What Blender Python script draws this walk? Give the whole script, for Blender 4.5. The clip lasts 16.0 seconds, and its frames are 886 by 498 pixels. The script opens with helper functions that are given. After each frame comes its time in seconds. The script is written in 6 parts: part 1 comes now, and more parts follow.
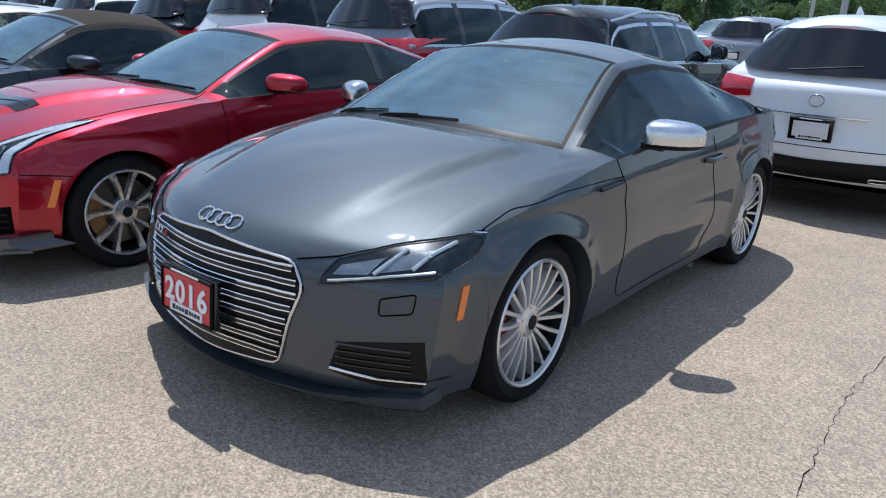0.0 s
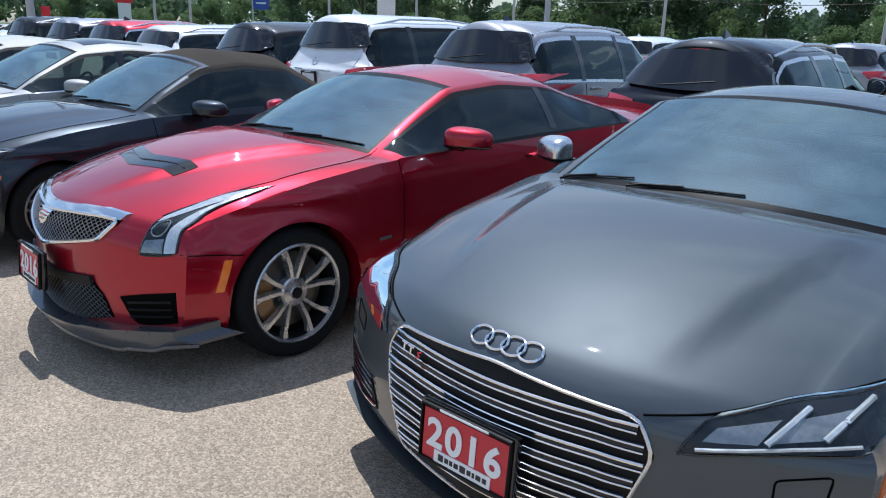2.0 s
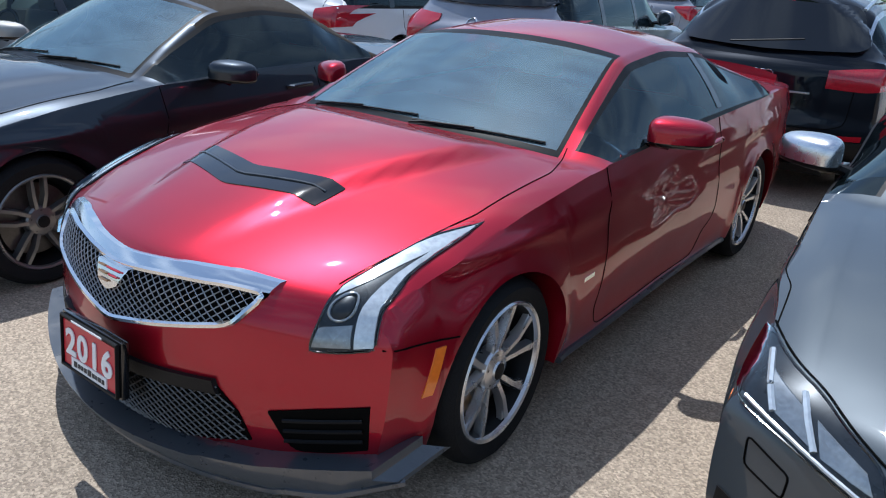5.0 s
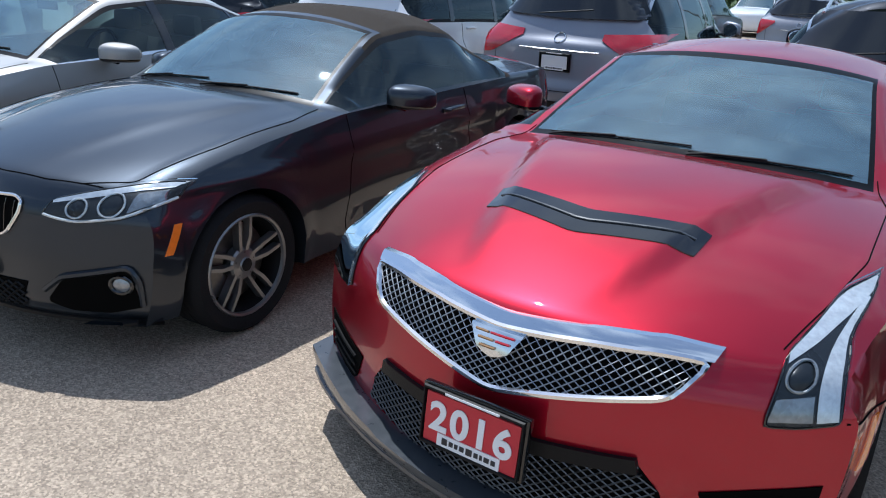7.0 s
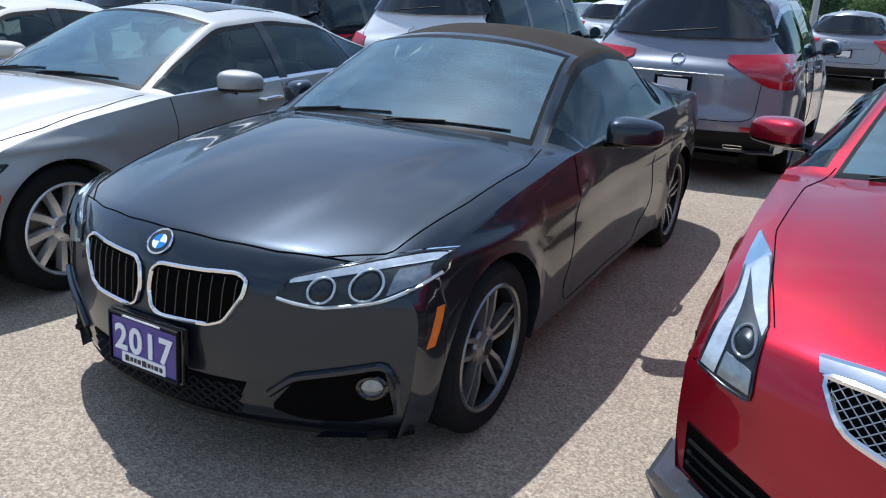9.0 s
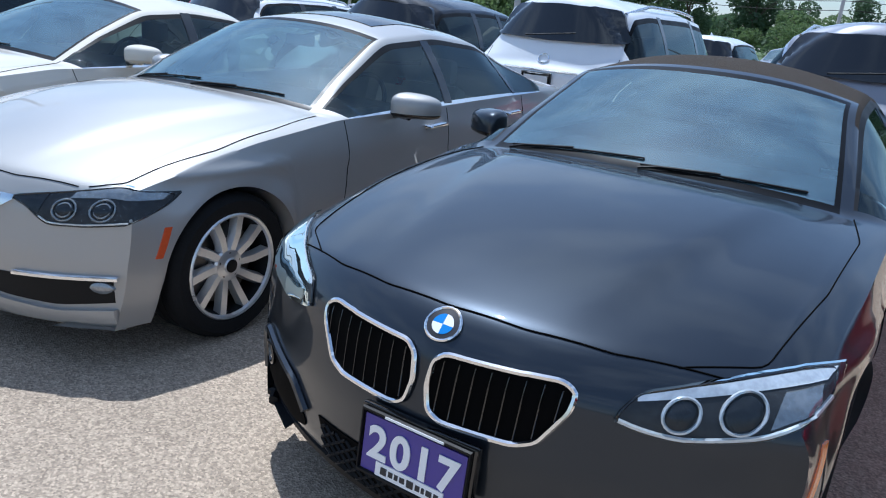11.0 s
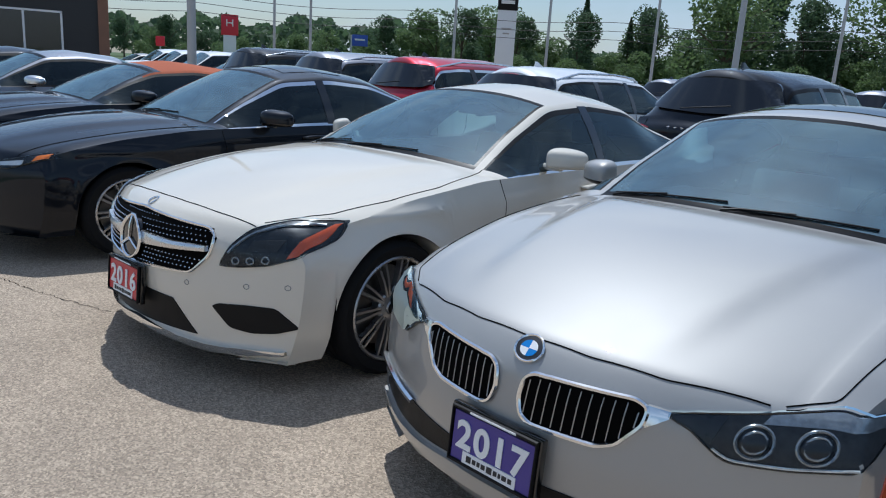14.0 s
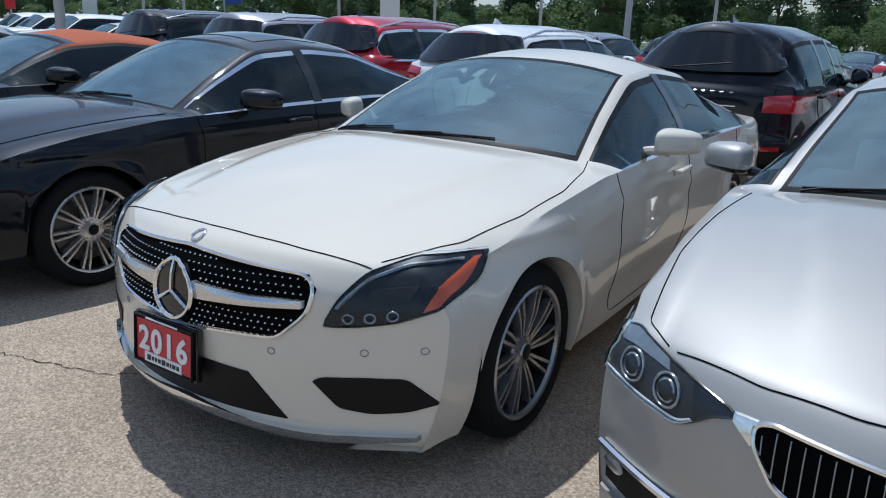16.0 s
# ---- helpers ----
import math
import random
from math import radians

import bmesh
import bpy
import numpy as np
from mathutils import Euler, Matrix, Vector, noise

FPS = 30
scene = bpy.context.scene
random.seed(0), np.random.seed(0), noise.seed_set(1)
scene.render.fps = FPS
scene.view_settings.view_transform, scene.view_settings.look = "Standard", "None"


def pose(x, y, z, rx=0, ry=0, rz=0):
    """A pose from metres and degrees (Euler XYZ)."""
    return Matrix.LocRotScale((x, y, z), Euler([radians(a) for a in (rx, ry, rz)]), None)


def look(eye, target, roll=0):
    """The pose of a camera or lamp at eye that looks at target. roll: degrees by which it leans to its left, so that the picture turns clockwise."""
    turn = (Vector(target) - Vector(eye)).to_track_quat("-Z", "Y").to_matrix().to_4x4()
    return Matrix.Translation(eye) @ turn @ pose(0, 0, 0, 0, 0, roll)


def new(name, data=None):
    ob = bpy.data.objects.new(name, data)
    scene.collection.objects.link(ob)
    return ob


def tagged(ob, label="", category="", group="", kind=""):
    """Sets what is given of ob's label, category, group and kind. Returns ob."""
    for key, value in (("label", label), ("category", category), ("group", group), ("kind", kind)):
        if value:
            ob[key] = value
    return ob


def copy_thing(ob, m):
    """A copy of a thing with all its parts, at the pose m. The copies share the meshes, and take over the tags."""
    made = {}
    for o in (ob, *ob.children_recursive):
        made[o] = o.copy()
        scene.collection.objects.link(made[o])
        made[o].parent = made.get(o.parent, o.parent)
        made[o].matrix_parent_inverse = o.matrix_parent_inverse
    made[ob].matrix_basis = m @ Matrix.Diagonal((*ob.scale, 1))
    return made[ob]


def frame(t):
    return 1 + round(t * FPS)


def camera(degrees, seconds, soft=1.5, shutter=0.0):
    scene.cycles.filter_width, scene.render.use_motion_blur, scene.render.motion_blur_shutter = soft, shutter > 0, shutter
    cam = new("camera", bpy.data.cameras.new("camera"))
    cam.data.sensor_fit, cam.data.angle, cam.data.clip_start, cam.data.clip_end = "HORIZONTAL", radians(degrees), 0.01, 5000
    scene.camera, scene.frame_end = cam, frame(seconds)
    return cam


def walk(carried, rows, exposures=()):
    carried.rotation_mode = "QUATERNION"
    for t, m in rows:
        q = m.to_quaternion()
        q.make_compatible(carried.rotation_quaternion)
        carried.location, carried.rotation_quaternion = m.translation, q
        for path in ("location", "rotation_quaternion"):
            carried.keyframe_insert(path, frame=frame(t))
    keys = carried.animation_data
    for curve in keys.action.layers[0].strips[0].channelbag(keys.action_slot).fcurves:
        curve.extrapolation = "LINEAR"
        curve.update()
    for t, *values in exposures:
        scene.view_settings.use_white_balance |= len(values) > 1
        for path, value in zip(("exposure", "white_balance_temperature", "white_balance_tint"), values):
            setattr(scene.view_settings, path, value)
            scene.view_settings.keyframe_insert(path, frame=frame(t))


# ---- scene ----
cam = camera(61.6, 16.0, soft=1.1)
PATH = [
    (0, (1.43, 0.609, 1.523), (0.226, 2.085, 0.913), 2.4),
    (0.5, (1.142, 0.572, 1.543), (-0.069, 2.04, 0.928), 2.3),
    (1, (0.852, 0.632, 1.532), (-0.415, 2.064, 0.946), 3.5),
    (1.5, (0.588, 0.654, 1.553), (-0.723, 2.059, 0.997), 3.7),
    (2, (0.245, 0.598, 1.584), (-1.056, 2.013, 1.03), 1.8),
    (2.5, (-0.084, 0.628, 1.578), (-1.393, 2.031, 1.016), 1.4),
    (3, (-0.389, 0.719, 1.59), (-1.72, 2.094, 1.008), 1.3),
    (3.2, (-0.517, 0.73, 1.58), (-1.83, 2.117, 0.988), 1.4),
    (5.3, (-1.754, 0.657, 1.608), (-2.734, 2.243, 0.883), 3.6),
    (5.5, (-1.85, 0.618, 1.599), (-2.813, 2.207, 0.859), 3.6),
    (6, (-2.128, 0.534, 1.598), (-3.076, 2.124, 0.841), 4.1),
    (6.5, (-2.439, 0.361, 1.593), (-3.366, 1.973, 0.856), 3.8),
    (7, (-2.776, 0.238, 1.593), (-3.726, 1.86, 0.909), 3.2),
    (7.5, (-3.17, 0.232, 1.586), (-4.182, 1.824, 0.922), 3.9),
    (8, (-3.521, 0.218, 1.543), (-4.544, 1.812, 0.898), 3.1),
    (8.2, (-3.649, 0.223, 1.545), (-4.665, 1.823, 0.905), 2.6),
    (10.3, (-4.649, 0.391, 1.451), (-5.471, 2.099, 0.814), 4.8),
    (10.5, (-4.752, 0.403, 1.454), (-5.634, 2.084, 0.826), 5.2),
    (11, (-5.067, 0.37, 1.443), (-6.104, 1.976, 0.856), 5.7),
    (11.5, (-5.372, 0.282, 1.47), (-6.532, 1.811, 0.907), 4.2),
    (12, (-5.692, 0.266, 1.455), (-6.987, 1.698, 0.933), 3.7),
    (12.5, (-6.033, 0.237, 1.46), (-7.391, 1.622, 0.975), 3.4),
    (13, (-6.362, 0.145, 1.485), (-7.727, 1.524, 1.004), 2.7),
    (13.5, (-6.695, 0.125, 1.459), (-8.094, 1.475, 0.989), 3.3),
    (14, (-7.031, 0.108, 1.464), (-8.444, 1.446, 1.002), 3.7),
    (14.5, (-7.36, 0.028, 1.489), (-8.76, 1.374, 1.013), 3.0),
    (15, (-7.699, 0.03, 1.471), (-9.105, 1.366, 0.982), 2.9),
    (15.5, (-8.048, 0.045, 1.457), (-9.38, 1.448, 0.948), 2.2),
    (16, (-8.371, 0.066, 1.473), (-9.542, 1.589, 0.918), 2.2),
]
walk(cam, [(t, look(eye, target, roll)) for t, eye, target, roll in PATH], [(0.0, -0.15, 5650, 9), (8.5, -0.12, 5600, 9), (10.3, -0.05, 5350, 9), (11.3, -0.1, 5400, 9), (12.5, -0.46, 5600, 8), (16.0, -0.52, 5600, 8)])

# ---- world, sun and exposure ----
world = bpy.data.worlds.new("sky")
scene.world = world
world.use_nodes = True
wn = world.node_tree.nodes
wl = world.node_tree.links
wn.clear()
SUN_DIR = Vector((-0.37, 0.23, 1.0)).normalized()
sky = wn.new("ShaderNodeTexSky")
sky.sky_type = 'NISHITA'
sky.sun_disc = False
sky.sun_elevation = math.asin(SUN_DIR.z)
sky.sun_rotation = math.atan2(SUN_DIR.x, SUN_DIR.y)
sky.dust_density = 0.9
sky.air_density = 1.2
sky.ozone_density = 2.5
tc = wn.new("ShaderNodeTexCoord")
mp = wn.new("ShaderNodeMapping")
mp.inputs["Scale"].default_value = (1.0, 1.0, 2.6)
cn = wn.new("ShaderNodeTexNoise")
cn.inputs["Scale"].default_value = 2.6
cn.inputs["Detail"].default_value = 7
cn.inputs["Roughness"].default_value = 0.55
cr = wn.new("ShaderNodeValToRGB")
cr.color_ramp.elements[0].position = 0.47
cr.color_ramp.elements[1].position = 0.74
cr.color_ramp.elements[0].color = (0.13, 0.13, 0.13, 1)
cmix = wn.new("ShaderNodeMixRGB")
cmix.inputs[2].default_value = (6.6, 7.4, 8.4, 1)
bg = wn.new("ShaderNodeBackground")
bg.inputs["Strength"].default_value = 0.125
wo = wn.new("ShaderNodeOutputWorld")
wl.new(tc.outputs["Generated"], mp.inputs["Vector"])
wl.new(mp.outputs["Vector"], cn.inputs["Vector"])
wl.new(cn.outputs["Fac"], cr.inputs["Fac"])
wl.new(cr.outputs["Color"], cmix.inputs[0])
wl.new(sky.outputs["Color"], cmix.inputs[1])
wl.new(cmix.outputs["Color"], bg.inputs["Color"])
wl.new(bg.outputs["Background"], wo.inputs["Surface"])
sun = new("sun", bpy.data.lights.new("sun", 'SUN'))
sun.data.energy = 4.9
sun.data.angle = radians(0.53)
sun.data.color = (1.0, 0.95, 0.87)
sun.matrix_world = look(SUN_DIR * 50, (0, 0, 0))
scene.view_settings.exposure = 0.0


# ---- materials ----
def material(name, color, rough=0.5, metal=0.0, coat=0.0, vary=0.08, scale=6.0, bump=0.0, fine=80.0, spec=0.5, rvary=0.06, coat_ior=1.6):
    """A surface with variation at a broad and a fine scale."""
    m = bpy.data.materials.new(name)
    m.use_nodes = True
    nt = m.node_tree
    b = nt.nodes["Principled BSDF"]
    tco = nt.nodes.new("ShaderNodeTexCoord")
    n1 = nt.nodes.new("ShaderNodeTexNoise")
    n1.inputs["Scale"].default_value = scale
    n1.inputs["Detail"].default_value = 5
    n2 = nt.nodes.new("ShaderNodeTexNoise")
    n2.inputs["Scale"].default_value = fine
    n2.inputs["Detail"].default_value = 3
    nt.links.new(tco.outputs["Object"], n1.inputs["Vector"])
    nt.links.new(tco.outputs["Object"], n2.inputs["Vector"])
    add = nt.nodes.new("ShaderNodeMath")
    add.operation = 'ADD'
    nt.links.new(n1.outputs["Fac"], add.inputs[0])
    nt.links.new(n2.outputs["Fac"], add.inputs[1])
    mr = nt.nodes.new("ShaderNodeMapRange")
    mr.inputs["From Min"].default_value = 0.6
    mr.inputs["From Max"].default_value = 1.4
    mr.inputs["To Min"].default_value = 1 - vary
    mr.inputs["To Max"].default_value = 1 + vary
    nt.links.new(add.outputs[0], mr.inputs["Value"])
    mx = nt.nodes.new("ShaderNodeVectorMath")
    mx.operation = 'SCALE'
    mx.inputs[0].default_value = color[:3]
    nt.links.new(mr.outputs["Result"], mx.inputs["Scale"])
    nt.links.new(mx.outputs["Vector"], b.inputs["Base Color"])
    rr = nt.nodes.new("ShaderNodeMapRange")
    rr.inputs["From Min"].default_value = 0.3
    rr.inputs["From Max"].default_value = 0.7
    rr.inputs["To Min"].default_value = max(0.01, rough - rvary)
    rr.inputs["To Max"].default_value = min(1.0, rough + rvary)
    nt.links.new(n1.outputs["Fac"], rr.inputs["Value"])
    nt.links.new(rr.outputs["Result"], b.inputs["Roughness"])
    b.inputs["Metallic"].default_value = metal
    b.inputs["Coat Weight"].default_value = coat
    b.inputs["Coat Roughness"].default_value = 0.02
    b.inputs["Coat IOR"].default_value = coat_ior
    b.inputs["Specular IOR Level"].default_value = spec
    if bump > 0:
        bp = nt.nodes.new("ShaderNodeBump")
        bp.inputs["Strength"].default_value = bump
        bp.inputs["Distance"].default_value = 0.01
        nt.links.new(n2.outputs["Fac"], bp.inputs["Height"])
        nt.links.new(bp.outputs["Normal"], b.inputs["Normal"])
    return m


def glass(name, tint, ior=1.5, sky_haze=0.0):
    """Thin tinted car glass: clear body, mirror gloss by Fresnel, a pale blue diffuse share that paints sky haze onto
    it.
    """
    m = bpy.data.materials.new(name)
    m.use_nodes = True
    nt = m.node_tree
    nt.nodes.clear()
    tr = nt.nodes.new("ShaderNodeBsdfTransparent")
    tr.inputs["Color"].default_value = (*tint, 1)
    gl = nt.nodes.new("ShaderNodeBsdfGlossy")
    gl.inputs["Roughness"].default_value = 0.015
    gl.inputs["Color"].default_value = (0.84, 0.98, 1.0, 1)
    # Uneven blue diffuse stands in for the sky's pale reflection.
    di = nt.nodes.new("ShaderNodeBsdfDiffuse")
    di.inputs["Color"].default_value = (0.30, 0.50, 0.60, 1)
    fr = nt.nodes.new("ShaderNodeFresnel")
    fr.inputs["IOR"].default_value = ior
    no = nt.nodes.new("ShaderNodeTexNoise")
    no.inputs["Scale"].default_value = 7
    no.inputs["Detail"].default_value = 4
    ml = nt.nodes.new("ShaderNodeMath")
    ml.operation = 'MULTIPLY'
    ml.inputs[1].default_value = sky_haze * 2
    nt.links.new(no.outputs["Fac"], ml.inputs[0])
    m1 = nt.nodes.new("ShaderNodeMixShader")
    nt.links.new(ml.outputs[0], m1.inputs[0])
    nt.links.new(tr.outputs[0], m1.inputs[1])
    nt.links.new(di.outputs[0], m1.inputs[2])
    m2 = nt.nodes.new("ShaderNodeMixShader")
    nt.links.new(fr.outputs[0], m2.inputs[0])
    nt.links.new(m1.outputs[0], m2.inputs[1])
    nt.links.new(gl.outputs[0], m2.inputs[2])
    out = nt.nodes.new("ShaderNodeOutputMaterial")
    nt.links.new(m2.outputs[0], out.inputs[0])
    return m


def ground_material(name, light, dark, stone=55.0, patch=0.25):
    """Worn aggregate asphalt: pale stones in grey binder, broad stains, hairline cracks."""
    m = bpy.data.materials.new(name)
    m.use_nodes = True
    nt = m.node_tree
    b = nt.nodes["Principled BSDF"]
    tco = nt.nodes.new("ShaderNodeTexCoord")
    vo = nt.nodes.new("ShaderNodeTexVoronoi")
    vo.inputs["Scale"].default_value = stone
    n1 = nt.nodes.new("ShaderNodeTexNoise")
    n1.inputs["Scale"].default_value = 130
    n1.inputs["Detail"].default_value = 6
    n2 = nt.nodes.new("ShaderNodeTexNoise")
    n2.inputs["Scale"].default_value = 0.7
    n2.inputs["Detail"].default_value = 6
    n2.inputs["Roughness"].default_value = 0.65
    n3 = nt.nodes.new("ShaderNodeTexNoise")
    n3.inputs["Scale"].default_value = 3.0
    n3.inputs["Detail"].default_value = 5
    for n in (vo, n1, n2, n3):
        nt.links.new(tco.outputs["Object"], n.inputs["Vector"])
    sep = nt.nodes.new("ShaderNodeSeparateColor")
    nt.links.new(vo.outputs["Color"], sep.inputs[0])
    r1 = nt.nodes.new("ShaderNodeValToRGB")
    r1.color_ramp.elements[0].color = (*dark, 1)
    r1.color_ramp.elements[1].color = (*light, 1)
    r1.color_ramp.elements[0].position = 0.22
    r1.color_ramp.elements[1].position = 0.86
    mid = r1.color_ramp.elements.new(0.55)
    mid.color = (*[0.42 * a + 0.58 * b for a, b in zip(light, dark)], 1)
    mixf = nt.nodes.new("ShaderNodeMath")
    mixf.operation = 'MULTIPLY_ADD'
    mixf.inputs[1].default_value = 0.46
    nt.links.new(sep.outputs[0], mixf.inputs[0])
    half = nt.nodes.new("ShaderNodeMath")
    half.operation = 'MULTIPLY'
    half.inputs[1].default_value = 0.58
    nt.links.new(n1.outputs["Fac"], half.inputs[0])
    nt.links.new(half.outputs[0], mixf.inputs[2])
    nt.links.new(mixf.outputs[0], r1.inputs["Fac"])
    st = nt.nodes.new("ShaderNodeMath")
    st.operation = 'MULTIPLY_ADD'
    st.inputs[1].default_value = 0.25
    nt.links.new(n3.outputs["Fac"], st.inputs[0])
    nt.links.new(n2.outputs["Fac"], st.inputs[2])
    mr = nt.nodes.new("ShaderNodeMapRange")
    mr.inputs["From Min"].default_value = 0.4
    mr.inputs["From Max"].default_value = 0.95
    mr.inputs["To Min"].default_value = 1 - patch
    mr.inputs["To Max"].default_value = 1 + patch
    nt.links.new(st.outputs[0], mr.inputs["Value"])
    sc = nt.nodes.new("ShaderNodeVectorMath")
    sc.operation = 'SCALE'
    nt.links.new(r1.outputs["Color"], sc.inputs[0])
    nt.links.new(mr.outputs["Result"], sc.inputs["Scale"])
    nt.links.new(sc.outputs["Vector"], b.inputs["Base Color"])
    b.inputs["Roughness"].default_value = 0.85
    bp = nt.nodes.new("ShaderNodeBump")
    bp.inputs["Strength"].default_value = 0.55
    bp.inputs["Distance"].default_value = 0.006
    ad = nt.nodes.new("ShaderNodeMath")
    ad.operation = 'ADD'
    nt.links.new(vo.outputs["Distance"], ad.inputs[0])
    nt.links.new(n1.outputs["Fac"], ad.inputs[1])
    nt.links.new(ad.outputs[0], bp.inputs["Height"])
    nt.links.new(bp.outputs["Normal"], b.inputs["Normal"])
    return m


M_GREY = material("grey_paint", (0.058, 0.070, 0.081), 0.50, 0.45, 1.0, 0.05, 1.5, fine=900, spec=0.3, coat_ior=1.5)
M_RED = material("red_paint", (0.375, 0.005, 0.021), 0.40, 0.72, 1.0, 0.06, 1.5, fine=900, spec=0.12, coat_ior=1.5)
M_BLACK = material("black_paint", (0.027, 0.034, 0.045), 0.38, 0.75, 1.0, 0.08, 1.5, fine=900, spec=0.12, coat_ior=1.42)
M_SILVER = material("silver_paint", (0.385, 0.375, 0.358), 0.55, 0.42, 1.0, 0.04, 1.5, fine=900, coat_ior=1.5)
M_WHITE = material("pearl_white_paint", (0.70, 0.645, 0.55), 0.6, 0.0, 1.0, 0.03, 1.5, fine=900, spec=0.2)
M_PUREWHITE = material("white_paint", (0.80, 0.81, 0.82), 0.45, 0.0, 1.0, 0.03, 1.5, fine=900)
M_STEELGREY = material("steel_grey_paint", (0.24, 0.25, 0.29), 0.45, 0.4, 1.0, 0.04, 1.5, fine=900)
M_NAVY = material("navy_black_paint", (0.005, 0.007, 0.012), 0.45, 0.6, 1.0, 0.08, 1.5, fine=900, spec=0.12, coat_ior=1.38)
M_CHROME = material("chrome", (0.85, 0.86, 0.87), 0.10, 1.0, 0, 0.02, rvary=0.04)
M_ALU = material("brushed_aluminium", (0.72, 0.73, 0.75), 0.27, 1.0, 0, 0.03)
M_WHEEL = material("bright_wheel_alloy", (0.74, 0.74, 0.74), 0.33, 0.75, 0.4, 0.05)
M_WHEELDARK = material("dark_wheel_alloy", (0.24, 0.235, 0.235), 0.33, 0.8, 0.3, 0.05)
M_MACHINED = material("machined_alloy", (0.62, 0.62, 0.63), 0.27, 0.85, 0.3, 0.05)
M_GUNMETAL = material("gunmetal_wheel_alloy", (0.36, 0.36, 0.37), 0.30, 0.85, 0.3, 0.05)
M_TYRE = material("tyre_rubber", (0.0108, 0.0108, 0.0114), 0.8, 0, 0, 0.2, 12, bump=0.15, fine=120, spec=0.18)
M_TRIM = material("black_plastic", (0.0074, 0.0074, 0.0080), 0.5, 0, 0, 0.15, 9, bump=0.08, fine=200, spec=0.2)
M_GLOSSBLACK = material("gloss_black_trim", (0.0048, 0.0048, 0.0054), 0.10, 0, 0.5, 0.1, rvary=0.04)
M_LIP = material("carbon_lip", (0.055, 0.062, 0.072), 0.32, 0.0, 0.6, 0.15, 30, fine=300)
M_FABRIC = material("soft_top_fabric", (0.045, 0.036, 0.028), 0.9, 0, 0, 0.2, 14, bump=0.35, fine=420, spec=0.2)
M_ORANGE = material("orange_soft_top", (0.42, 0.12, 0.06), 0.85, 0, 0, 0.12, 14, bump=0.3, fine=420, spec=0.2)
M_AMBER = material("amber_lens", (0.85, 0.20, 0.02), 0.15, 0, 0.6, 0.08, 60)
M_REDAMBER = material("red_amber_lens", (0.58, 0.09, 0.025), 0.2, 0, 0.5, 0.08, 60)
M_REDLENS = material("red_lens", (0.42, 0.008, 0.02), 0.12, 0, 0.8, 0.15, 40)
M_LENSDARK = material("dark_headlamp_housing", (0.020, 0.024, 0.030), 0.30, 0.25, 0.25, 0.25, 14, spec=0.3)
M_LENSCLEAR = material("clear_headlamp_lens", (0.62, 0.65, 0.68), 0.14, 0.35, 1.0, 0.22, 24)
M_LENSGREY = material("grey_headlamp_reflector", (0.26, 0.28, 0.30), 0.18, 0.5, 1.0, 0.3, 18)
M_PLATERED = material("red_plate", (0.55, 0.012, 0.03), 0.35, 0, 0.2, 0.04)
M_PLATEBLUE = material("violet_blue_plate", (0.055, 0.035, 0.27), 0.35, 0, 0.2, 0.04)
M_INK = material("white_ink", (0.85, 0.85, 0.85), 0.5, 0, 0, 0.02)
M_DARKINK = material("dark_ink", (0.02, 0.02, 0.025), 0.5, 0, 0, 0.02)
M_BLUE = material("blue_enamel", (0.02, 0.22, 0.62), 0.2, 0, 0.8, 0.03)
M_CALRED = material("red_caliper", (0.45, 0.01, 0.02), 0.35, 0, 0.5, 0.05)
M_CALGOLD = material("gold_caliper", (0.26, 0.14, 0.05), 0.35, 0.3, 0.5, 0.05)
M_DISC = material("brake_disc_steel", (0.14, 0.135, 0.13), 0.35, 0.9, 0, 0.15, 30)
M_INTERIOR = material("dark_cabin_trim", (0.035, 0.034, 0.034), 0.7, 0, 0, 0.15, 10, bump=0.1)
M_CREAM = material("cream_leather", (0.42, 0.37, 0.29), 0.55, 0, 0, 0.1, 10)
# Dark joints; the same near-black paints shade into grille and intake openings.
M_GAPSHADE = material("panel_gap", (0.0024, 0.0024, 0.0024), 0.8, 0, 0, 0.05, spec=0.05)
# Large diffuse share: reflected sky brightness is put into the windscreen's colour.
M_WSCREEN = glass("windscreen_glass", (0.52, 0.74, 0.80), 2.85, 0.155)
M_LAMPGLASS = glass("clear_lamp_cover", (0.95, 0.97, 0.98), 1.13, 0.0)
M_FRIT = material("black_glass_border", (0.004, 0.004, 0.0045), 0.35, 0, 0, 0.1, spec=0.12)
M_LENSHOUSE = material("grey_lamp_bowl", (0.045, 0.048, 0.053), 0.45, 0.3, 0.0, 0.3, 22, spec=0.25)
M_SIDEGLASS = glass("tinted_side_glass", (0.13, 0.15, 0.16), 1.52, 0.006)
M_CLEARGLASS = glass("clear_side_glass", (0.40, 0.47, 0.48), 1.55, 0.008)
M_GROUND = ground_material("worn_asphalt", (0.64, 0.512, 0.380), (0.215, 0.169, 0.124), 125.0, 0.22)
M_GRASS = material("grass", (0.07, 0.11, 0.03), 0.9, 0, 0, 0.4, 0.5, fine=6)
M_LEAF = material("leaves", (0.14, 0.205, 0.08), 0.65, 0, 0, 0.35, 0.35, fine=3)
M_LEAFDARK = material("dark_leaves", (0.085, 0.135, 0.068), 0.7, 0, 0, 0.35, 0.35, fine=3)
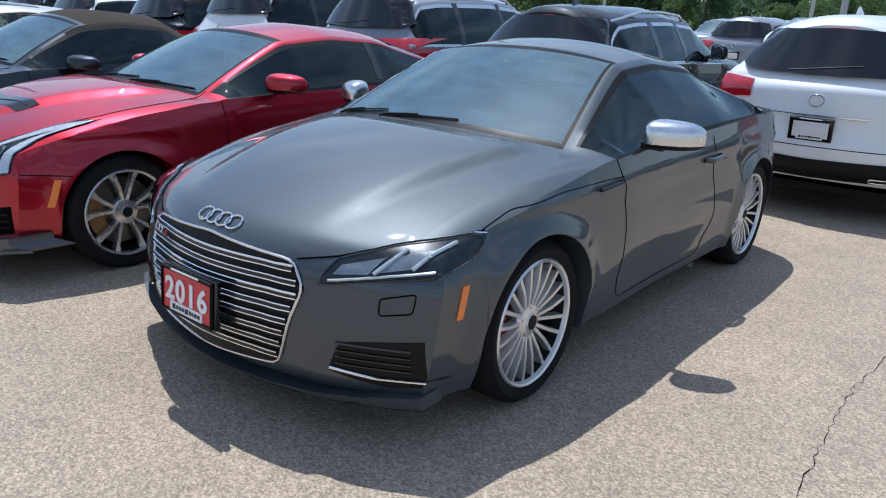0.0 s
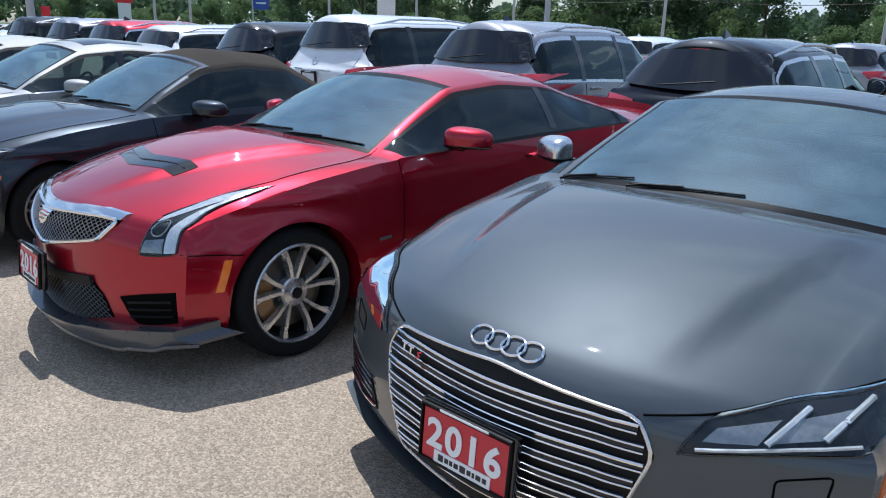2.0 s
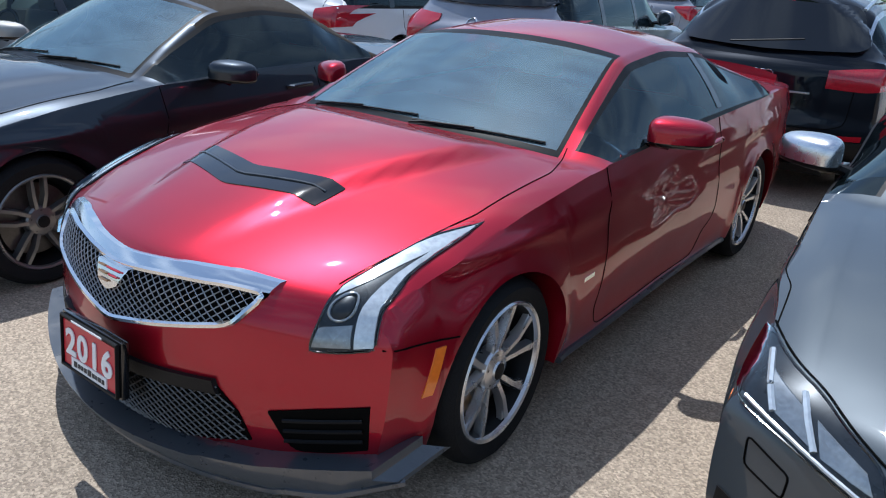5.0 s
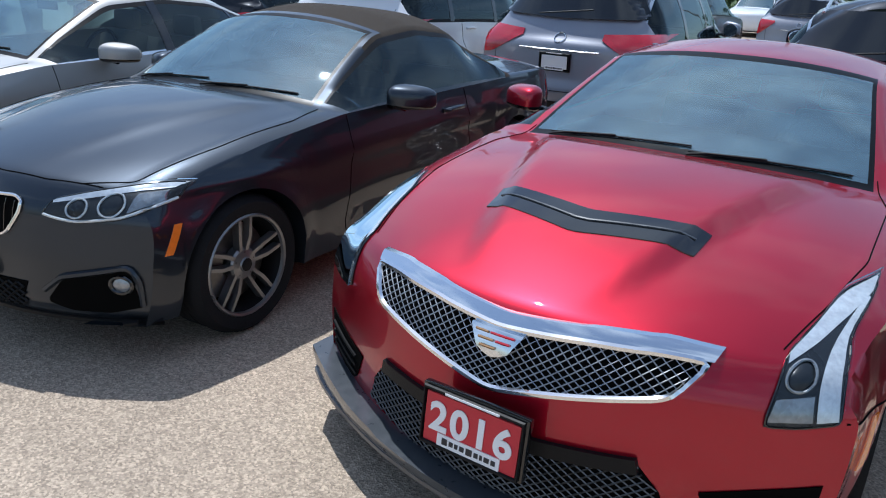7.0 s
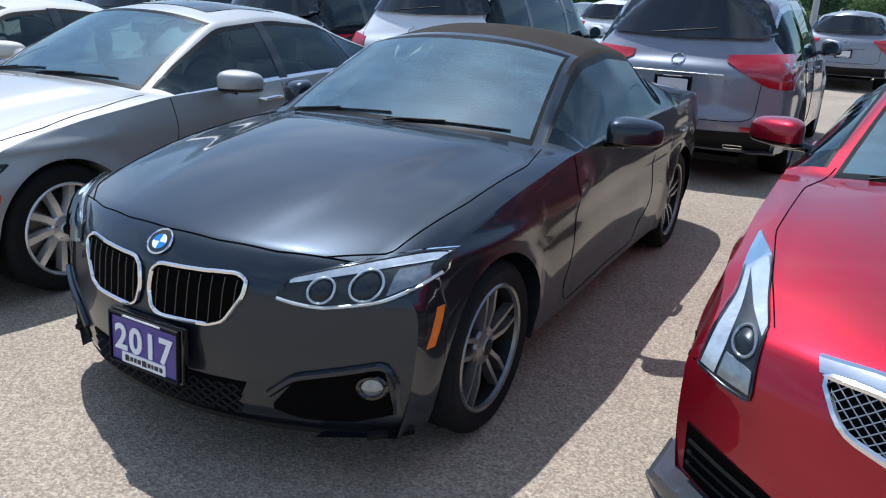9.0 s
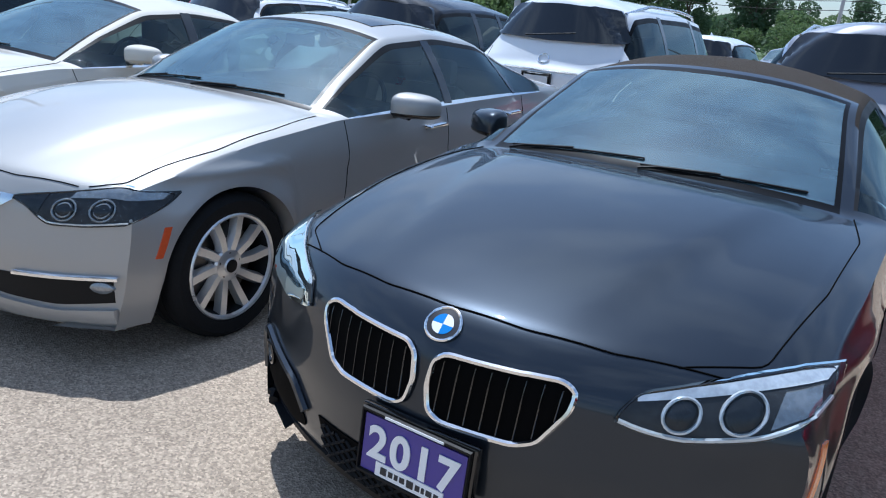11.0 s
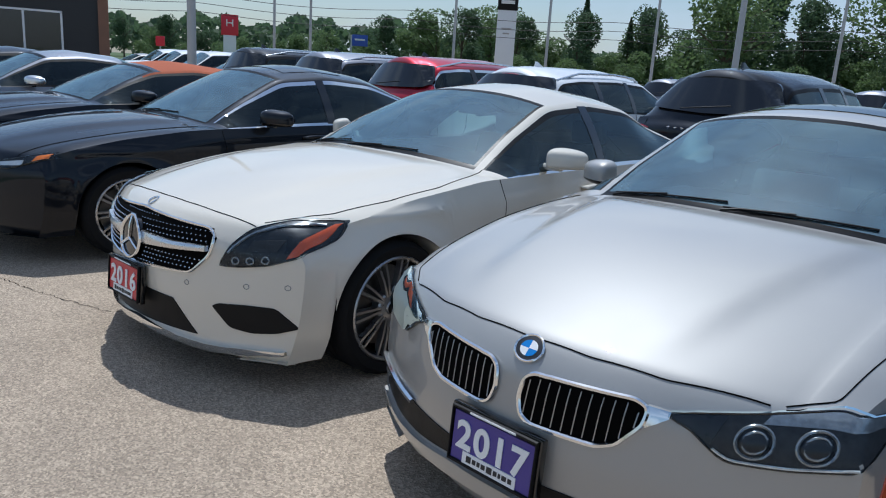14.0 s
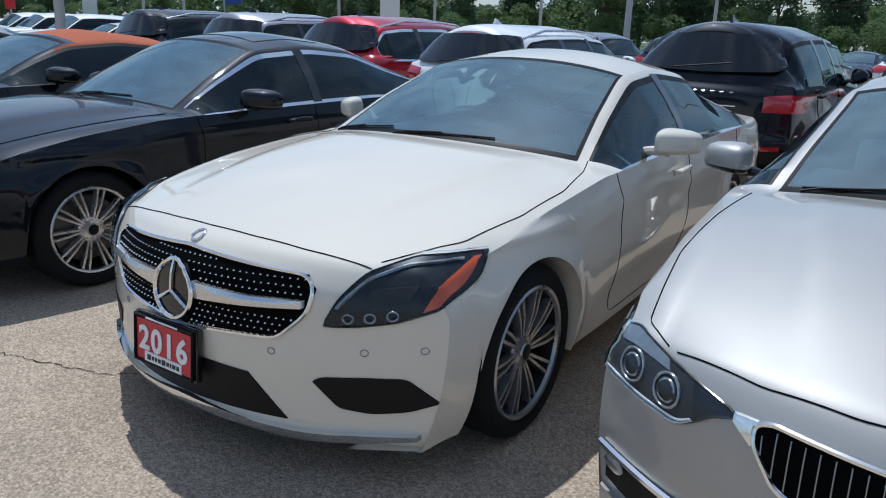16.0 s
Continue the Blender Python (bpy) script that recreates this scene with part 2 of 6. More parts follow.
for leaf in (M_LEAF, M_LEAFDARK):
    nt = leaf.node_tree
    body, out = nt.nodes["Principled BSDF"], nt.nodes["Material Output"]
    thin = nt.nodes.new("ShaderNodeBsdfTranslucent")
    both = nt.nodes.new("ShaderNodeMixShader")
    both.inputs[0].default_value = 0.5
    nt.links.new(body.inputs["Base Color"].links[0].from_socket, thin.inputs["Color"])
    nt.links.new(body.outputs[0], both.inputs[1])
    nt.links.new(thin.outputs[0], both.inputs[2])
    nt.links.new(both.outputs[0], out.inputs["Surface"])
M_BARK = material("bark", (0.09, 0.07, 0.05), 0.9, 0, 0, 0.3, 6)
M_POLE = material("galvanised_pole", (0.42, 0.43, 0.44), 0.5, 0.3, 0, 0.1, 3)
M_DARKWALL = material("dark_cladding", (0.018, 0.019, 0.022), 0.45, 0.1, 0, 0.15, 1.5)
M_SIGNWHITE = material("white_sign_face", (0.72, 0.73, 0.74), 0.45, 0, 0, 0.03)
M_SIGNRED = material("red_sign_face", (0.55, 0.02, 0.04), 0.45, 0, 0, 0.03)
M_SIGNBLUE = material("blue_sign_face", (0.03, 0.08, 0.40), 0.45, 0, 0, 0.03)
M_ASH = material("far_building_wall", (0.35, 0.33, 0.31), 0.8, 0, 0, 0.1, 0.6)
M_BRONZE = material("brown_post", (0.20, 0.10, 0.06), 0.6, 0, 0, 0.15, 2)


# ---- mesh helpers ----
def obj(name, verts, faces, mat, parent=None, label="", smooth=35):
    """One mesh object from verts and faces, under a thing or part."""
    me = bpy.data.meshes.new(name)
    me.from_pydata([tuple(v) for v in verts], [], faces)
    me.materials.append(mat)
    if smooth:
        for p in me.polygons:
            p.use_smooth = True
        me.set_sharp_from_angle(angle=radians(smooth))
    me.update()
    ob = new(name, me)
    if parent is not None:
        ob.parent = parent
    if label:
        ob["label"] = label
    return ob


def part(name, bm, mat, parent=None, label="", smooth=35):
    me = bpy.data.meshes.new(name)
    bm.to_mesh(me)
    bm.free()
    me.materials.append(mat)
    if smooth:
        for p in me.polygons:
            p.use_smooth = True
        me.set_sharp_from_angle(angle=radians(smooth))
    ob = new(name, me)
    if parent is not None:
        ob.parent = parent
    if label:
        ob["label"] = label
    return ob


def add_box(bm, cx, cy, cz, sx, sy, sz, bevel=0.0, rot=None):
    m = Matrix.Translation((cx, cy, cz)) @ (rot or Matrix()) @ Matrix.Diagonal((sx, sy, sz, 1))
    made = bmesh.ops.create_cube(bm, size=1.0, matrix=m)
    if bevel > 0:
        edges = list({e for v in made["verts"] for e in v.link_edges})
        bmesh.ops.bevel(bm, geom=edges, offset=bevel, segments=2, affect='EDGES', profile=0.6)


def box(name, c, s, mat, parent=None, label="", bevel=0.0, rot=None):
    bm = bmesh.new()
    add_box(bm, *c, *s, bevel=bevel, rot=rot)
    return part(name, bm, mat, parent, label, smooth=30)


def sweep(pts, r, seg=6, closed=False, flat=1.0):
    """Verts and faces of a tube along pts."""
    pts = [Vector(p) for p in pts]
    n = len(pts)
    vs, fs = [], []
    for i, p in enumerate(pts):
        a = pts[(i - 1) % n] if (closed or i > 0) else p
        b = pts[(i + 1) % n] if (closed or i < n - 1) else p
        t = (b - a).normalized() if (b - a).length > 1e-9 else Vector((0, 0, 1))
        ref = Vector((0, 1, 0)) if abs(t.y) < 0.9 else Vector((0, 0, 1))
        u = t.cross(ref).normalized()
        w = t.cross(u).normalized()
        for k in range(seg):
            ang = 2 * math.pi * k / seg
            vs.append(p + u * (math.cos(ang) * r) + w * (math.sin(ang) * r * flat))
    last = n if closed else n - 1
    for i in range(last):
        j = (i + 1) % n
        for k in range(seg):
            k2 = (k + 1) % seg
            fs.append((i * seg + k, i * seg + k2, j * seg + k2, j * seg + k))
    if not closed:
        fs.append(tuple(range(seg))[::-1])
        fs.append(tuple((n - 1) * seg + k for k in range(seg)))
    return vs, fs


def merge(groups):
    vs, fs = [], []
    for v, f in groups:
        o = len(vs)
        vs += list(v)
        fs += [tuple(i + o for i in q) for q in f]
    return vs, fs


def lathe(profile, seg=40, axis='X'):
    """Verts and faces of a profile (radius, along) turned about x."""
    vs, fs = [], []
    n = len(profile)
    for k in range(seg):
        a = 2 * math.pi * k / seg
        for r, h in profile:
            vs.append(Vector((h, r * math.cos(a), r * math.sin(a))))
    for k in range(seg):
        k2 = (k + 1) % seg
        for i in range(n - 1):
            fs.append((k * n + i, k * n + i + 1, k2 * n + i + 1, k2 * n + i))
    return vs, fs


def lerp_list(pts, x):
    """Straight interpolation in a short list of (x, value)."""
    if x <= pts[0][0]:
        return pts[0][1]
    for (a, va), (b, vb) in zip(pts, pts[1:]):
        if x <= b:
            return va + (vb - va) * (x - a) / (b - a)
    return pts[-1][1]


def soft_list(pts, x, r=0.09):
    """The same, rounded over a reach of r."""
    w = ((-1.0, 0.6), (-0.5, 0.9), (0.0, 1.0), (0.5, 0.9), (1.0, 0.6))
    return sum(lerp_list(pts, x + k * r) * v for k, v in w) / 4.0


def resample(poly, n):
    pts = [Vector((*p, 0)) if len(p) == 2 else Vector(p) for p in poly]
    d = [0.0]
    for a, b in zip(pts, pts[1:]):
        d.append(d[-1] + (b - a).length)
    out = []
    for i in range(n):
        s = d[-1] * i / (n - 1)
        k = max(j for j in range(len(d)) if d[j] <= s + 1e-9)
        k = min(k, len(pts) - 2)
        f = (s - d[k]) / max(1e-9, d[k + 1] - d[k])
        out.append(pts[k].lerp(pts[k + 1], f))
    return out


def smooth_poly(poly, n, rounds=2):
    """An open polyline with its corners rounded, resampled."""
    pts = resample(poly, n)
    for _ in range(rounds):
        pts = [pts[0]] + [(pts[i - 1] + pts[i] * 2 + pts[i + 1]) / 4 for i in range(1, n - 1)] + [pts[-1]]
    return pts


# ---- car shell ----
class Shell:
    """A car's outer skin, lofted from its side profile, window line, belt line and plan."""

    def __init__(self, c, step):
        self.c = c
        L, W = c["L"], c["W"]
        prof = []
        for (y0, z0, bul), (y1, z1, _) in zip(c["prof"], c["prof"][1:]):
            k = max(2, int(math.hypot(y1 - y0, z1 - z0) / 0.01))
            nx, nz = -(z1 - z0), (y1 - y0)
            ln = math.hypot(nx, nz)
            for i in range(k):
                f = i / k
                o = bul * 4 * f * (1 - f)
                prof.append((y0 + (y1 - y0) * f + o * nx / ln, z0 + (z1 - z0) * f + o * nz / ln))
        prof.append(c["prof"][-1][:2])
        P = np.array(prof)
        for _ in range(c.get("soft", 14)):
            Q = P.copy()
            Q[1:-1] = (P[:-2] + 2 * P[1:-1] + P[2:]) / 4
            P = Q
        seg = np.hypot(*np.diff(P, axis=0).T)
        arc = np.r_[0, np.cumsum(seg)]
        n = int(arc[-1] / step)
        s = np.linspace(0, arc[-1], n + 1)
        self.y = np.interp(s, arc, P[:, 0])
        self.z = np.interp(s, arc, P[:, 1])
        self.build(L, W)

    def shear(self, y):
        c, L = self.c, self.c["L"]
        b = c.get("bow", 0.16)
        return soft_list([(0, c.get("nose_round", 0.30)), (0.35, 0.16), (0.8, 0.11), (c["cowl"], b), (c["header"], b * 0.8), (c["header"] + 0.7, 0.0),
                          (c["rhead"] - 0.3, 0.0), (c["rhead"], -0.05), (L - 0.4, -0.09), (L, -c.get("tail_round", 0.20))], y, 0.12)

    def half(self, ys):
        c, L = self.c, self.c["L"]
        return self.c["W"] / 2 * soft_list([(0.1, c.get("nose_w", 0.86)), (0.45, 0.95), (0.9, 0.985), (1.6, 1.0), (L * 0.5, 0.985), (L - 1.2, 1.0), (L - 0.5, 0.975), (L - 0.15, c.get("tail_w", 0.90))], ys)

    def build(self, L, W):
        c = self.c
        zh, ra = c["wheel_r"], c["arch"]
        hubs = (c["fo"], c["fo"] + c["wb"])
        rows = []
        fr_side = [0, .05, .12, .2, .29, .38, .47, .56, .65, .74, .83, .92, 1.0]
        fr_glass = [0.06, 0.14, 0.38, 0.62, 0.86, 0.94, 1.0]
        fr_top = [0.955, 0.928] + [0.86 * (1 - k / c.get("cols", 18)) for k in range(c.get("cols", 18) + 1)]
        self.nS, self.nG, self.nT = len(fr_side), len(fr_glass), len(fr_top)
        dome = c.get("dome")
        for y, zc in zip(self.y, self.z):
            ys = y + self.shear(y)
            sh = self.shear(y)
            hw = self.half(ys)
            low = soft_list([(0, c["lip"]), (0.5, c["lip"] + 0.01), (hubs[0] + 0.4, c["sill"]), (hubs[1] - 0.4, c["sill"]), (L - 0.4, c["sill"] + 0.02), (L, c["sill"] + 0.06)], ys)
            zb = soft_list(c["belt"], ys, 0.06)
            zr = soft_list(c["rail"], ys, 0.06)
            zr = max(zr, zb + 0.012)
            grown = min(1.0, max(0.02, (zc - c["prof"][0][1]) / 0.30))
            zr = min(zr, zc - c.get("crown", 0.035) * grown)
            zb = min(zb, zr - 0.010 * grown)
            low = min(low, zb - 0.012 * grown)
            xr = hw * soft_list(c["rail_x"], ys)
            arch = 0.0
            for h in hubs:
                d = abs(ys - h)
                if d < ra:
                    arch = max(arch, zh + math.sqrt(ra * ra - d * d))
            zl = max(low, min(arch, zb - 0.03 * grown)) if arch > 0 else low
            half_row = []

            def side_x(z):
                k = 1.0
                if z < 0.52:
                    k -= c.get("tuck", 0.055) * ((0.52 - z) / 0.34) ** 2
                top = max(zb, 0.62)
                if z > 0.60:
                    k -= c.get("tumble", 0.05) * min(1.3, (z - 0.60) / max(0.08, top - 0.60)) ** 2
                x = hw * k
                for h in hubs:
                    r = math.hypot(ys - h, z - zh) - ra
                    if r > -0.02:
                        x += c.get("flare", 0.018) * math.exp(-(r / 0.07) ** 2)
                cz = c.get("crease")
                if cz:
                    zz = lerp_list(cz, ys)
                    x += 0.012 * math.exp(-((z - zz) / 0.022) ** 2) - 0.010 * math.exp(-((z - zz + 0.09) / 0.06) ** 2)
                sc = math.exp(-((z - 0.36) / 0.08) ** 2) * min(1, max(0, (ys - hubs[0] - 0.5) / 0.3)) * min(1, max(0, (hubs[1] - 0.5 - ys) / 0.3))
                return x - 0.022 * sc

            half_row.append((min(hw - 0.26, side_x(zl) - 0.02), zl + (0.03 if arch > low else 0.0)))
            half_row.append((side_x(zl) - 0.02, zl + 0.004))
            for f in fr_side:
                z = zl + (zb - zl) * f
                half_row.append((side_x(z), z))
            xb = half_row[-1][0]
            if ys > c["header"]:
                k = min(1.0, max(0.0, (zr - zb - 0.01) / 0.22))
                k = k * k * (3 - 2 * k)
                xr = xr * k + (xb - 0.03) * (1 - k)
            xr = min(xr, xb - 0.004)
            for f in fr_glass:
                z = zb + (zr - zb) * f
                x = xb + (xr - xb) * f + 0.06 * (zr - zb) * 4 * f * (1 - f)
                if zr - zb < 0.09:
                    z = zb + (zr - zb) * math.sin(f * math.pi / 2)
                half_row.append((x, z))
            for f in fr_top:
                x = xr * f
                z = zr + (zc - zr) * (1 - f ** 2.3)
                if dome and c["hood"] < y < c["cowl"]:
                    t = (y - c["hood"]) / (c["cowl"] - c["hood"])
                    xd = dome[1] + (dome[2] - dome[1]) * t
                    k = 1 / (1 + math.exp((abs(x) - xd) / dome[3]))
                    z += dome[0] * k * math.sin(math.pi * min(1, t * 1.6 + 0.02) / 2) * min(1, (1 - t) * 6)
                half_row.append((x, z))
            full = [(x, z) for x, z in half_row] + [(-x, z) for x, z in half_row[-2::-1]]
            rows.append([(x, y + sh * min(1.0, abs(x) / hw) ** 2, z) for x, z in full])
        self.rows = rows
        self.ncol = len(rows[0])
        self.verts = [Vector(v) for r in rows for v in r]
        self.cells()

    def cells(self):
        c = self.c
        n, h = self.ncol, (self.ncol - 1) // 2
        g0 = 2 + self.nS - 1
        g1 = g0 + self.nG
        self.groups = {"body": [], "windshield": [], "rear_window": [], "left_window": [], "right_window": [], "left_trim_low": [], "left_trim_high": [], "right_trim_low": [], "right_trim_high": [], "soft_top": [], "windshield_trim": []}
        for i in range(len(self.rows) - 1):
            ym = (self.y[i] + self.y[i + 1]) / 2
            for j in range(n - 1):
                jj = j if j < h else n - 2 - j
                q = (i * n + j, i * n + j + 1, (i + 1) * n + j + 1, (i + 1) * n + j)
                a = self.rows[i][g0 if j < h else n - 1 - g0]
                b = self.rows[i][g1 if j < h else n - 1 - g1]
                tall = b[2] - a[2]
                key = "body"
                ys = ym + self.shear(ym)
                if g0 <= jj < g1 and tall > 0.028 and c["dlo"][0] < ys < c["dlo"][1]:
                    k = jj - g0
                    if k in (0,) or k == 5:
                        key = ("left" if j < h else "right") + ("_trim_low" if k == 0 else "_trim_high")
                    elif k == 6:
                        key = "soft_top" if c.get("fabric") and ys > c["header"] else "body"
                    else:
                        key = "left_window" if j < h else "right_window"
                elif g0 <= jj < g1 and c.get("fabric") and c["header"] + 0.3 < ym < c["deck"]:
                    key = "soft_top"
                elif jj >= g1:
                    k = jj - g1
                    if c["cowl"] < ym < c["header"]:
                        key = "body" if k < 1 else ("windshield_trim" if k == 1 or ym < c["cowl"] + 0.035 or ym > c["header"] - 0.045 else "windshield")
                    elif c.get("fabric") and c["header"] + 0.05 < ym < c["deck"]:
                        key = "soft_top"
                    elif c["rhead"] < ym < c["deck"] and k >= 2 and not c.get("fabric"):
                        key = "rear_window"
                self.groups[key].append(q)
        from mathutils.bvhtree import BVHTree
        allf = [f for g in self.groups.values() for f in g]
        self.bvh = BVHTree.FromPolygons(self.verts, allf)

    def mesh(self, key, name, mat, parent, label="", thick=0.0):
        fs = self.groups[key]
        if not fs:
            return None
        used = sorted({i for f in fs for i in f})
        idx = {u: k for k, u in enumerate(used)}
        return obj(name, [self.verts[u] for u in used], [tuple(idx[i] for i in f)[::-1] for f in fs], mat, parent, label, smooth=38)

    def drop(self, way, a, b, off=0.0):
        """The skin's point seen from front, rear, side or top at two coordinates, raised by off."""
        if way == 'F':
            o, d = Vector((a, -3, b)), Vector((0, 1, 0))
        elif way == 'R':
            o, d = Vector((a, self.c["L"] + 3, b)), Vector((0, -1, 0))
        elif way == 'L':
            o, d = Vector((3, a, b)), Vector((-1, 0, 0))
        elif way == 'E':
            o, d = Vector((-3, a, b)), Vector((1, 0, 0))
        else:
            o, d = Vector((a, b, 4)), Vector((0, 0, -1))
        hit, nrm, _, _ = self.bvh.ray_cast(o, d)
        if hit is None:
            hit, nrm, _, _ = self.bvh.find_nearest(o + d * 3)
        if nrm.dot(d) > 0:
            nrm = -nrm
        return hit + nrm * off


def patch(sh, name, way, up, lo, mat, parent, off=0.004, n=24, m=8, label="", skirt=0.012, rounds=1, crown=0.0):
    """A panel between an upper and a lower edge line, laid on the skin."""
    U, D = smooth_poly(up, n, rounds), smooth_poly(lo, n, rounds)
    vs, fs = [], []
    for i in range(n):
        for k in range(m + 1):
            p = U[i].lerp(D[i], k / m)
            bulge = crown * math.sin(math.pi * k / m) * math.sin(math.pi * i / (n - 1)) if crown else 0
            vs.append(sh.drop(way, p.x, p.y, off + bulge))
    w = m + 1
    for i in range(n - 1):
        for k in range(m):
            fs.append((i * w + k, i * w + k + 1, (i + 1) * w + k + 1, (i + 1) * w + k))
    ring = [k for k in range(w)] + [i * w + m for i in range(1, n)] + [(n - 1) * w + k for k in range(m - 1, -1, -1)] + [i * w for i in range(n - 2, 0, -1)]
    inward = {'F': Vector((0, 1, 0)), 'R': Vector((0, -1, 0)), 'L': Vector((-1, 0, 0)), 'E': Vector((1, 0, 0)), 'T': Vector((0, 0, -1))}[way]
    base = len(vs)
    for r in ring:
        vs.append(vs[r] + inward * (skirt + off))
    for q in range(len(ring)):
        q2 = (q + 1) % len(ring)
        fs.append((ring[q], ring[q2], base + q2, base + q))
    return obj(name, vs, fs, mat, parent, label, smooth=40)


def rod(sh, name, way, line, r, mat, parent, off=0.004, n=24, closed=False, label="", rounds=1, flat=1.0):
    """A slim bar or trim line laid on the skin."""
    if closed:
        pts = resample(list(line) + [line[0]], n + 1)[:-1]
        for _ in range(rounds):
            pts = [(pts[i - 1] + pts[i] * 2 + pts[(i + 1) % n]) / 4 for i in range(n)]
    else:
        pts = smooth_poly(line, n, rounds)
    P = [sh.drop(way, p.x, p.y, off) for p in pts]
    vs, fs = sweep(P, r, 6, closed, flat)
    return obj(name, vs, fs, mat, parent, label, smooth=50)


def rods(sh, name, way, lines, r, mat, parent, off=0.004, n=12, label=""):
    g = []
    for line in lines:
        P = [sh.drop(way, p.x, p.y, off) for p in resample(line, n)]
        g.append(sweep(P, r, 5))
    vs, fs = merge(g)
    return obj(name, vs, fs, mat, parent, label, smooth=50)


def mirrored(poly):
    return [(-a, b) for a, b in poly]


# ---- wheels ----
def spoke(r0, r1, a0, a1, w0, w1, x0, x1, depth):
    """A tapering spoke from the hub (r0, angle a0) to the rim (r1, angle a1)."""
    vs = []
    for r, a, w, x in ((r0, a0, w0, x0), ((r0 + r1) / 2, (a0 + a1) / 2, (w0 + w1) / 2, (x0 + x1) / 2 + 0.006), (r1, a1, w1, x1)):
        cy, cz = math.cos(a), math.sin(a)
        ty, tz = -cz, cy
        for sgn, dx, k in ((-1, 0, 0.62), (1, 0, 0.62), (1, -depth, 1.0), (-1, -depth, 1.0)):
            vs.append(Vector((x + dx, r * cy + sgn * k * w / 2 * ty, r * cz + sgn * k * w / 2 * tz)))
    fs = []
    for s in (0, 4):
        for k in range(4):
            k2 = (k + 1) % 4
            fs.append((s + k, s + k2, s + 4 + k2, s + 4 + k))
    fs += [(3, 2, 1, 0), (8, 9, 10, 11)]
    return vs, fs


def wheel_meshes(kind, R, rim, width, mat_rim, mat_cal, dark=None):
    """The shared meshes of one kind of wheel; its outer face looks to +x."""
    h = width / 2
    tyre = [(rim - 0.004, -h + 0.01), (rim + 0.012, -h), (R - 0.03, -h - 0.008), (R - 0.008, -h + 0.012), (R, -h + 0.04), (R - 0.003, -0.03), (R - 0.008, -0.028), (R - 0.008, -0.022), (R - 0.002, -0.02),
            (R - 0.002, 0.02), (R - 0.008, 0.022), (R - 0.008, 0.028), (R - 0.003, 0.03), (R, h - 0.04), (R - 0.008, h - 0.012), (R - 0.03, h + 0.008), (rim + 0.03, h + 0.006), (rim + 0.012, h), (rim - 0.004, h - 0.01)]
    parts = {"tyre": (*lathe(tyre, 48), M_TYRE)}
    lipp = [(rim + 0.006, h - 0.004), (rim, h + 0.003), (rim - 0.010, h - 0.002), (rim - 0.014, h - 0.016)]
    parts["rim"] = (*lathe(lipp, 48), mat_rim)
    # Barrel in black instead of alloy: the wheel's inner shade as colour.
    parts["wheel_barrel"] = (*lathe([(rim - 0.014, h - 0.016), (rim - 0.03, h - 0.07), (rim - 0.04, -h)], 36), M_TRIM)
    g = []
    xo = h - 0.012
    r1 = rim - 0.010
    if kind == "mesh":
        for k in range(10):
            a = 2 * math.pi * k / 10
            for s in (-1, 1):
                g.append(spoke(0.055, r1, a + s * 0.12, a + s * 0.17, 0.022, 0.024, xo - 0.02, xo - 0.004, 0.03))
    elif kind == "five_split":
        for k in range(5):
            a = 2 * math.pi * k / 5 + math.pi / 2
            for s in (-1, 1):
                g.append(spoke(0.05, r1, a + s * 0.16, a + s * 0.275, 0.026, 0.036, xo - 0.026, xo - 0.002, 0.03))
                g.append(spoke(0.15, r1, a + s * 0.24, a + s * 0.36, 0.008, 0.022, xo - 0.03, xo - 0.008, 0.02))
    elif kind == "ten_taper":
        for k in range(5):
            a = 2 * math.pi * k / 5 + math.pi / 2
            for s in (-1, 1):
                g.append(spoke(0.045, r1, a + s * 0.30, a + s * 0.27, 0.026, 0.062, xo - 0.018, xo - 0.003, 0.035))
    elif kind == "turbine":
        for k in range(10):
            a = 2 * math.pi * k / 10
            g.append(spoke(0.05, r1, a, a + 0.10, 0.046, 0.056, xo - 0.024, xo - 0.004, 0.035))
    elif kind == "multi":
        for k in range(10):
            a = 2 * math.pi * k / 10
            for s in (-1, 1):
                g.append(spoke(0.06, r1, a + s * 0.11, a + s * 0.085 + 0.03, 0.018, 0.020, xo - 0.016, xo - 0.002, 0.03))
    else:
        for k in range(5):
            a = 2 * math.pi * k / 5 + math.pi / 2
            for s in (-1, 1):
                g.append(spoke(0.05, r1, a + s * 0.30, a + s * 0.15, 0.030, 0.026, xo - 0.022, xo - 0.003, 0.035))
    hubp = [(0.0, xo - 0.004), (0.032, xo - 0.005), (0.036, xo - 0.012), (0.07, xo - 0.02), (0.078, xo - 0.03), (0.08, xo - 0.07)]
    g.append(lathe(hubp, 24))
    parts["spokes"] = (*merge(g), mat_rim)
    cap = [(0.0, xo - 0.001), (0.022, xo - 0.001), (0.030, xo - 0.003), (0.031, xo - 0.008)]
    parts["hub_cap"] = (*lathe(cap, 20), M_TRIM)
    bolts = []
    for k in range(5):
        a = 2 * math.pi * k / 5 + 0.3
        v, f = lathe([(0.0, xo - 0.016), (0.008, xo - 0.017), (0.009, xo - 0.03)], 8)
        bolts.append(([p + Vector((0, 0.053 * math.cos(a), 0.053 * math.sin(a))) for p in v], f))
    parts["wheel_bolts"] = (*merge(bolts), M_DISC)
    dr = rim - 0.055
    parts["brake_disc"] = (*lathe([(0.07, xo - 0.075), (dr, xo - 0.08), (dr, xo - 0.105), (0.07, xo - 0.11)], 36), M_DISC)
    cal = []
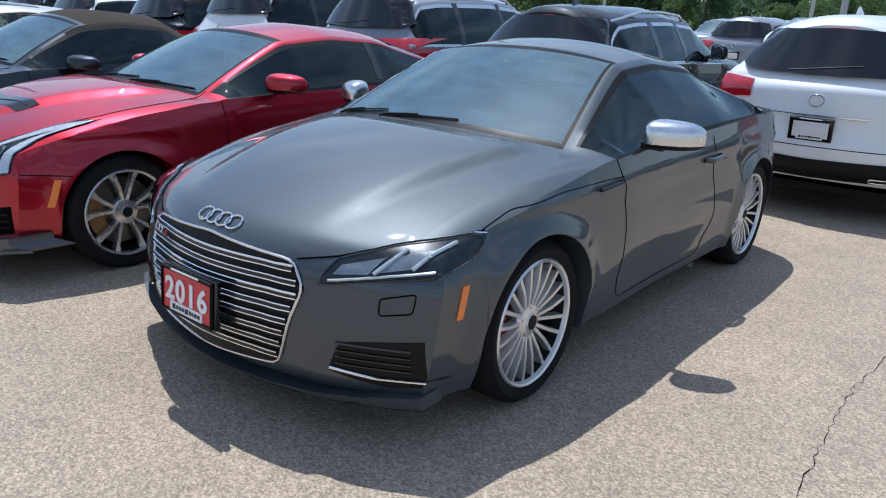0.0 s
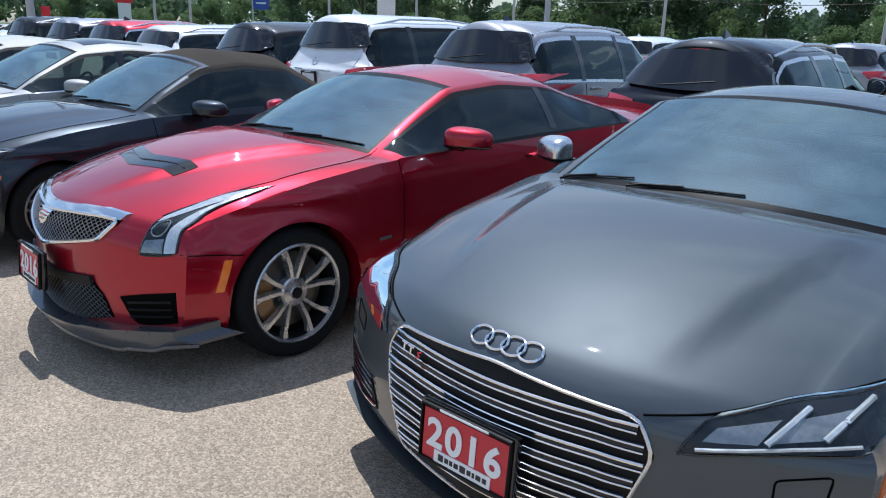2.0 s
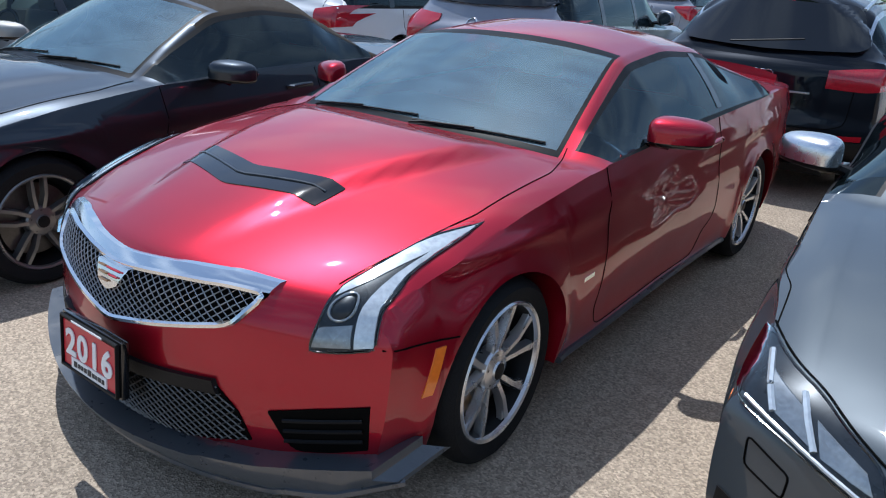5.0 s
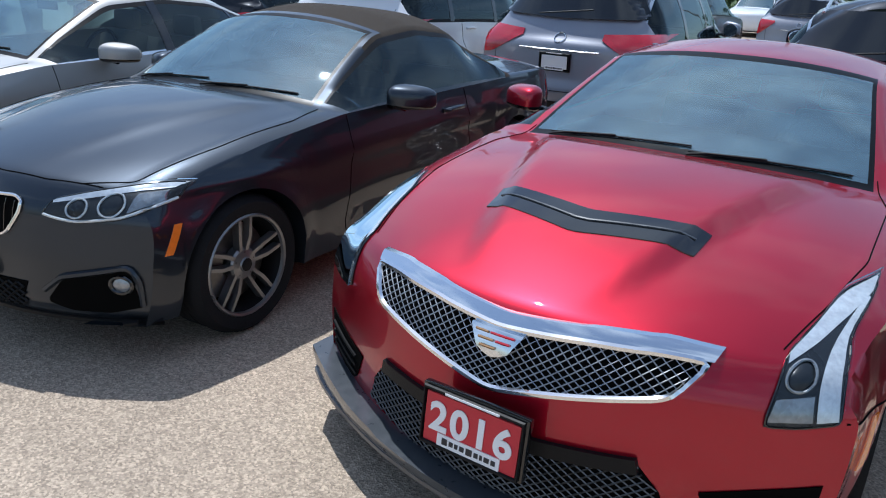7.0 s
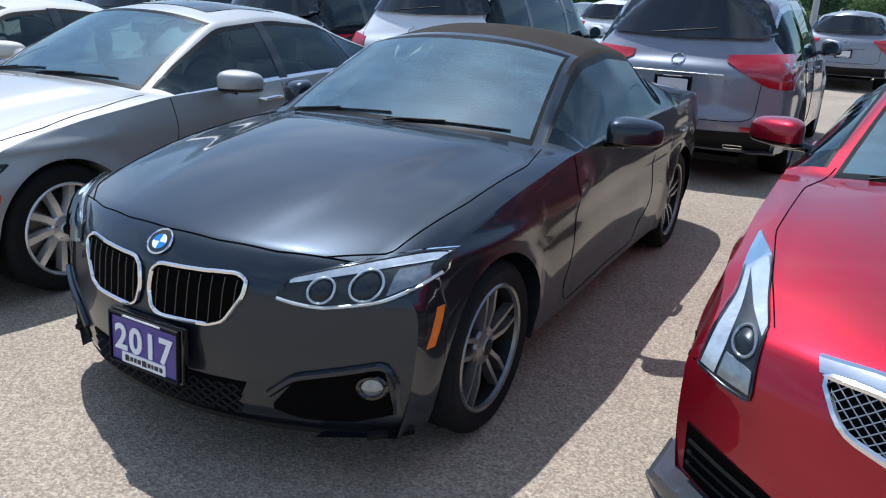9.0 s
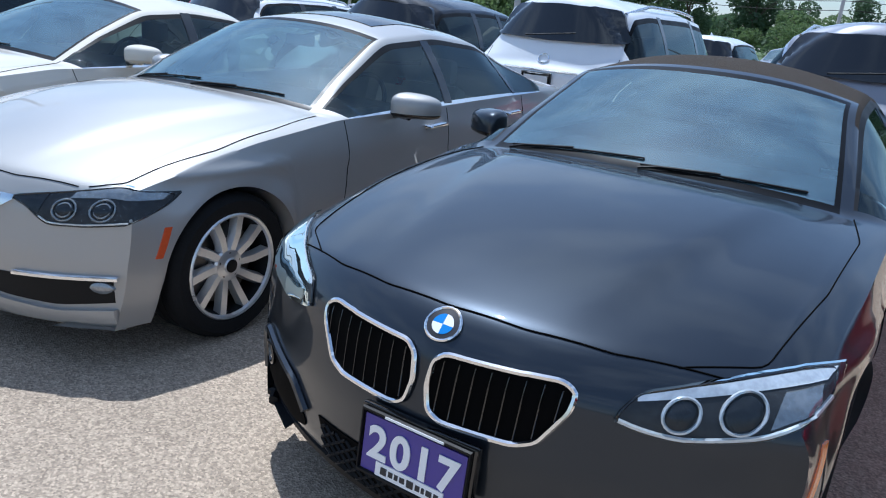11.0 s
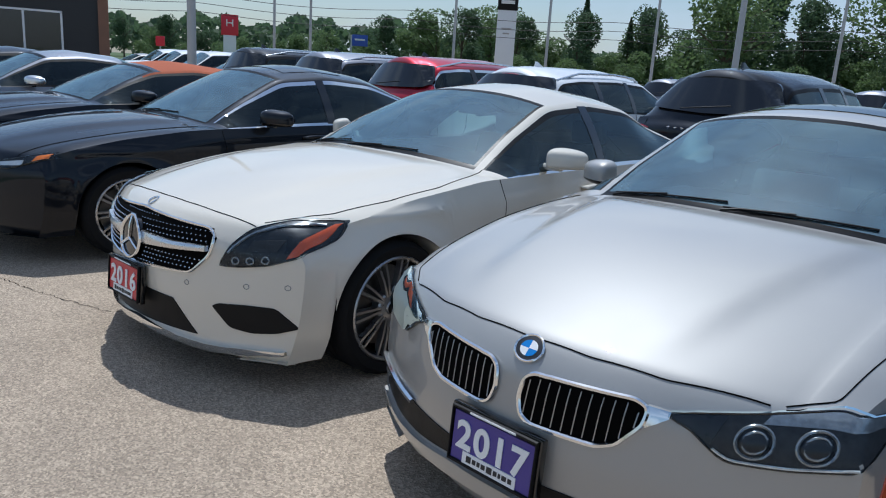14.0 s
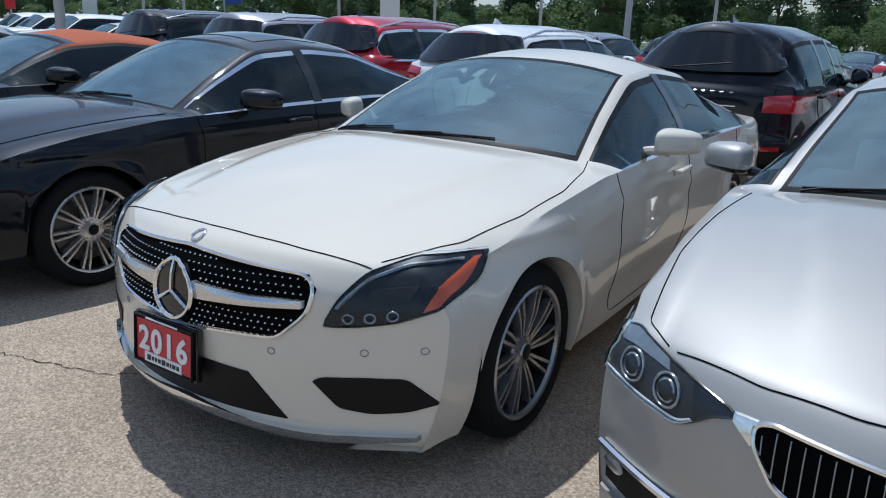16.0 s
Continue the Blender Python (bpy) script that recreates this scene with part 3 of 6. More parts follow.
    for k in range(9):
        a = math.pi * (0.80 + 0.42 * k / 8)
        for r, x in ((dr - 0.075, xo - 0.05), (dr + 0.012, xo - 0.05), (dr + 0.018, xo - 0.09), (dr - 0.08, xo - 0.07)):
            cal.append(Vector((x, r * math.cos(a), r * math.sin(a))))
    cf = [(4 * k + j, 4 * k + (j + 1) % 4, 4 * k + 4 + (j + 1) % 4, 4 * k + 4 + j) for k in range(8) for j in range(4)] + [(0, 1, 2, 3), (35, 34, 33, 32)]
    parts["brake_caliper"] = (cal, cf, mat_cal)
    # Added black disc that paints the dark void behind the spokes.
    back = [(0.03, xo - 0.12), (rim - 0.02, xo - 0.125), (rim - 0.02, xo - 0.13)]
    parts["wheel_back_shade"] = (*lathe(back, 30), M_TRIM)
    out = {}
    for k, (vs, fs, mt) in parts.items():
        me = bpy.data.meshes.new(k)
        me.from_pydata([tuple(v) for v in vs], [], fs)
        me.materials.append(mt)
        for p in me.polygons:
            p.use_smooth = True
        me.set_sharp_from_angle(angle=radians(32))
        out[k] = me
    return out


def put_wheels(car, c, meshes, width, steer=0.0):
    for y in (c["fo"], c["fo"] + c["wb"]):
        for s in (1, -1):
            e = new("wheel")
            e.parent = car
            x = c["W"] / 2 - width / 2 - c.get("wheel_in", 0.03)
            turn = steer if y == c["fo"] else 0
            e.matrix_basis = pose(s * x, y, c["wheel_r"], 0, 0, (0 if s > 0 else 180) + turn)
            for k, me in meshes.items():
                o = new(k, me)
                o.parent = e
                if k == "wheel_bolts":
                    o["kind"] = "stuff"


# ---- small car parts ----
def side_mirror(sh, car, s, y, z, cap_mat, low_mat, size=(0.20, 0.11, 0.14), reach=0.13, thin=0.0):
    """A door mirror: capped shell, dark base, arm and mirror glass."""
    base = sh.drop('L' if s > 0 else 'E', y, z - 0.05, 0)
    e = new("door_mirror")
    e.parent = car
    sx, sy, sz = size[0], size[1] * 0.95, size[2]
    cx = base.x + s * (reach)
    bm = bmesh.new()
    bmesh.ops.create_uvsphere(bm, u_segments=28, v_segments=18, radius=1.0)
    for v in bm.verts:
        p = v.co
        k = math.copysign(abs(p.x) ** 0.46, p.x)
        out = k * s
        top = 0.98 - 0.14 * out - 0.12 * out * out
        foot = 0.80 - 0.08 * out
        yy = p.y if p.y < 0 else p.y * 0.40
        zz = math.copysign(abs(p.z) ** (0.52 if p.z > 0 else 0.36), p.z)
        zz *= top if zz > 0 else foot
        v.co = Vector((cx + k * sx / 2, base.y + yy * sy * (1.0 - 0.25 * max(0, out)) + 0.02 + 0.045 * out, z + zz * sz / 2))
    low = bmesh.new()
    lowv = bm.copy()
    bmesh.ops.bisect_plane(bm, geom=bm.verts[:] + bm.edges[:] + bm.faces[:], plane_co=(0, 0, z - sz * 0.20), plane_no=(0, 0, 1), clear_inner=True)
    bmesh.ops.bisect_plane(lowv, geom=lowv.verts[:] + lowv.edges[:] + lowv.faces[:], plane_co=(0, 0, z - sz * 0.20), plane_no=(0, 0, 1), clear_outer=True)
    low.free()
    part("mirror_cap", bm, cap_mat, e)
    part("mirror_housing", lowv, low_mat, e)
    g = bmesh.new()
    bmesh.ops.create_uvsphere(g, u_segments=20, v_segments=8, radius=1.0)
    for v in g.verts:
        p = v.co
        v.co = Vector((cx + p.x * sx * 0.40, base.y + 0.022 + sy * 0.40 + p.y * 0.006 + 0.04 * p.x * s, z + p.z * sz * 0.38))
    part("mirror_glass", g, M_CHROME, e)
    vs, fs = sweep([base + Vector((-s * 0.03, 0.02, -0.015)), base + Vector((s * 0.03, 0.012, 0.0)), Vector((cx - s * sx * 0.2, base.y + 0.01, z - sz * 0.36))], 0.022, 8)
    obj("mirror_arm", vs, fs, low_mat, e)
    return e


def door_handle(sh, car, s, y, z, mat, ln=0.22):
    way = 'L' if s > 0 else 'E'
    pts = [sh.drop(way, y - ln / 2, z, 0.0), sh.drop(way, y - ln / 2 + 0.03, z + 0.004, 0.03), sh.drop(way, y, z + 0.008, 0.036), sh.drop(way, y + ln / 2 - 0.03, z + 0.006, 0.03), sh.drop(way, y + ln / 2, z + 0.002, 0.0)]
    vs, fs = sweep(pts, 0.015, 8)
    obj("door_handle", vs, fs, mat, car, smooth=60)


def dealer_plate(sh, car, x, z, year, mat, tilt=4, way='F', gap=0.02):
    """The year plate: black holder with a thick top, coloured insert, white numerals, white strip."""
    at = sh.drop(way, x, z, 0)
    e = new("dealer_plate")
    e.parent = car
    sgn = 1 if way == 'F' else -1
    e.matrix_basis = pose(at.x, at.y - sgn * gap, at.z, -tilt * sgn, 0, 0 if way == 'F' else 180)
    bm = bmesh.new()
    add_box(bm, 0, 0.006, 0, 0.335, 0.026, 0.185, bevel=0.006)
    part("plate_holder", bm, M_GLOSSBLACK, e)
    vs, fs = sweep([(-0.155, -0.014, -0.083), (0.155, -0.014, -0.083), (0.155, -0.014, 0.083), (-0.155, -0.014, 0.083)], 0.007, 6, closed=True)
    obj("plate_rim", vs, fs, M_TRIM, e)
    if year:
        box("plate_insert", (0, -0.0105, -0.004), (0.296, 0.005, 0.150), mat, e)
        for k, digit in enumerate(year):
            cu = bpy.data.curves.new("numeral", 'FONT')
            cu.body = digit
            cu.size = 0.118
            cu.align_x = 'CENTER'
            cu.extrude = 0.0015
            cu.offset = 0.0035
            tmp = new("numeral_curve", cu)
            me = bpy.data.meshes.new_from_object(tmp.evaluated_get(bpy.context.evaluated_depsgraph_get()))
            bpy.data.objects.remove(tmp)
            me.materials.clear()
            me.materials.append(M_INK)
            o = new("numeral", me)
            o.parent = e
            o.matrix_basis = pose((k - 1.5) * 0.068, -0.0155, -0.034, 90, 0, 0)
    else:
        box("plate_insert", (0, -0.0105, -0.002), (0.270, 0.005, 0.125), M_SIGNWHITE, e, bevel=0.001)
    box("name_strip", (0, -0.0145, -0.060), (0.20, 0.004, 0.036), M_INK, e)
    bars = bmesh.new()
    xx = -0.085
    for k, w in enumerate((0.022, 0.016, 0.013, 0.018, 0.024, 0.016, 0.010, 0.020, 0.016)):
        add_box(bars, xx + w / 2, -0.0172, -0.060, w * 0.8, 0.002, 0.014 if k not in (0, 4) else 0.019)
        xx += w + 0.0025
    part("name_lettering", bars, M_DARKINK, e, smooth=0)["kind"] = "stuff"
    box("top_strip", (0, -0.0215, 0.083), (0.17, 0.002, 0.006), M_INK, e)
    return e


def wiper(sh, car, x0, x1, lift=0.035):
    """A wiper lying along the foot of the windscreen, hinged at x1."""
    c = sh.c

    def foot(x):
        return c["cowl"] + 0.022 + c.get("bow", 0.16) * (abs(x) / (c["W"] / 2)) ** 2
    pts = [sh.drop('T', x0 + (x1 - x0) * k / 8, foot(x0 + (x1 - x0) * k / 8) + lift * (1 - k / 8), 0.006) for k in range(9)]
    g = [sweep(pts, 0.004, 6, flat=1.3)]
    hinge = sh.drop('T', x1, foot(x1) - 0.03, 0.006)
    g.append(sweep([hinge, (hinge + pts[6]) / 2 + Vector((0, 0, 0.006)), pts[4] + Vector((0, 0, 0.006))], 0.0052, 6))
    vs, fs = merge(g)
    obj("wiper", vs, fs, M_TRIM, car, smooth=50)


def seat(car, x, y, z, mat, name="seat"):
    e = new(name)
    e.parent = car
    bm = bmesh.new()
    add_box(bm, x, y, z + 0.08, 0.50, 0.52, 0.18, bevel=0.05)
    part("seat_cushion", bm, mat, e)
    bm = bmesh.new()
    add_box(bm, x, y + 0.32, z + 0.42, 0.48, 0.15, 0.60, bevel=0.05, rot=Euler((radians(-16), 0, 0)).to_matrix().to_4x4())
    part("seat_back", bm, mat, e)
    bm = bmesh.new()
    add_box(bm, x, y + 0.44, z + 0.80, 0.27, 0.10, 0.17, bevel=0.04)
    part("headrest", bm, mat, e)


def cabin(sh, car, c, seat_mat):
    """Dashboard, steering wheel, seats, rear bench, floor and the dark underside."""
    yc, W = c["cowl"], c["W"]
    zc = c["cowl_z"]
    bm = bmesh.new()
    add_box(bm, 0, yc + 0.62, zc - 0.10, W * 0.76, 0.55, 0.14, bevel=0.05)
    add_box(bm, 0, yc + 0.72, zc - 0.26, W * 0.72, 0.38, 0.24, bevel=0.05)
    part("dashboard", bm, M_INTERIOR, car)
    vs, fs = sweep([Vector((0.38 + 0.175 * math.cos(a), yc + 0.90 + 0.07 * math.sin(a), zc - 0.06 + 0.16 * math.sin(a))) for a in [2 * math.pi * k / 28 for k in range(28)]], 0.014, 8, closed=True)
    hub = sweep([(0.22, yc + 0.90, zc - 0.06), (0.38, yc + 0.885, zc - 0.07), (0.54, yc + 0.90, zc - 0.06)], 0.022, 6)
    vs, fs = merge([(vs, fs), hub])
    obj("steering_wheel", vs, fs, M_INTERIOR, car)
    for x in (0.37, -0.37):
        seat(car, x, yc + 1.35, 0.30, seat_mat)
    bm = bmesh.new()
    add_box(bm, 0, c["deck"] - 0.75, 0.42, W * 0.68, 0.45, 0.2, bevel=0.05)
    add_box(bm, 0, c["deck"] - 0.50, 0.68, W * 0.66, 0.16, 0.5, bevel=0.05, rot=Euler((radians(-22), 0, 0)).to_matrix().to_4x4())
    part("rear_bench", bm, seat_mat, car)
    bm = bmesh.new()
    add_box(bm, 0, c["L"] / 2, 0.235, W * 0.62, c["L"] - 0.5, 0.06)
    add_box(bm, 0, c["fo"] * 0.5 + 0.12, 0.42, W * 0.60, c["fo"] * 0.7, 0.3)
    part("underbody", bm, M_TRIM, car)
    bm = bmesh.new()
    add_box(bm, 0, c["header"] + 0.03, c["H"] - 0.185, 0.22, 0.025, 0.065, bevel=0.01)
    if not c.get("plain"):
        part("rear_view_mirror", bm, M_INTERIOR, car)
    else:
        bm.free()


def panel_lines(sh, car, c, doors, hood=True):
    """The gaps round bonnet and doors."""
    for way in ('L', 'E'):
        for (pts) in doors:
            rod(sh, "panel_gap", way, pts, 0.0020, M_GAPSHADE, car, off=0.0008, n=60, rounds=2)
    if hood:
        hx = c.get("hood_line") or [(c["hood_w"][0], c.get("gap_from", c["hood"] + 0.14)), ((c["hood_w"][0] + c["hood_w"][1]) / 2 + 0.02, (c["hood"] + c["cowl"]) / 2), (c["hood_w"][1], c["cowl"] + 0.03)]
        for s in (1, -1):
            rod(sh, "hood_gap", 'T', [(s * x, y) for x, y in hx], 0.0021, M_GAPSHADE, car, off=0.0010, n=60)


def car_base(name, c, paint, label, place, step=0.022, group="", wheel=None, steer=0.0, side_glass=None, seat_mat=None, trim_mat=None):
    """The shell with its glass, cabin and wheels, at place (x of the middle, y of the nose, turn)."""
    e = new(name)
    tagged(e, label, "car", group)
    e.matrix_basis = place
    sh = Shell(c, step)
    sh.mesh("body", "body", paint, e)
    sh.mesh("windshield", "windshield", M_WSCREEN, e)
    sh.mesh("windshield_trim", "windshield_trim", M_FRIT, e, "black enamel border of the windscreen")
    sh.mesh("rear_window", "rear_window", M_SIDEGLASS, e)
    sh.mesh("left_window", "side_window", side_glass or M_SIDEGLASS, e)
    sh.mesh("right_window", "side_window", side_glass or M_SIDEGLASS, e)
    for k in ("left_trim_low", "left_trim_high", "right_trim_low", "right_trim_high"):
        sh.mesh(k, "window_trim", trim_mat if trim_mat and ("low" in k or c.get("ring_trim")) else M_TRIM, e)
    if c.get("fabric"):
        sh.mesh("soft_top", "soft_top", c["fabric"], e, "folding fabric roof")
    cabin(sh, e, c, seat_mat or M_INTERIOR)
    if wheel:
        put_wheels(e, c, wheel[0], wheel[1], steer)
    return e, sh


def at_nose(x, y, turn=0.0):
    """A car that faces the walk: nose at (x, y)."""
    return pose(x, y, 0, 0, 0, turn)


def at_tail(x, y, L, turn=0.0):
    """A car that turns its tail to the walk: tail at (x, y)."""
    return pose(x, y, 0, 0, 0, turn) @ pose(0, L, 0, 0, 0, 180)


# ---- ground ----
ground = obj("ground", [(-900, -600, 0), (700, -600, 0), (700, 1200, 0), (-900, 1200, 0)], [(0, 1, 2, 3)], M_GRASS, smooth=0)
tagged(ground, "open grassland around the sales lot", "ground", kind="structure")
lot = obj("pavement", [(-75, -45, 0.004), (45, -45, 0.004), (45, 62, 0.004), (-75, 62, 0.004)], [(0, 1, 2, 3)], M_GROUND, smooth=0)
tagged(lot, "sun-bleached worn asphalt of the sales lot", "pavement", kind="structure")


def crack(pts, w):
    """A wandering hairline crack in the asphalt, filled dark."""
    rnd = random.Random(5 + int(pts[0][0] * 10))
    line = resample(pts, 90)
    vs, fs = [], []
    for i, p in enumerate(line):
        t = (line[min(i + 1, 89)] - line[max(i - 1, 0)]).normalized()
        nrm = Vector((-t.y, t.x, 0))
        o = rnd.uniform(-0.012, 0.012)
        h = w * rnd.uniform(0.3, 1.0) / 2
        vs += [p + nrm * (o - h) + Vector((0, 0, 0.0075)), p + nrm * (o + h) + Vector((0, 0, 0.0075))]
        if i:
            k = 2 * i
            fs.append((k - 2, k - 1, k + 1, k))
    return tagged(obj("ground_crack", vs, fs, M_GAPSHADE, smooth=0), "dark hairline crack in the asphalt", "crack", kind="structure")


crack([(-12.6, 1.12), (-11.9, 1.28), (-11.3, 1.5), (-10.9, 1.9)], 0.007)
crack([(1.05, 2.6), (1.0, 3.37), (0.98, 4.07), (1.03, 4.58), (1.08, 6.0)], 0.004)
crack([(-4.9, 5.0), (-4.3, 5.2), (-3.9, 5.1)], 0.006)

# ---- wheels, one set of meshes a kind ----
W_MESH = (wheel_meshes("mesh", 0.332, 0.255, 0.245, M_WHEEL, M_CALRED), 0.245)
W_SPLIT = (wheel_meshes("five_split", 0.335, 0.250, 0.25, M_MACHINED, M_CALGOLD), 0.25)
W_STAR = (wheel_meshes("star", 0.325, 0.236, 0.235, M_WHEELDARK, M_DISC), 0.235)
W_TURB = (wheel_meshes("turbine", 0.328, 0.236, 0.225, M_WHEEL, M_DISC), 0.225)
W_MULTI = (wheel_meshes("multi", 0.338, 0.255, 0.255, M_GUNMETAL, M_DISC), 0.255)
W_THIN = (wheel_meshes("multi", 0.335, 0.245, 0.235, M_MACHINED, M_DISC), 0.235)
W_TAPER = (wheel_meshes("ten_taper", 0.335, 0.245, 0.235, M_MACHINED, M_DISC), 0.235)
W_SUV = (wheel_meshes("star", 0.37, 0.255, 0.25, M_WHEELDARK, M_DISC), 0.25)

FAR_KEYS = ("tyre", "rim", "spokes", "wheel_back_shade")
W_FAR = ({k: W_TAPER[0][k] for k in FAR_KEYS}, 0.235)
W_FARSUV = ({k: W_SUV[0][k] for k in FAR_KEYS}, 0.25)


# ---- cars of the front row ----
def mesh_grille(sh, car, up, lo, pitch, r, mat, off):
    """Diamond wire mesh between an upper and a lower edge."""
    U, D = resample(up, 60), resample(lo, 60)
    x0, x1 = min(p.x for p in U + D), max(p.x for p in U + D)
    z0, z1 = min(p.y for p in U + D), max(p.y for p in U + D)
    ub, lb = [(p.x, p.y) for p in U], [(p.x, p.y) for p in D]
    g = []
    n = int((x1 - x0 + (z1 - z0) * 2) / pitch)
    for s in (1, -1):
        for k in range(-n, n * 2):
            run = []
            for j in range(41):
                z = z0 + (z1 - z0) * j / 40
                x = x0 + k * pitch + s * (z - z0) * 1.35
                if ub[0][0] <= x <= ub[-1][0] and lerp_list(lb, x) < z < lerp_list(ub, x):
                    run.append((x, z))
                elif len(run) > 1:
                    break
                else:
                    run = []
            if len(run) > 1:
                m = max(2, len(run) // 4)
                g.append(sweep([sh.drop('F', p.x, p.y, off) for p in resample(run, m + 1)], r, 4))
    vs, fs = merge(g)
    obj("grille_mesh", vs, fs, mat, car, smooth=0)


def ring(sh, way, x, z, r, t, off, n=24, sx=1.0, sz=1.0):
    return sweep([sh.drop(way, x + sx * r * math.cos(2 * math.pi * k / n), z + sz * r * math.sin(2 * math.pi * k / n), off) for k in range(n)], t, 6, closed=True)


def disc_badge(sh, car, way, x, z, r, off=0.006):
    """A round enamel badge: chrome rim, dark ring, blue and white quarters."""
    e = new("badge")
    e.parent = car
    vs, fs = ring(sh, way, x, z, r, 0.004, off, sz=0.66)
    obj("badge_rim", vs, fs, M_CHROME, e)

    def quarter(r0, r1, a0, a1, o, name, mat):
        n = 8
        vv, ff = [], []
        for k in range(n + 1):
            a = a0 + (a1 - a0) * k / n
            for rr in (r0, r1):
                vv.append(sh.drop(way, x + rr * math.cos(a), z + 0.66 * rr * math.sin(a), o))
        for k in range(n):
            ff.append((2 * k, 2 * k + 1, 2 * k + 3, 2 * k + 2))
        obj(name, vv, ff, mat, e)
    for k in range(4):
        quarter(0.0, r * 0.62, k * math.pi / 2, (k + 1) * math.pi / 2, off + 0.002, "badge_quarter", M_BLUE if k % 2 else M_INK)
        quarter(r * 0.62, r, k * math.pi / 2, (k + 1) * math.pi / 2, off + 0.001, "badge_ring", M_DARKINK)


def headlamp(sh, car, up, lo, housing, extras, n=26):
    """A pair of headlamps: housing on the skin, inner reflectors and light strips above it."""
    for s in (1, -1):
        e = new("headlight")
        e.parent = car
        f = (lambda p: p) if s > 0 else mirrored
        patch(sh, "lamp_housing", 'F', f(up), f(lo), housing, e, off=0.004, n=n, m=8)
        patch(sh, "lamp_lens", 'F', f(up), f(lo), M_LAMPGLASS, e, off=0.017, n=n, m=6, skirt=0.0, label="clear lamp cover").visible_shadow = False
        edge = list(up) + list(lo)[::-1]
        rod(sh, "lamp_edge", 'F', f(edge), 0.0035, M_GLOSSBLACK, e, off=0.004, n=50, closed=True)
        for kind, data, mat in extras:
            if kind == "strip":
                rod(sh, "light_strip", 'F', f(data[0]), data[1], mat, e, off=0.007, n=16)
            elif kind == "patch":
                patch(sh, "reflector", 'F', f(data[0]), f(data[1]), mat, e, off=0.0065, n=12, m=4, skirt=0.002)
            else:
                x, z, r = data
                vs, fs = ring(sh, 'F', s * x, z, r, 0.0045, 0.007)
                obj("lamp_ring", vs, fs, mat, e)
                q = [(s * x + r * 0.85 * math.cos(a), z + r * 0.85 * math.sin(a)) for a in [math.pi - math.pi * k / 8 for k in range(9)]]
                q2 = [(s * x + r * 0.85 * math.cos(a), z + r * 0.85 * math.sin(a)) for a in [math.pi + math.pi * k / 8 for k in range(9)]]
                patch(sh, "projector_lens", 'F', q, q2, M_LENSDARK, e, off=0.007, n=9, m=4, skirt=0.002, crown=0.008)


def bonnet_edge(sh, car, y=0.135, k=1.0):
    """The shut line across the front of the bonnet."""
    rod(sh, "bonnet_edge", 'T', [(x, y + k * d) for x, d in ((-0.63, 0.165), (-0.40, 0.062), (-0.2, 0.014), (0, 0), (0.2, 0.014), (0.40, 0.062), (0.63, 0.165))], 0.0023, M_GAPSHADE, car, off=0.0012, n=60)


def marker(sh, car, a, b, w=0.020, mat=None):
    for way in ('L', 'E'):
        (y0, z0), (y1, z1) = a, b
        patch(sh, "side_marker", way, [(y0 - w, z0), (y1 - w, z1)], [(y0 + w, z0), (y1 + w, z1)], mat or M_AMBER, car, off=0.004, n=8, m=3, rounds=0)


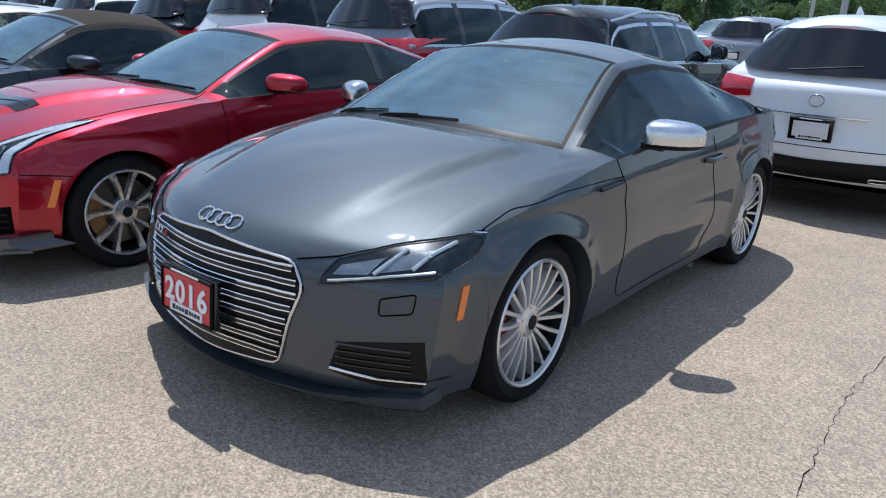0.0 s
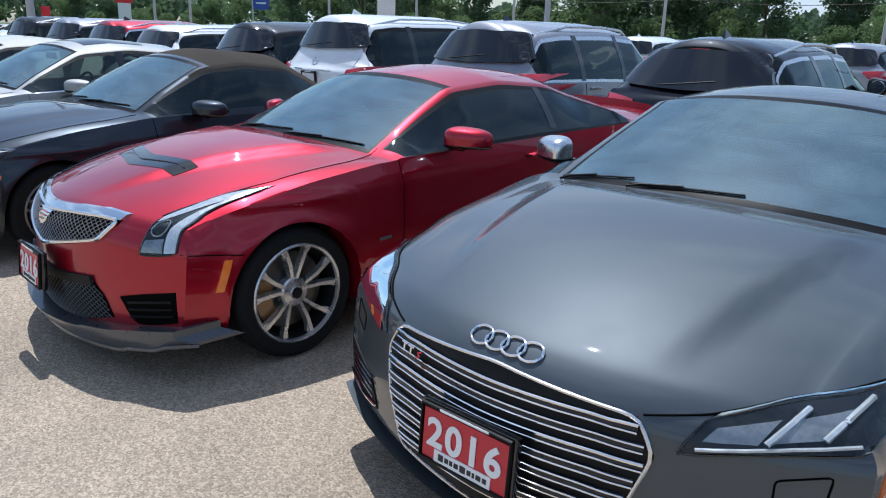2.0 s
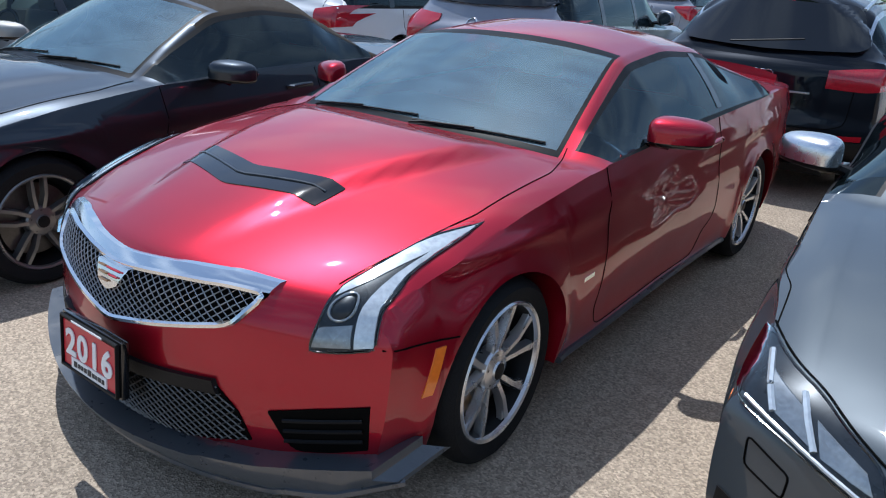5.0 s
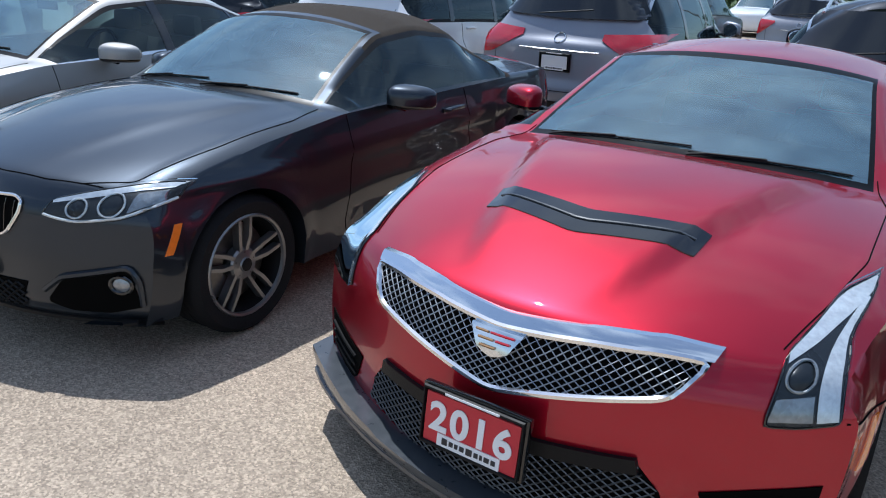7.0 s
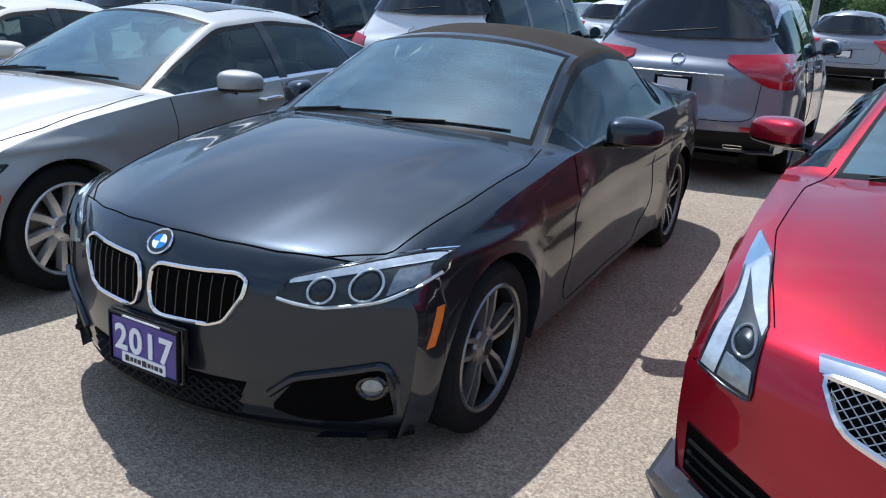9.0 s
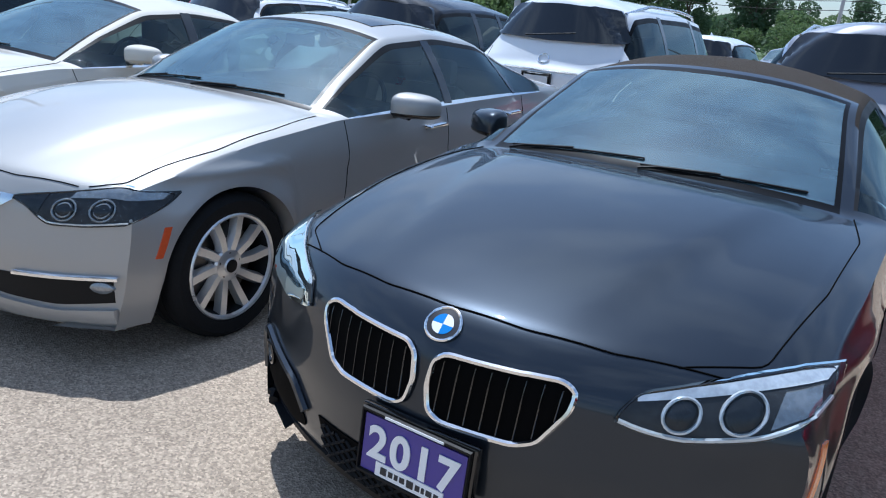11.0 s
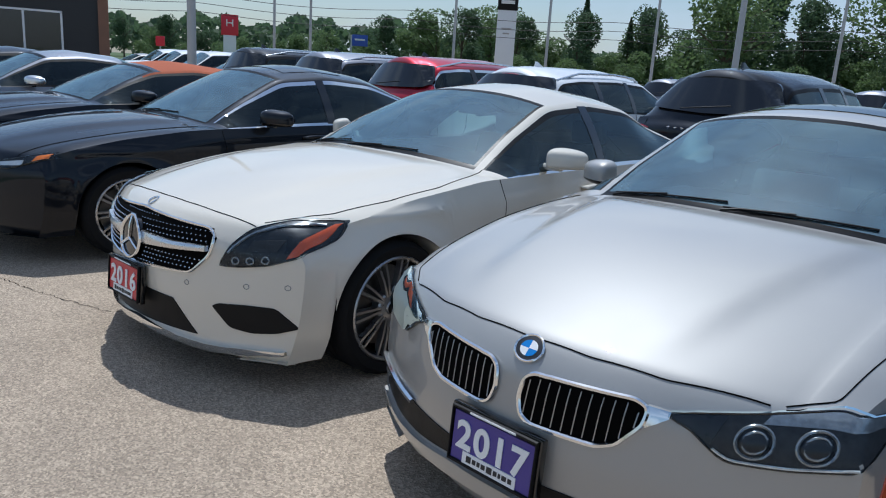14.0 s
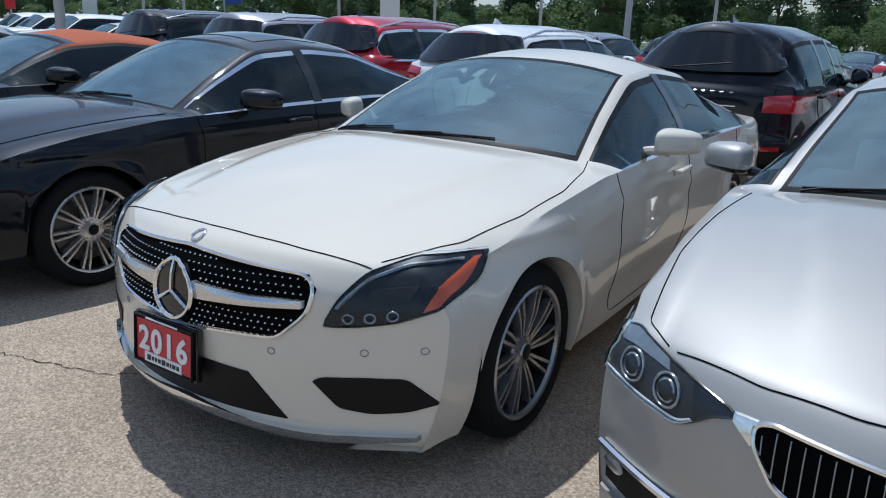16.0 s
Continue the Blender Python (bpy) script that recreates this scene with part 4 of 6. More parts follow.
def grey_coupe():
    c = dict(L=4.19, W=1.832, H=1.353, wb=2.505, fo=0.91, wheel_r=0.332, arch=0.362, lip=0.17, sill=0.20, cowl=1.27, cowl_z=0.965, header=2.03, rhead=2.95, deck=3.66, hood=0.16,
             prof=[(0.10, 0.17, 0), (0.02, 0.24, 0), (0.0, 0.46, 0.0), (0.045, 0.67, 0.0), (0.13, 0.735, 0.035), (1.27, 0.965, 0.012), (2.03, 1.315, 0.004), (2.4, 1.353, 0.004), (2.95, 1.29, 0.012),
                   (3.66, 1.03, 0.01), (4.08, 0.945, 0), (4.19, 0.78, 0), (4.17, 0.40, 0), (4.08, 0.26, 0)],
             belt=[(0.3, 0.66), (0.6, 0.75), (0.95, 0.83), (1.45, 0.905), (2.3, 0.925), (3.3, 0.955), (3.8, 0.95), (4.19, 0.90)],
             rail=[(1.42, 0.95), (1.62, 1.03), (2.12, 1.25), (2.45, 1.275), (2.8, 1.235), (3.4, 1.0), (3.5, 0.965)],
             rail_x=[(0, 0.80), (1.35, 0.80), (2.1, 0.625), (2.5, 0.61), (3.2, 0.66), (4.2, 0.74)], dlo=(1.36, 3.46), nose_round=0.32, nose_w=0.94, tail_round=0.28,
             flare=0.026, dome=(0.028, 0.40, 0.60, 0.012), hood_w=(0.62, 0.70), crease=[(1.3, 0.80), (3.9, 0.80)], crown=0.045, bow=0.20)
    e, sh = car_base("car", c, M_GREY, "dark grey metallic sports coupe with silver mirrors, parked on asphalt", at_nose(-0.95, 2.075, 0.0) @ Matrix.Diagonal((1.06, 1, 1.035, 1)), group="front row of parked cars", wheel=W_MESH)
    up = [(-0.451, 0.565), (-0.404, 0.648), (0.0, 0.675), (0.404, 0.648), (0.451, 0.565)]
    lo = [(-0.451, 0.554), (-0.359, 0.268), (0.0, 0.240), (0.359, 0.268), (0.451, 0.554)]
    patch(sh, "grille_backing", 'F', up, lo, M_TRIM, e, n=40, rounds=0)
    rod(sh, "grille_frame", 'F', up + lo[::-1][1:-1], 0.0055, M_ALU, e, n=90, closed=True, off=0.006, label="satin metal grille frame")
    for k in range(8):
        z = 0.625 - 0.045 * k
        x = lerp_list([(0.262, 0.345), (0.555, 0.440), (0.648, 0.395)], z)
        if z < 0.28:
            continue
        rod(sh, "grille_blade", 'F', [(-x, z), (0, z - 0.004), (x, z)], 0.010, M_LENSDARK, e, off=0.006, n=24)
        for dz, r in ((0.0085, 0.0046 if k in (0, 2) else 0.0026), (-0.0085, 0.0026)):
            rod(sh, "grille_bar", 'F', [(-x, z + dz - 0.004), (-x + 0.07, z + dz - 0.003), (-x + 0.10, z + dz), (0, z + dz - 0.004), (x - 0.10, z + dz), (x - 0.07, z + dz - 0.003), (x, z + dz - 0.004)], r, M_CHROME, e, off=0.014, n=40)
    g = [ring(sh, 'F', x, 0.712, 0.036, 0.0042, 0.006, sz=0.50) for x in (-0.083, -0.028, 0.028, 0.083)]
    obj("badge", *merge(g), M_CHROME, e, "four interlocked chrome rings")
    rods(sh, "model_letters", 'F', [[(-0.34, 0.612), (-0.34, 0.592)], [(-0.355, 0.614), (-0.325, 0.614)], [(-0.305, 0.612), (-0.305, 0.592)], [(-0.32, 0.614), (-0.29, 0.614)]], 0.0028, M_CHROME, e, off=0.024, n=4)
    rods(sh, "model_letter", 'F', [[(-0.255, 0.613), (-0.275, 0.608), (-0.255, 0.6), (-0.275, 0.593)]], 0.003, M_PLATERED, e, off=0.024, n=6)
    headlamp(sh, e, [(0.496, 0.588), (0.537, 0.672), (0.665, 0.715), (0.832, 0.748)], [(0.496, 0.583), (0.61, 0.607), (0.728, 0.626), (0.84, 0.642), (0.852, 0.66), (0.848, 0.692), (0.836, 0.740)], M_LENSDARK,
             [("strip", ([(0.53, 0.604), (0.70, 0.634), (0.825, 0.657)], 0.005), M_LENSCLEAR), ("strip", ([(0.66, 0.638), (0.71, 0.708)], 0.008), M_LENSCLEAR),
              ("strip", ([(0.76, 0.66), (0.805, 0.728)], 0.008), M_LENSCLEAR), ("patch", ([(0.70, 0.69), (0.80, 0.715)], [(0.665, 0.64), (0.765, 0.662)]), M_LENSGREY), ("patch", ([(0.56, 0.655), (0.67, 0.685)], [(0.54, 0.625), (0.645, 0.635)]), M_LENSGREY)])
    for s in (1, -1):
        f = (lambda p: p) if s > 0 else mirrored
        patch(sh, "air_intake", 'F', f([(0.545, 0.30), (0.584, 0.399), (0.70, 0.416), (0.835, 0.432)]), f([(0.545, 0.285), (0.64, 0.262), (0.736, 0.252), (0.845, 0.268)]), M_TRIM, e, n=20)
        rod(sh, "intake_blade", 'F', f([(0.55, 0.300), (0.69, 0.284), (0.842, 0.288)]), 0.005, M_CHROME, e, off=0.010)
        for z in (0.32, 0.345, 0.37, 0.395):
            rod(sh, "intake_bar", 'F', f([(0.57, z), (0.80, z)]), 0.004, M_GLOSSBLACK, e, off=0.006, n=10)
        rod(sh, "hood_gap", 'F', f([(0.408, 0.655), (0.536, 0.679), (0.665, 0.722), (0.83, 0.756)]), 0.0032, M_GAPSHADE, e, off=0.001, n=40)
        rod(sh, "washer_cover", 'F', f([(0.694, 0.563), (0.797, 0.591), (0.792, 0.524), (0.697, 0.506)]), 0.0028, M_GAPSHADE, e, off=0.0005, n=30, closed=True)
    patch(sh, "front_splitter", 'F', [(-0.82, 0.25), (-0.5, 0.22), (0, 0.21), (0.5, 0.22), (0.82, 0.25)], [(-0.82, 0.21), (-0.5, 0.187), (0, 0.183), (0.5, 0.187), (0.82, 0.21)], M_GREY, e, off=0.045, n=40, m=4, skirt=0.07)
    rod(sh, "splitter_edge", 'F', [(-0.82, 0.21), (-0.5, 0.186), (0, 0.182), (0.5, 0.186), (0.82, 0.21)], 0.012, M_TRIM, e, off=0.035, n=40)
    marker(sh, e, (0.455, 0.600), (0.425, 0.485), 0.017)
    panel_lines(sh, e, c, [[(1.50, 0.90), (1.56, 0.75), (1.58, 0.40), (1.60, 0.25), (2.60, 0.25), (2.72, 0.42), (2.62, 0.70), (2.62, 0.90)], [(0.58, 0.752), (0.765, 0.805), (1.072, 0.829), (1.42, 0.832), (1.54, 0.83)]], hood=False)
    for s in (1, -1):
        side_mirror(sh, e, s, 1.80, 0.985, M_ALU, M_TRIM, (0.23, 0.12, 0.145), 0.14)
        door_handle(sh, e, s, 2.58, 0.79, M_GREY)
    dealer_plate(sh, e, -0.01, 0.445, "2016", M_PLATERED, gap=0.045)
    wiper(sh, e, 0.15, -0.30)
    wiper(sh, e, -0.30, -0.66)
    rod(sh, "fender_blade", 'L', [(1.33, 0.80), (1.50, 0.812)], 0.010, M_GLOSSBLACK, e, off=0.004)


def red_coupe():
    c = dict(L=4.69, W=1.841, H=1.385, wb=2.776, fo=0.85, wheel_r=0.335, arch=0.365, lip=0.19, sill=0.22, cowl=1.32, cowl_z=0.99, header=2.10, rhead=3.15, deck=3.85, hood=0.12,
             prof=[(0.05, 0.19, 0), (0.0, 0.22, 0), (-0.02, 0.50, 0.0), (0.0, 0.68, 0.0), (0.07, 0.775, 0.045), (1.32, 0.99, 0.012), (2.10, 1.335, 0.004), (2.55, 1.385, 0.004), (3.15, 1.34, 0.012),
                   (3.85, 1.10, 0.0), (4.5, 1.06, 0), (4.66, 0.98, 0), (4.69, 0.6, 0), (4.62, 0.30, 0), (4.5, 0.25, 0)],
             belt=[(0.3, 0.70), (0.6, 0.80), (0.95, 0.875), (1.5, 0.945), (2.3, 0.965), (3.3, 1.0), (4.0, 1.02), (4.69, 0.98)],
             rail=[(1.50, 0.99), (1.7, 1.06), (2.2, 1.27), (2.6, 1.31), (3.0, 1.28), (3.6, 1.09), (3.72, 1.02)],
             rail_x=[(0, 0.80), (1.4, 0.82), (2.2, 0.66), (2.6, 0.64), (3.4, 0.68), (4.6, 0.78)], dlo=(1.46, 3.72), nose_round=0.32, nose_w=0.91,
             flare=0.02, dome=(0.036, 0.20, 0.56, 0.010), gap_from=0.60, hood_line=[(0.657, 0.30), (0.713, 0.511), (0.766, 0.797), (0.765, 1.265), (0.700, 1.497)], crease=[(1.3, 0.80), (4.2, 0.86)], crown=0.045, bow=0.20)
    e, sh = car_base("car", c, M_RED, "candy red metallic coupe with wire-mesh grille, parked on asphalt", at_nose(-3.55, 1.866, -3.2), group="front row of parked cars", wheel=W_SPLIT, steer=2)
    up = [(-0.52, 0.733), (-0.409, 0.738), (-0.25, 0.733), (0.0, 0.716), (0.25, 0.733), (0.409, 0.738), (0.52, 0.733)]
    lo = [(-0.52, 0.725), (-0.455, 0.645), (-0.25, 0.602), (0.0, 0.552), (0.25, 0.602), (0.455, 0.645), (0.52, 0.725)]
    # Near-black sheets on the skin paint the shade inside grille, intake and vents.
    patch(sh, "grille_backing", 'F', up, lo, M_GAPSHADE, e, n=40, rounds=0)
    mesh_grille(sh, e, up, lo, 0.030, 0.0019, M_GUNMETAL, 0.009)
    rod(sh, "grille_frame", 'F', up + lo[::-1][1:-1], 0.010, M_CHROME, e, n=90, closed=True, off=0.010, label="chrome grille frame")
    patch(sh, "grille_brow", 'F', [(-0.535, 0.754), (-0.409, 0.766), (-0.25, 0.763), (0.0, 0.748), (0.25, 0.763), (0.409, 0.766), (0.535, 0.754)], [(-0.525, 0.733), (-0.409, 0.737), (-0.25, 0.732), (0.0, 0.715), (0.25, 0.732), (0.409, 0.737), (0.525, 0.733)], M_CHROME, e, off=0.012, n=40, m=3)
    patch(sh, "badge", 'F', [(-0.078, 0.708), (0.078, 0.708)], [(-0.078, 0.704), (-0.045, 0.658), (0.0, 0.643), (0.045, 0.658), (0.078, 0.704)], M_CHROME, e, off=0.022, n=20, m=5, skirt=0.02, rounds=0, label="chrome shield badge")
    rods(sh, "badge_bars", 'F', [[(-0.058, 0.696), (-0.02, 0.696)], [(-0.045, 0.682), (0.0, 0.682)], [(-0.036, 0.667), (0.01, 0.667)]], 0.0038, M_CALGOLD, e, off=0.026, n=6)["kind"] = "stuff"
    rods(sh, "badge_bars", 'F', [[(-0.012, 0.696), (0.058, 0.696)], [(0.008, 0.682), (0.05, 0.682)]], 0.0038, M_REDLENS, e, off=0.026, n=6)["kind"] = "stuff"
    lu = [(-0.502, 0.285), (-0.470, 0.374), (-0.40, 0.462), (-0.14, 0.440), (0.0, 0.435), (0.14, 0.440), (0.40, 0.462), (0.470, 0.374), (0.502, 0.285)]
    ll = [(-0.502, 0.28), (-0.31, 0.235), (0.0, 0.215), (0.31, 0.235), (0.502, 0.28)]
    patch(sh, "lower_intake", 'F', lu, ll, M_GAPSHADE, e, n=40, rounds=0)
    mesh_grille(sh, e, lu, ll, 0.034, 0.0026, M_DISC, 0.008)
    patch(sh, "bumper_band", 'F', [(-0.405, 0.468), (-0.14, 0.448), (0.0, 0.443), (0.14, 0.448), (0.405, 0.468)], [(-0.415, 0.425), (-0.14, 0.402), (0.0, 0.398), (0.14, 0.402), (0.415, 0.425)], M_TRIM, e, off=0.016, n=30, m=4)
    headlamp(sh, e, [(0.663, 0.612), (0.670, 0.70), (0.669, 0.762), (0.702, 0.801), (0.734, 0.848), (0.801, 0.868)], [(0.663, 0.603), (0.74, 0.606), (0.818, 0.622), (0.800, 0.742), (0.783, 0.787), (0.802, 0.833), (0.804, 0.862)], M_LENSDARK,
             [("patch", ([(0.672, 0.760), (0.702, 0.797), (0.734, 0.843), (0.800, 0.864)], [(0.676, 0.742), (0.716, 0.768), (0.750, 0.800), (0.799, 0.842)]), M_LENSCLEAR),
              ("patch", ([(0.768, 0.622), (0.755, 0.70), (0.752, 0.775), (0.785, 0.838)], [(0.812, 0.628), (0.792, 0.735), (0.776, 0.785), (0.799, 0.834)]), M_LENSCLEAR),
              ("ring", (0.712, 0.718, 0.030), M_LENSGREY), ("patch", ([(0.674, 0.668), (0.750, 0.682)], [(0.668, 0.616), (0.760, 0.622)]), M_LENSGREY)])
    for s in (1, -1):
        f = (lambda p: p) if s > 0 else mirrored
        patch(sh, "fog_vent", 'F', f([(0.56, 0.396), (0.68, 0.425), (0.817, 0.450)]), f([(0.56, 0.388), (0.60, 0.300), (0.63, 0.270), (0.72, 0.280), (0.81, 0.303)]), M_GAPSHADE, e, n=20)
        rods(sh, "vent_slats", 'F', [f([(0.60, z), (0.80, z + 0.03)]) for z in (0.305, 0.340, 0.375)], 0.006, M_TRIM, e, off=0.008)
    patch(sh, "front_splitter", 'F', [(-0.83, 0.30), (-0.52, 0.262), (-0.30, 0.25), (0, 0.235), (0.30, 0.25), (0.52, 0.262), (0.83, 0.30)], [(-0.83, 0.235), (-0.5, 0.20), (0, 0.196), (0.5, 0.20), (0.83, 0.235)], M_LIP, e, off=0.085, n=50, m=4, skirt=0.14, label="grey carbon-look splitter")
    rod(sh, "splitter_edge", 'F', [(-0.83, 0.235), (-0.5, 0.203), (0, 0.20), (0.5, 0.203), (0.83, 0.235)], 0.014, M_LIP, e, off=0.085, n=40)
    marker(sh, e, (0.490, 0.575), (0.440, 0.430), 0.018)
    patch(sh, "bonnet_vent", 'T', [(-0.36, 0.625), (0.0, 0.552), (0.36, 0.625)], [(-0.35, 0.50), (0.0, 0.415), (0.35, 0.50)], M_GLOSSBLACK, e, off=0.003, n=30, m=5, label="black carbon bonnet vent")
    rods(sh, "vent_slats", 'T', [[(-0.33, 0.565), (0.0, 0.485), (0.33, 0.565)]], 0.004, M_LIP, e, off=0.005, n=16)
    panel_lines(sh, e, c, [[(1.50, 0.94), (1.52, 0.75), (1.50, 0.40), (1.54, 0.26), (2.72, 0.26), (2.88, 0.45), (2.84, 0.75), (2.80, 0.98)]])
    for way in ('L', 'E'):
        rod(sh, "bumper_gap", way, [(0.29, 0.622), (0.42, 0.606), (0.56, 0.589)], 0.0030, M_GAPSHADE, e, off=0.0004, n=10)
        patch(sh, "fender_badge", way, [(1.34, 0.545), (1.42, 0.55)], [(1.34, 0.528), (1.42, 0.533)], M_CHROME, e, off=0.003, n=6, m=2)
    patch(sh, "pillar_strip", 'L', [(2.86, 1.265), (2.92, 1.26)], [(2.82, 1.02), (2.88, 1.02)], M_GLOSSBLACK, e, off=0.003, n=6, m=6)
    for way in ('L', 'E'):
        rod(sh, "sill_blade", way, [(1.25, 0.225), (3.2, 0.225)], 0.016, M_LIP, e, off=0.008, n=30)
    for s in (1, -1):
        side_mirror(sh, e, s, 1.90, 1.03, M_RED, M_GLOSSBLACK, (0.24, 0.11, 0.14), 0.15)
        door_handle(sh, e, s, 2.66, 0.87, M_RED)
    dealer_plate(sh, e, 0.0, 0.45, "2016", M_PLATERED, gap=0.07, tilt=5)
    wiper(sh, e, 0.62, 0.05)
    wiper(sh, e, 0.05, -0.58)
    patch(sh, "rear_spoiler", 'T', [(-0.70, 4.42), (0.70, 4.42)], [(-0.68, 4.60), (0.68, 4.60)], M_RED, e, off=0.05, n=20, m=4, skirt=0.05)
    for s in (1, -1):
        f = (lambda p: p) if s > 0 else mirrored
        patch(sh, "tail_light", 'R', f([(0.66, 0.98), (0.84, 0.97)]), f([(0.68, 0.66), (0.86, 0.68)]), M_REDLENS, e, n=8)


def kidney(sh, car, x0, x1, z0, z1, lean, bars, n_bars):
    """A kidney grille half: flat near-black sheet painting the well's shade, chrome rim, upright slats."""
    s = 1 if x1 > 0 else -1
    a, b = min(abs(x0), abs(x1)), max(abs(x0), abs(x1))
    zm = z0 + (z1 - z0) * 0.5
    up = [(a, zm), (a + 0.008, z1 - 0.018), (a + 0.035, z1), (b - 0.035, z1 + 0.008), (b, z1 - 0.006), (b - 0.004, z1 - 0.040)]
    lo = [(a, zm - 0.005), (a + 0.014, z0 + 0.018), (a + 0.05, z0), (b - 0.11, z0 + 0.003), (b - 0.060, z0 + 0.022), (b - 0.005, z1 - 0.048)]
    up, lo = [(s * p, q) for p, q in up], [(s * p, q) for p, q in lo]
    patch(sh, "grille_well_shade", 'F', up, lo, M_GAPSHADE, car, n=26, rounds=1)
    rod(sh, "grille_rim", 'F', up + lo[::-1], 0.0072, M_CHROME, car, off=0.008, n=70, closed=True)
    ub, lb = sorted((abs(p), q) for p, q in up), sorted((abs(p), q) for p, q in lo)
    lines = []
    for k in range(n_bars):
        x = a + (b - a) * (k + 0.8) / (n_bars + 0.6)
        lines.append([(s * x, lerp_list(lb, x) + 0.012), (s * (x + 0.004), lerp_list(ub, x) - 0.012)])
    for ln in lines:
        rod(sh, "grille_slat", 'F', ln, 0.0019, bars, car, off=0.009, n=6)


def black_convertible():
    c = dict(L=4.432, W=1.774, H=1.413, wb=2.69, fo=0.785, wheel_r=0.325, arch=0.358, lip=0.19, sill=0.22, cowl=1.33, cowl_z=0.985, header=2.03, rhead=3.0, deck=3.45, hood=0.13,
             prof=[(0.08, 0.19, 0), (0.01, 0.25, 0), (-0.01, 0.50, 0.0), (0.02, 0.70, 0.0), (0.10, 0.785, 0.035), (1.33, 0.985, 0.012), (2.03, 1.345, 0.004), (2.35, 1.405, 0.004), (3.0, 1.36, 0.012),
                   (3.45, 1.05, 0.0), (4.2, 1.02, 0), (4.38, 0.95, 0), (4.43, 0.6, 0), (4.38, 0.30, 0), (4.3, 0.25, 0)],
             belt=[(0.3, 0.69), (0.6, 0.79), (0.95, 0.86), (1.5, 0.925), (2.3, 0.94), (3.2, 0.96), (4.0, 0.97), (4.43, 0.93)],
             rail=[(1.50, 0.97), (1.7, 1.05), (2.15, 1.27), (2.5, 1.31), (2.85, 1.27), (3.25, 1.04), (3.35, 0.98)],
             rail_x=[(0, 0.80), (1.4, 0.82), (2.1, 0.68), (2.6, 0.66), (3.2, 0.70), (4.4, 0.78)], dlo=(1.46, 3.32), nose_round=0.32, nose_w=0.90,
             flare=0.018, dome=(0.016, 0.30, 0.56, 0.02), hood_line=[(0.53, 0.225), (0.688, 0.361), (0.745, 0.75), (0.765, 1.192), (0.72, 1.43)], crease=[(1.2, 0.74), (4.0, 0.78)], crown=0.045, bow=0.20, fabric=M_FABRIC)
    e, sh = car_base("car", c, M_BLACK, "glossy black convertible with brown fabric top closed, on asphalt", at_nose(-5.955, 1.70, 0.6), group="front row of parked cars", wheel=W_STAR, trim_mat=M_GLOSSBLACK)
    for s in (1, -1):
        kidney(sh, e, s * 0.020, s * 0.360, 0.540, 0.698, 0, M_GLOSSBLACK, 8)
    disc_badge(sh, e, 'F', 0.012, 0.747, 0.046)
    headlamp(sh, e, [(0.445, 0.656), (0.475, 0.708), (0.594, 0.741), (0.756, 0.769), (0.815, 0.764)], [(0.445, 0.648), (0.51, 0.632), (0.581, 0.625), (0.718, 0.645), (0.788, 0.677), (0.819, 0.71), (0.819, 0.756)], M_LENSHOUSE,
             [("patch", ([(0.476, 0.705), (0.594, 0.738), (0.756, 0.766), (0.812, 0.761)], [(0.478, 0.694), (0.594, 0.716), (0.72, 0.742), (0.804, 0.748)]), M_LENSCLEAR),
              ("ring", (0.566, 0.678, 0.034), M_LENSCLEAR), ("ring", (0.676, 0.694, 0.041), M_LENSCLEAR), ("patch", ([(0.738, 0.735), (0.800, 0.742)], [(0.732, 0.668), (0.806, 0.706)]), M_LENSGREY),
              ("strip", ([(0.452, 0.652), (0.512, 0.637), (0.581, 0.630), (0.718, 0.650), (0.788, 0.682), (0.816, 0.714)], 0.006), M_LENSCLEAR)])
    for s in (1, -1):
        f = (lambda p: p) if s > 0 else mirrored
        # Intakes lie flat on the skin; near-black paints their shaded depth.
        patch(sh, "air_intake", 'F', f([(0.44, 0.30), (0.508, 0.388), (0.62, 0.425), (0.745, 0.444)]), f([(0.44, 0.28), (0.52, 0.250), (0.66, 0.250), (0.77, 0.28)]), M_GAPSHADE, e, n=24)
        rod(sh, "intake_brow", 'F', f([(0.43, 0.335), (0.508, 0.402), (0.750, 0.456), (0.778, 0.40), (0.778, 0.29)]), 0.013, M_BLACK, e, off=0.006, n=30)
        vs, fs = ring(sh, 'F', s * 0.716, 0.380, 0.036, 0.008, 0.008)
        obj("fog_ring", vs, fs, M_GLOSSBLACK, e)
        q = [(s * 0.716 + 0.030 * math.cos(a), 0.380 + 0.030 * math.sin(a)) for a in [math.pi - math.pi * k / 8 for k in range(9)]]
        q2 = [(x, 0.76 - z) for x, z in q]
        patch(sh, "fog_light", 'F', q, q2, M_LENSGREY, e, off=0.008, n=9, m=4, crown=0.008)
    patch(sh, "lower_intake", 'F', [(-0.36, 0.36), (0, 0.37), (0.36, 0.36)], [(-0.30, 0.235), (0, 0.225), (0.30, 0.235)], M_GAPSHADE, e, n=30)
    mesh_grille(sh, e, [(-0.34, 0.35), (0, 0.36), (0.34, 0.35)], [(-0.34, 0.245), (0, 0.235), (0.34, 0.245)], 0.045, 0.005, M_TRIM, 0.006)
    rod(sh, "front_lip", 'F', [(-0.84, 0.20), (-0.4, 0.20), (0, 0.195), (0.4, 0.20), (0.84, 0.20)], 0.016, M_TRIM, e, off=0.006, n=40)
    bonnet_edge(sh, e, 0.107)
    marker(sh, e, (0.425, 0.610), (0.368, 0.490), 0.017)
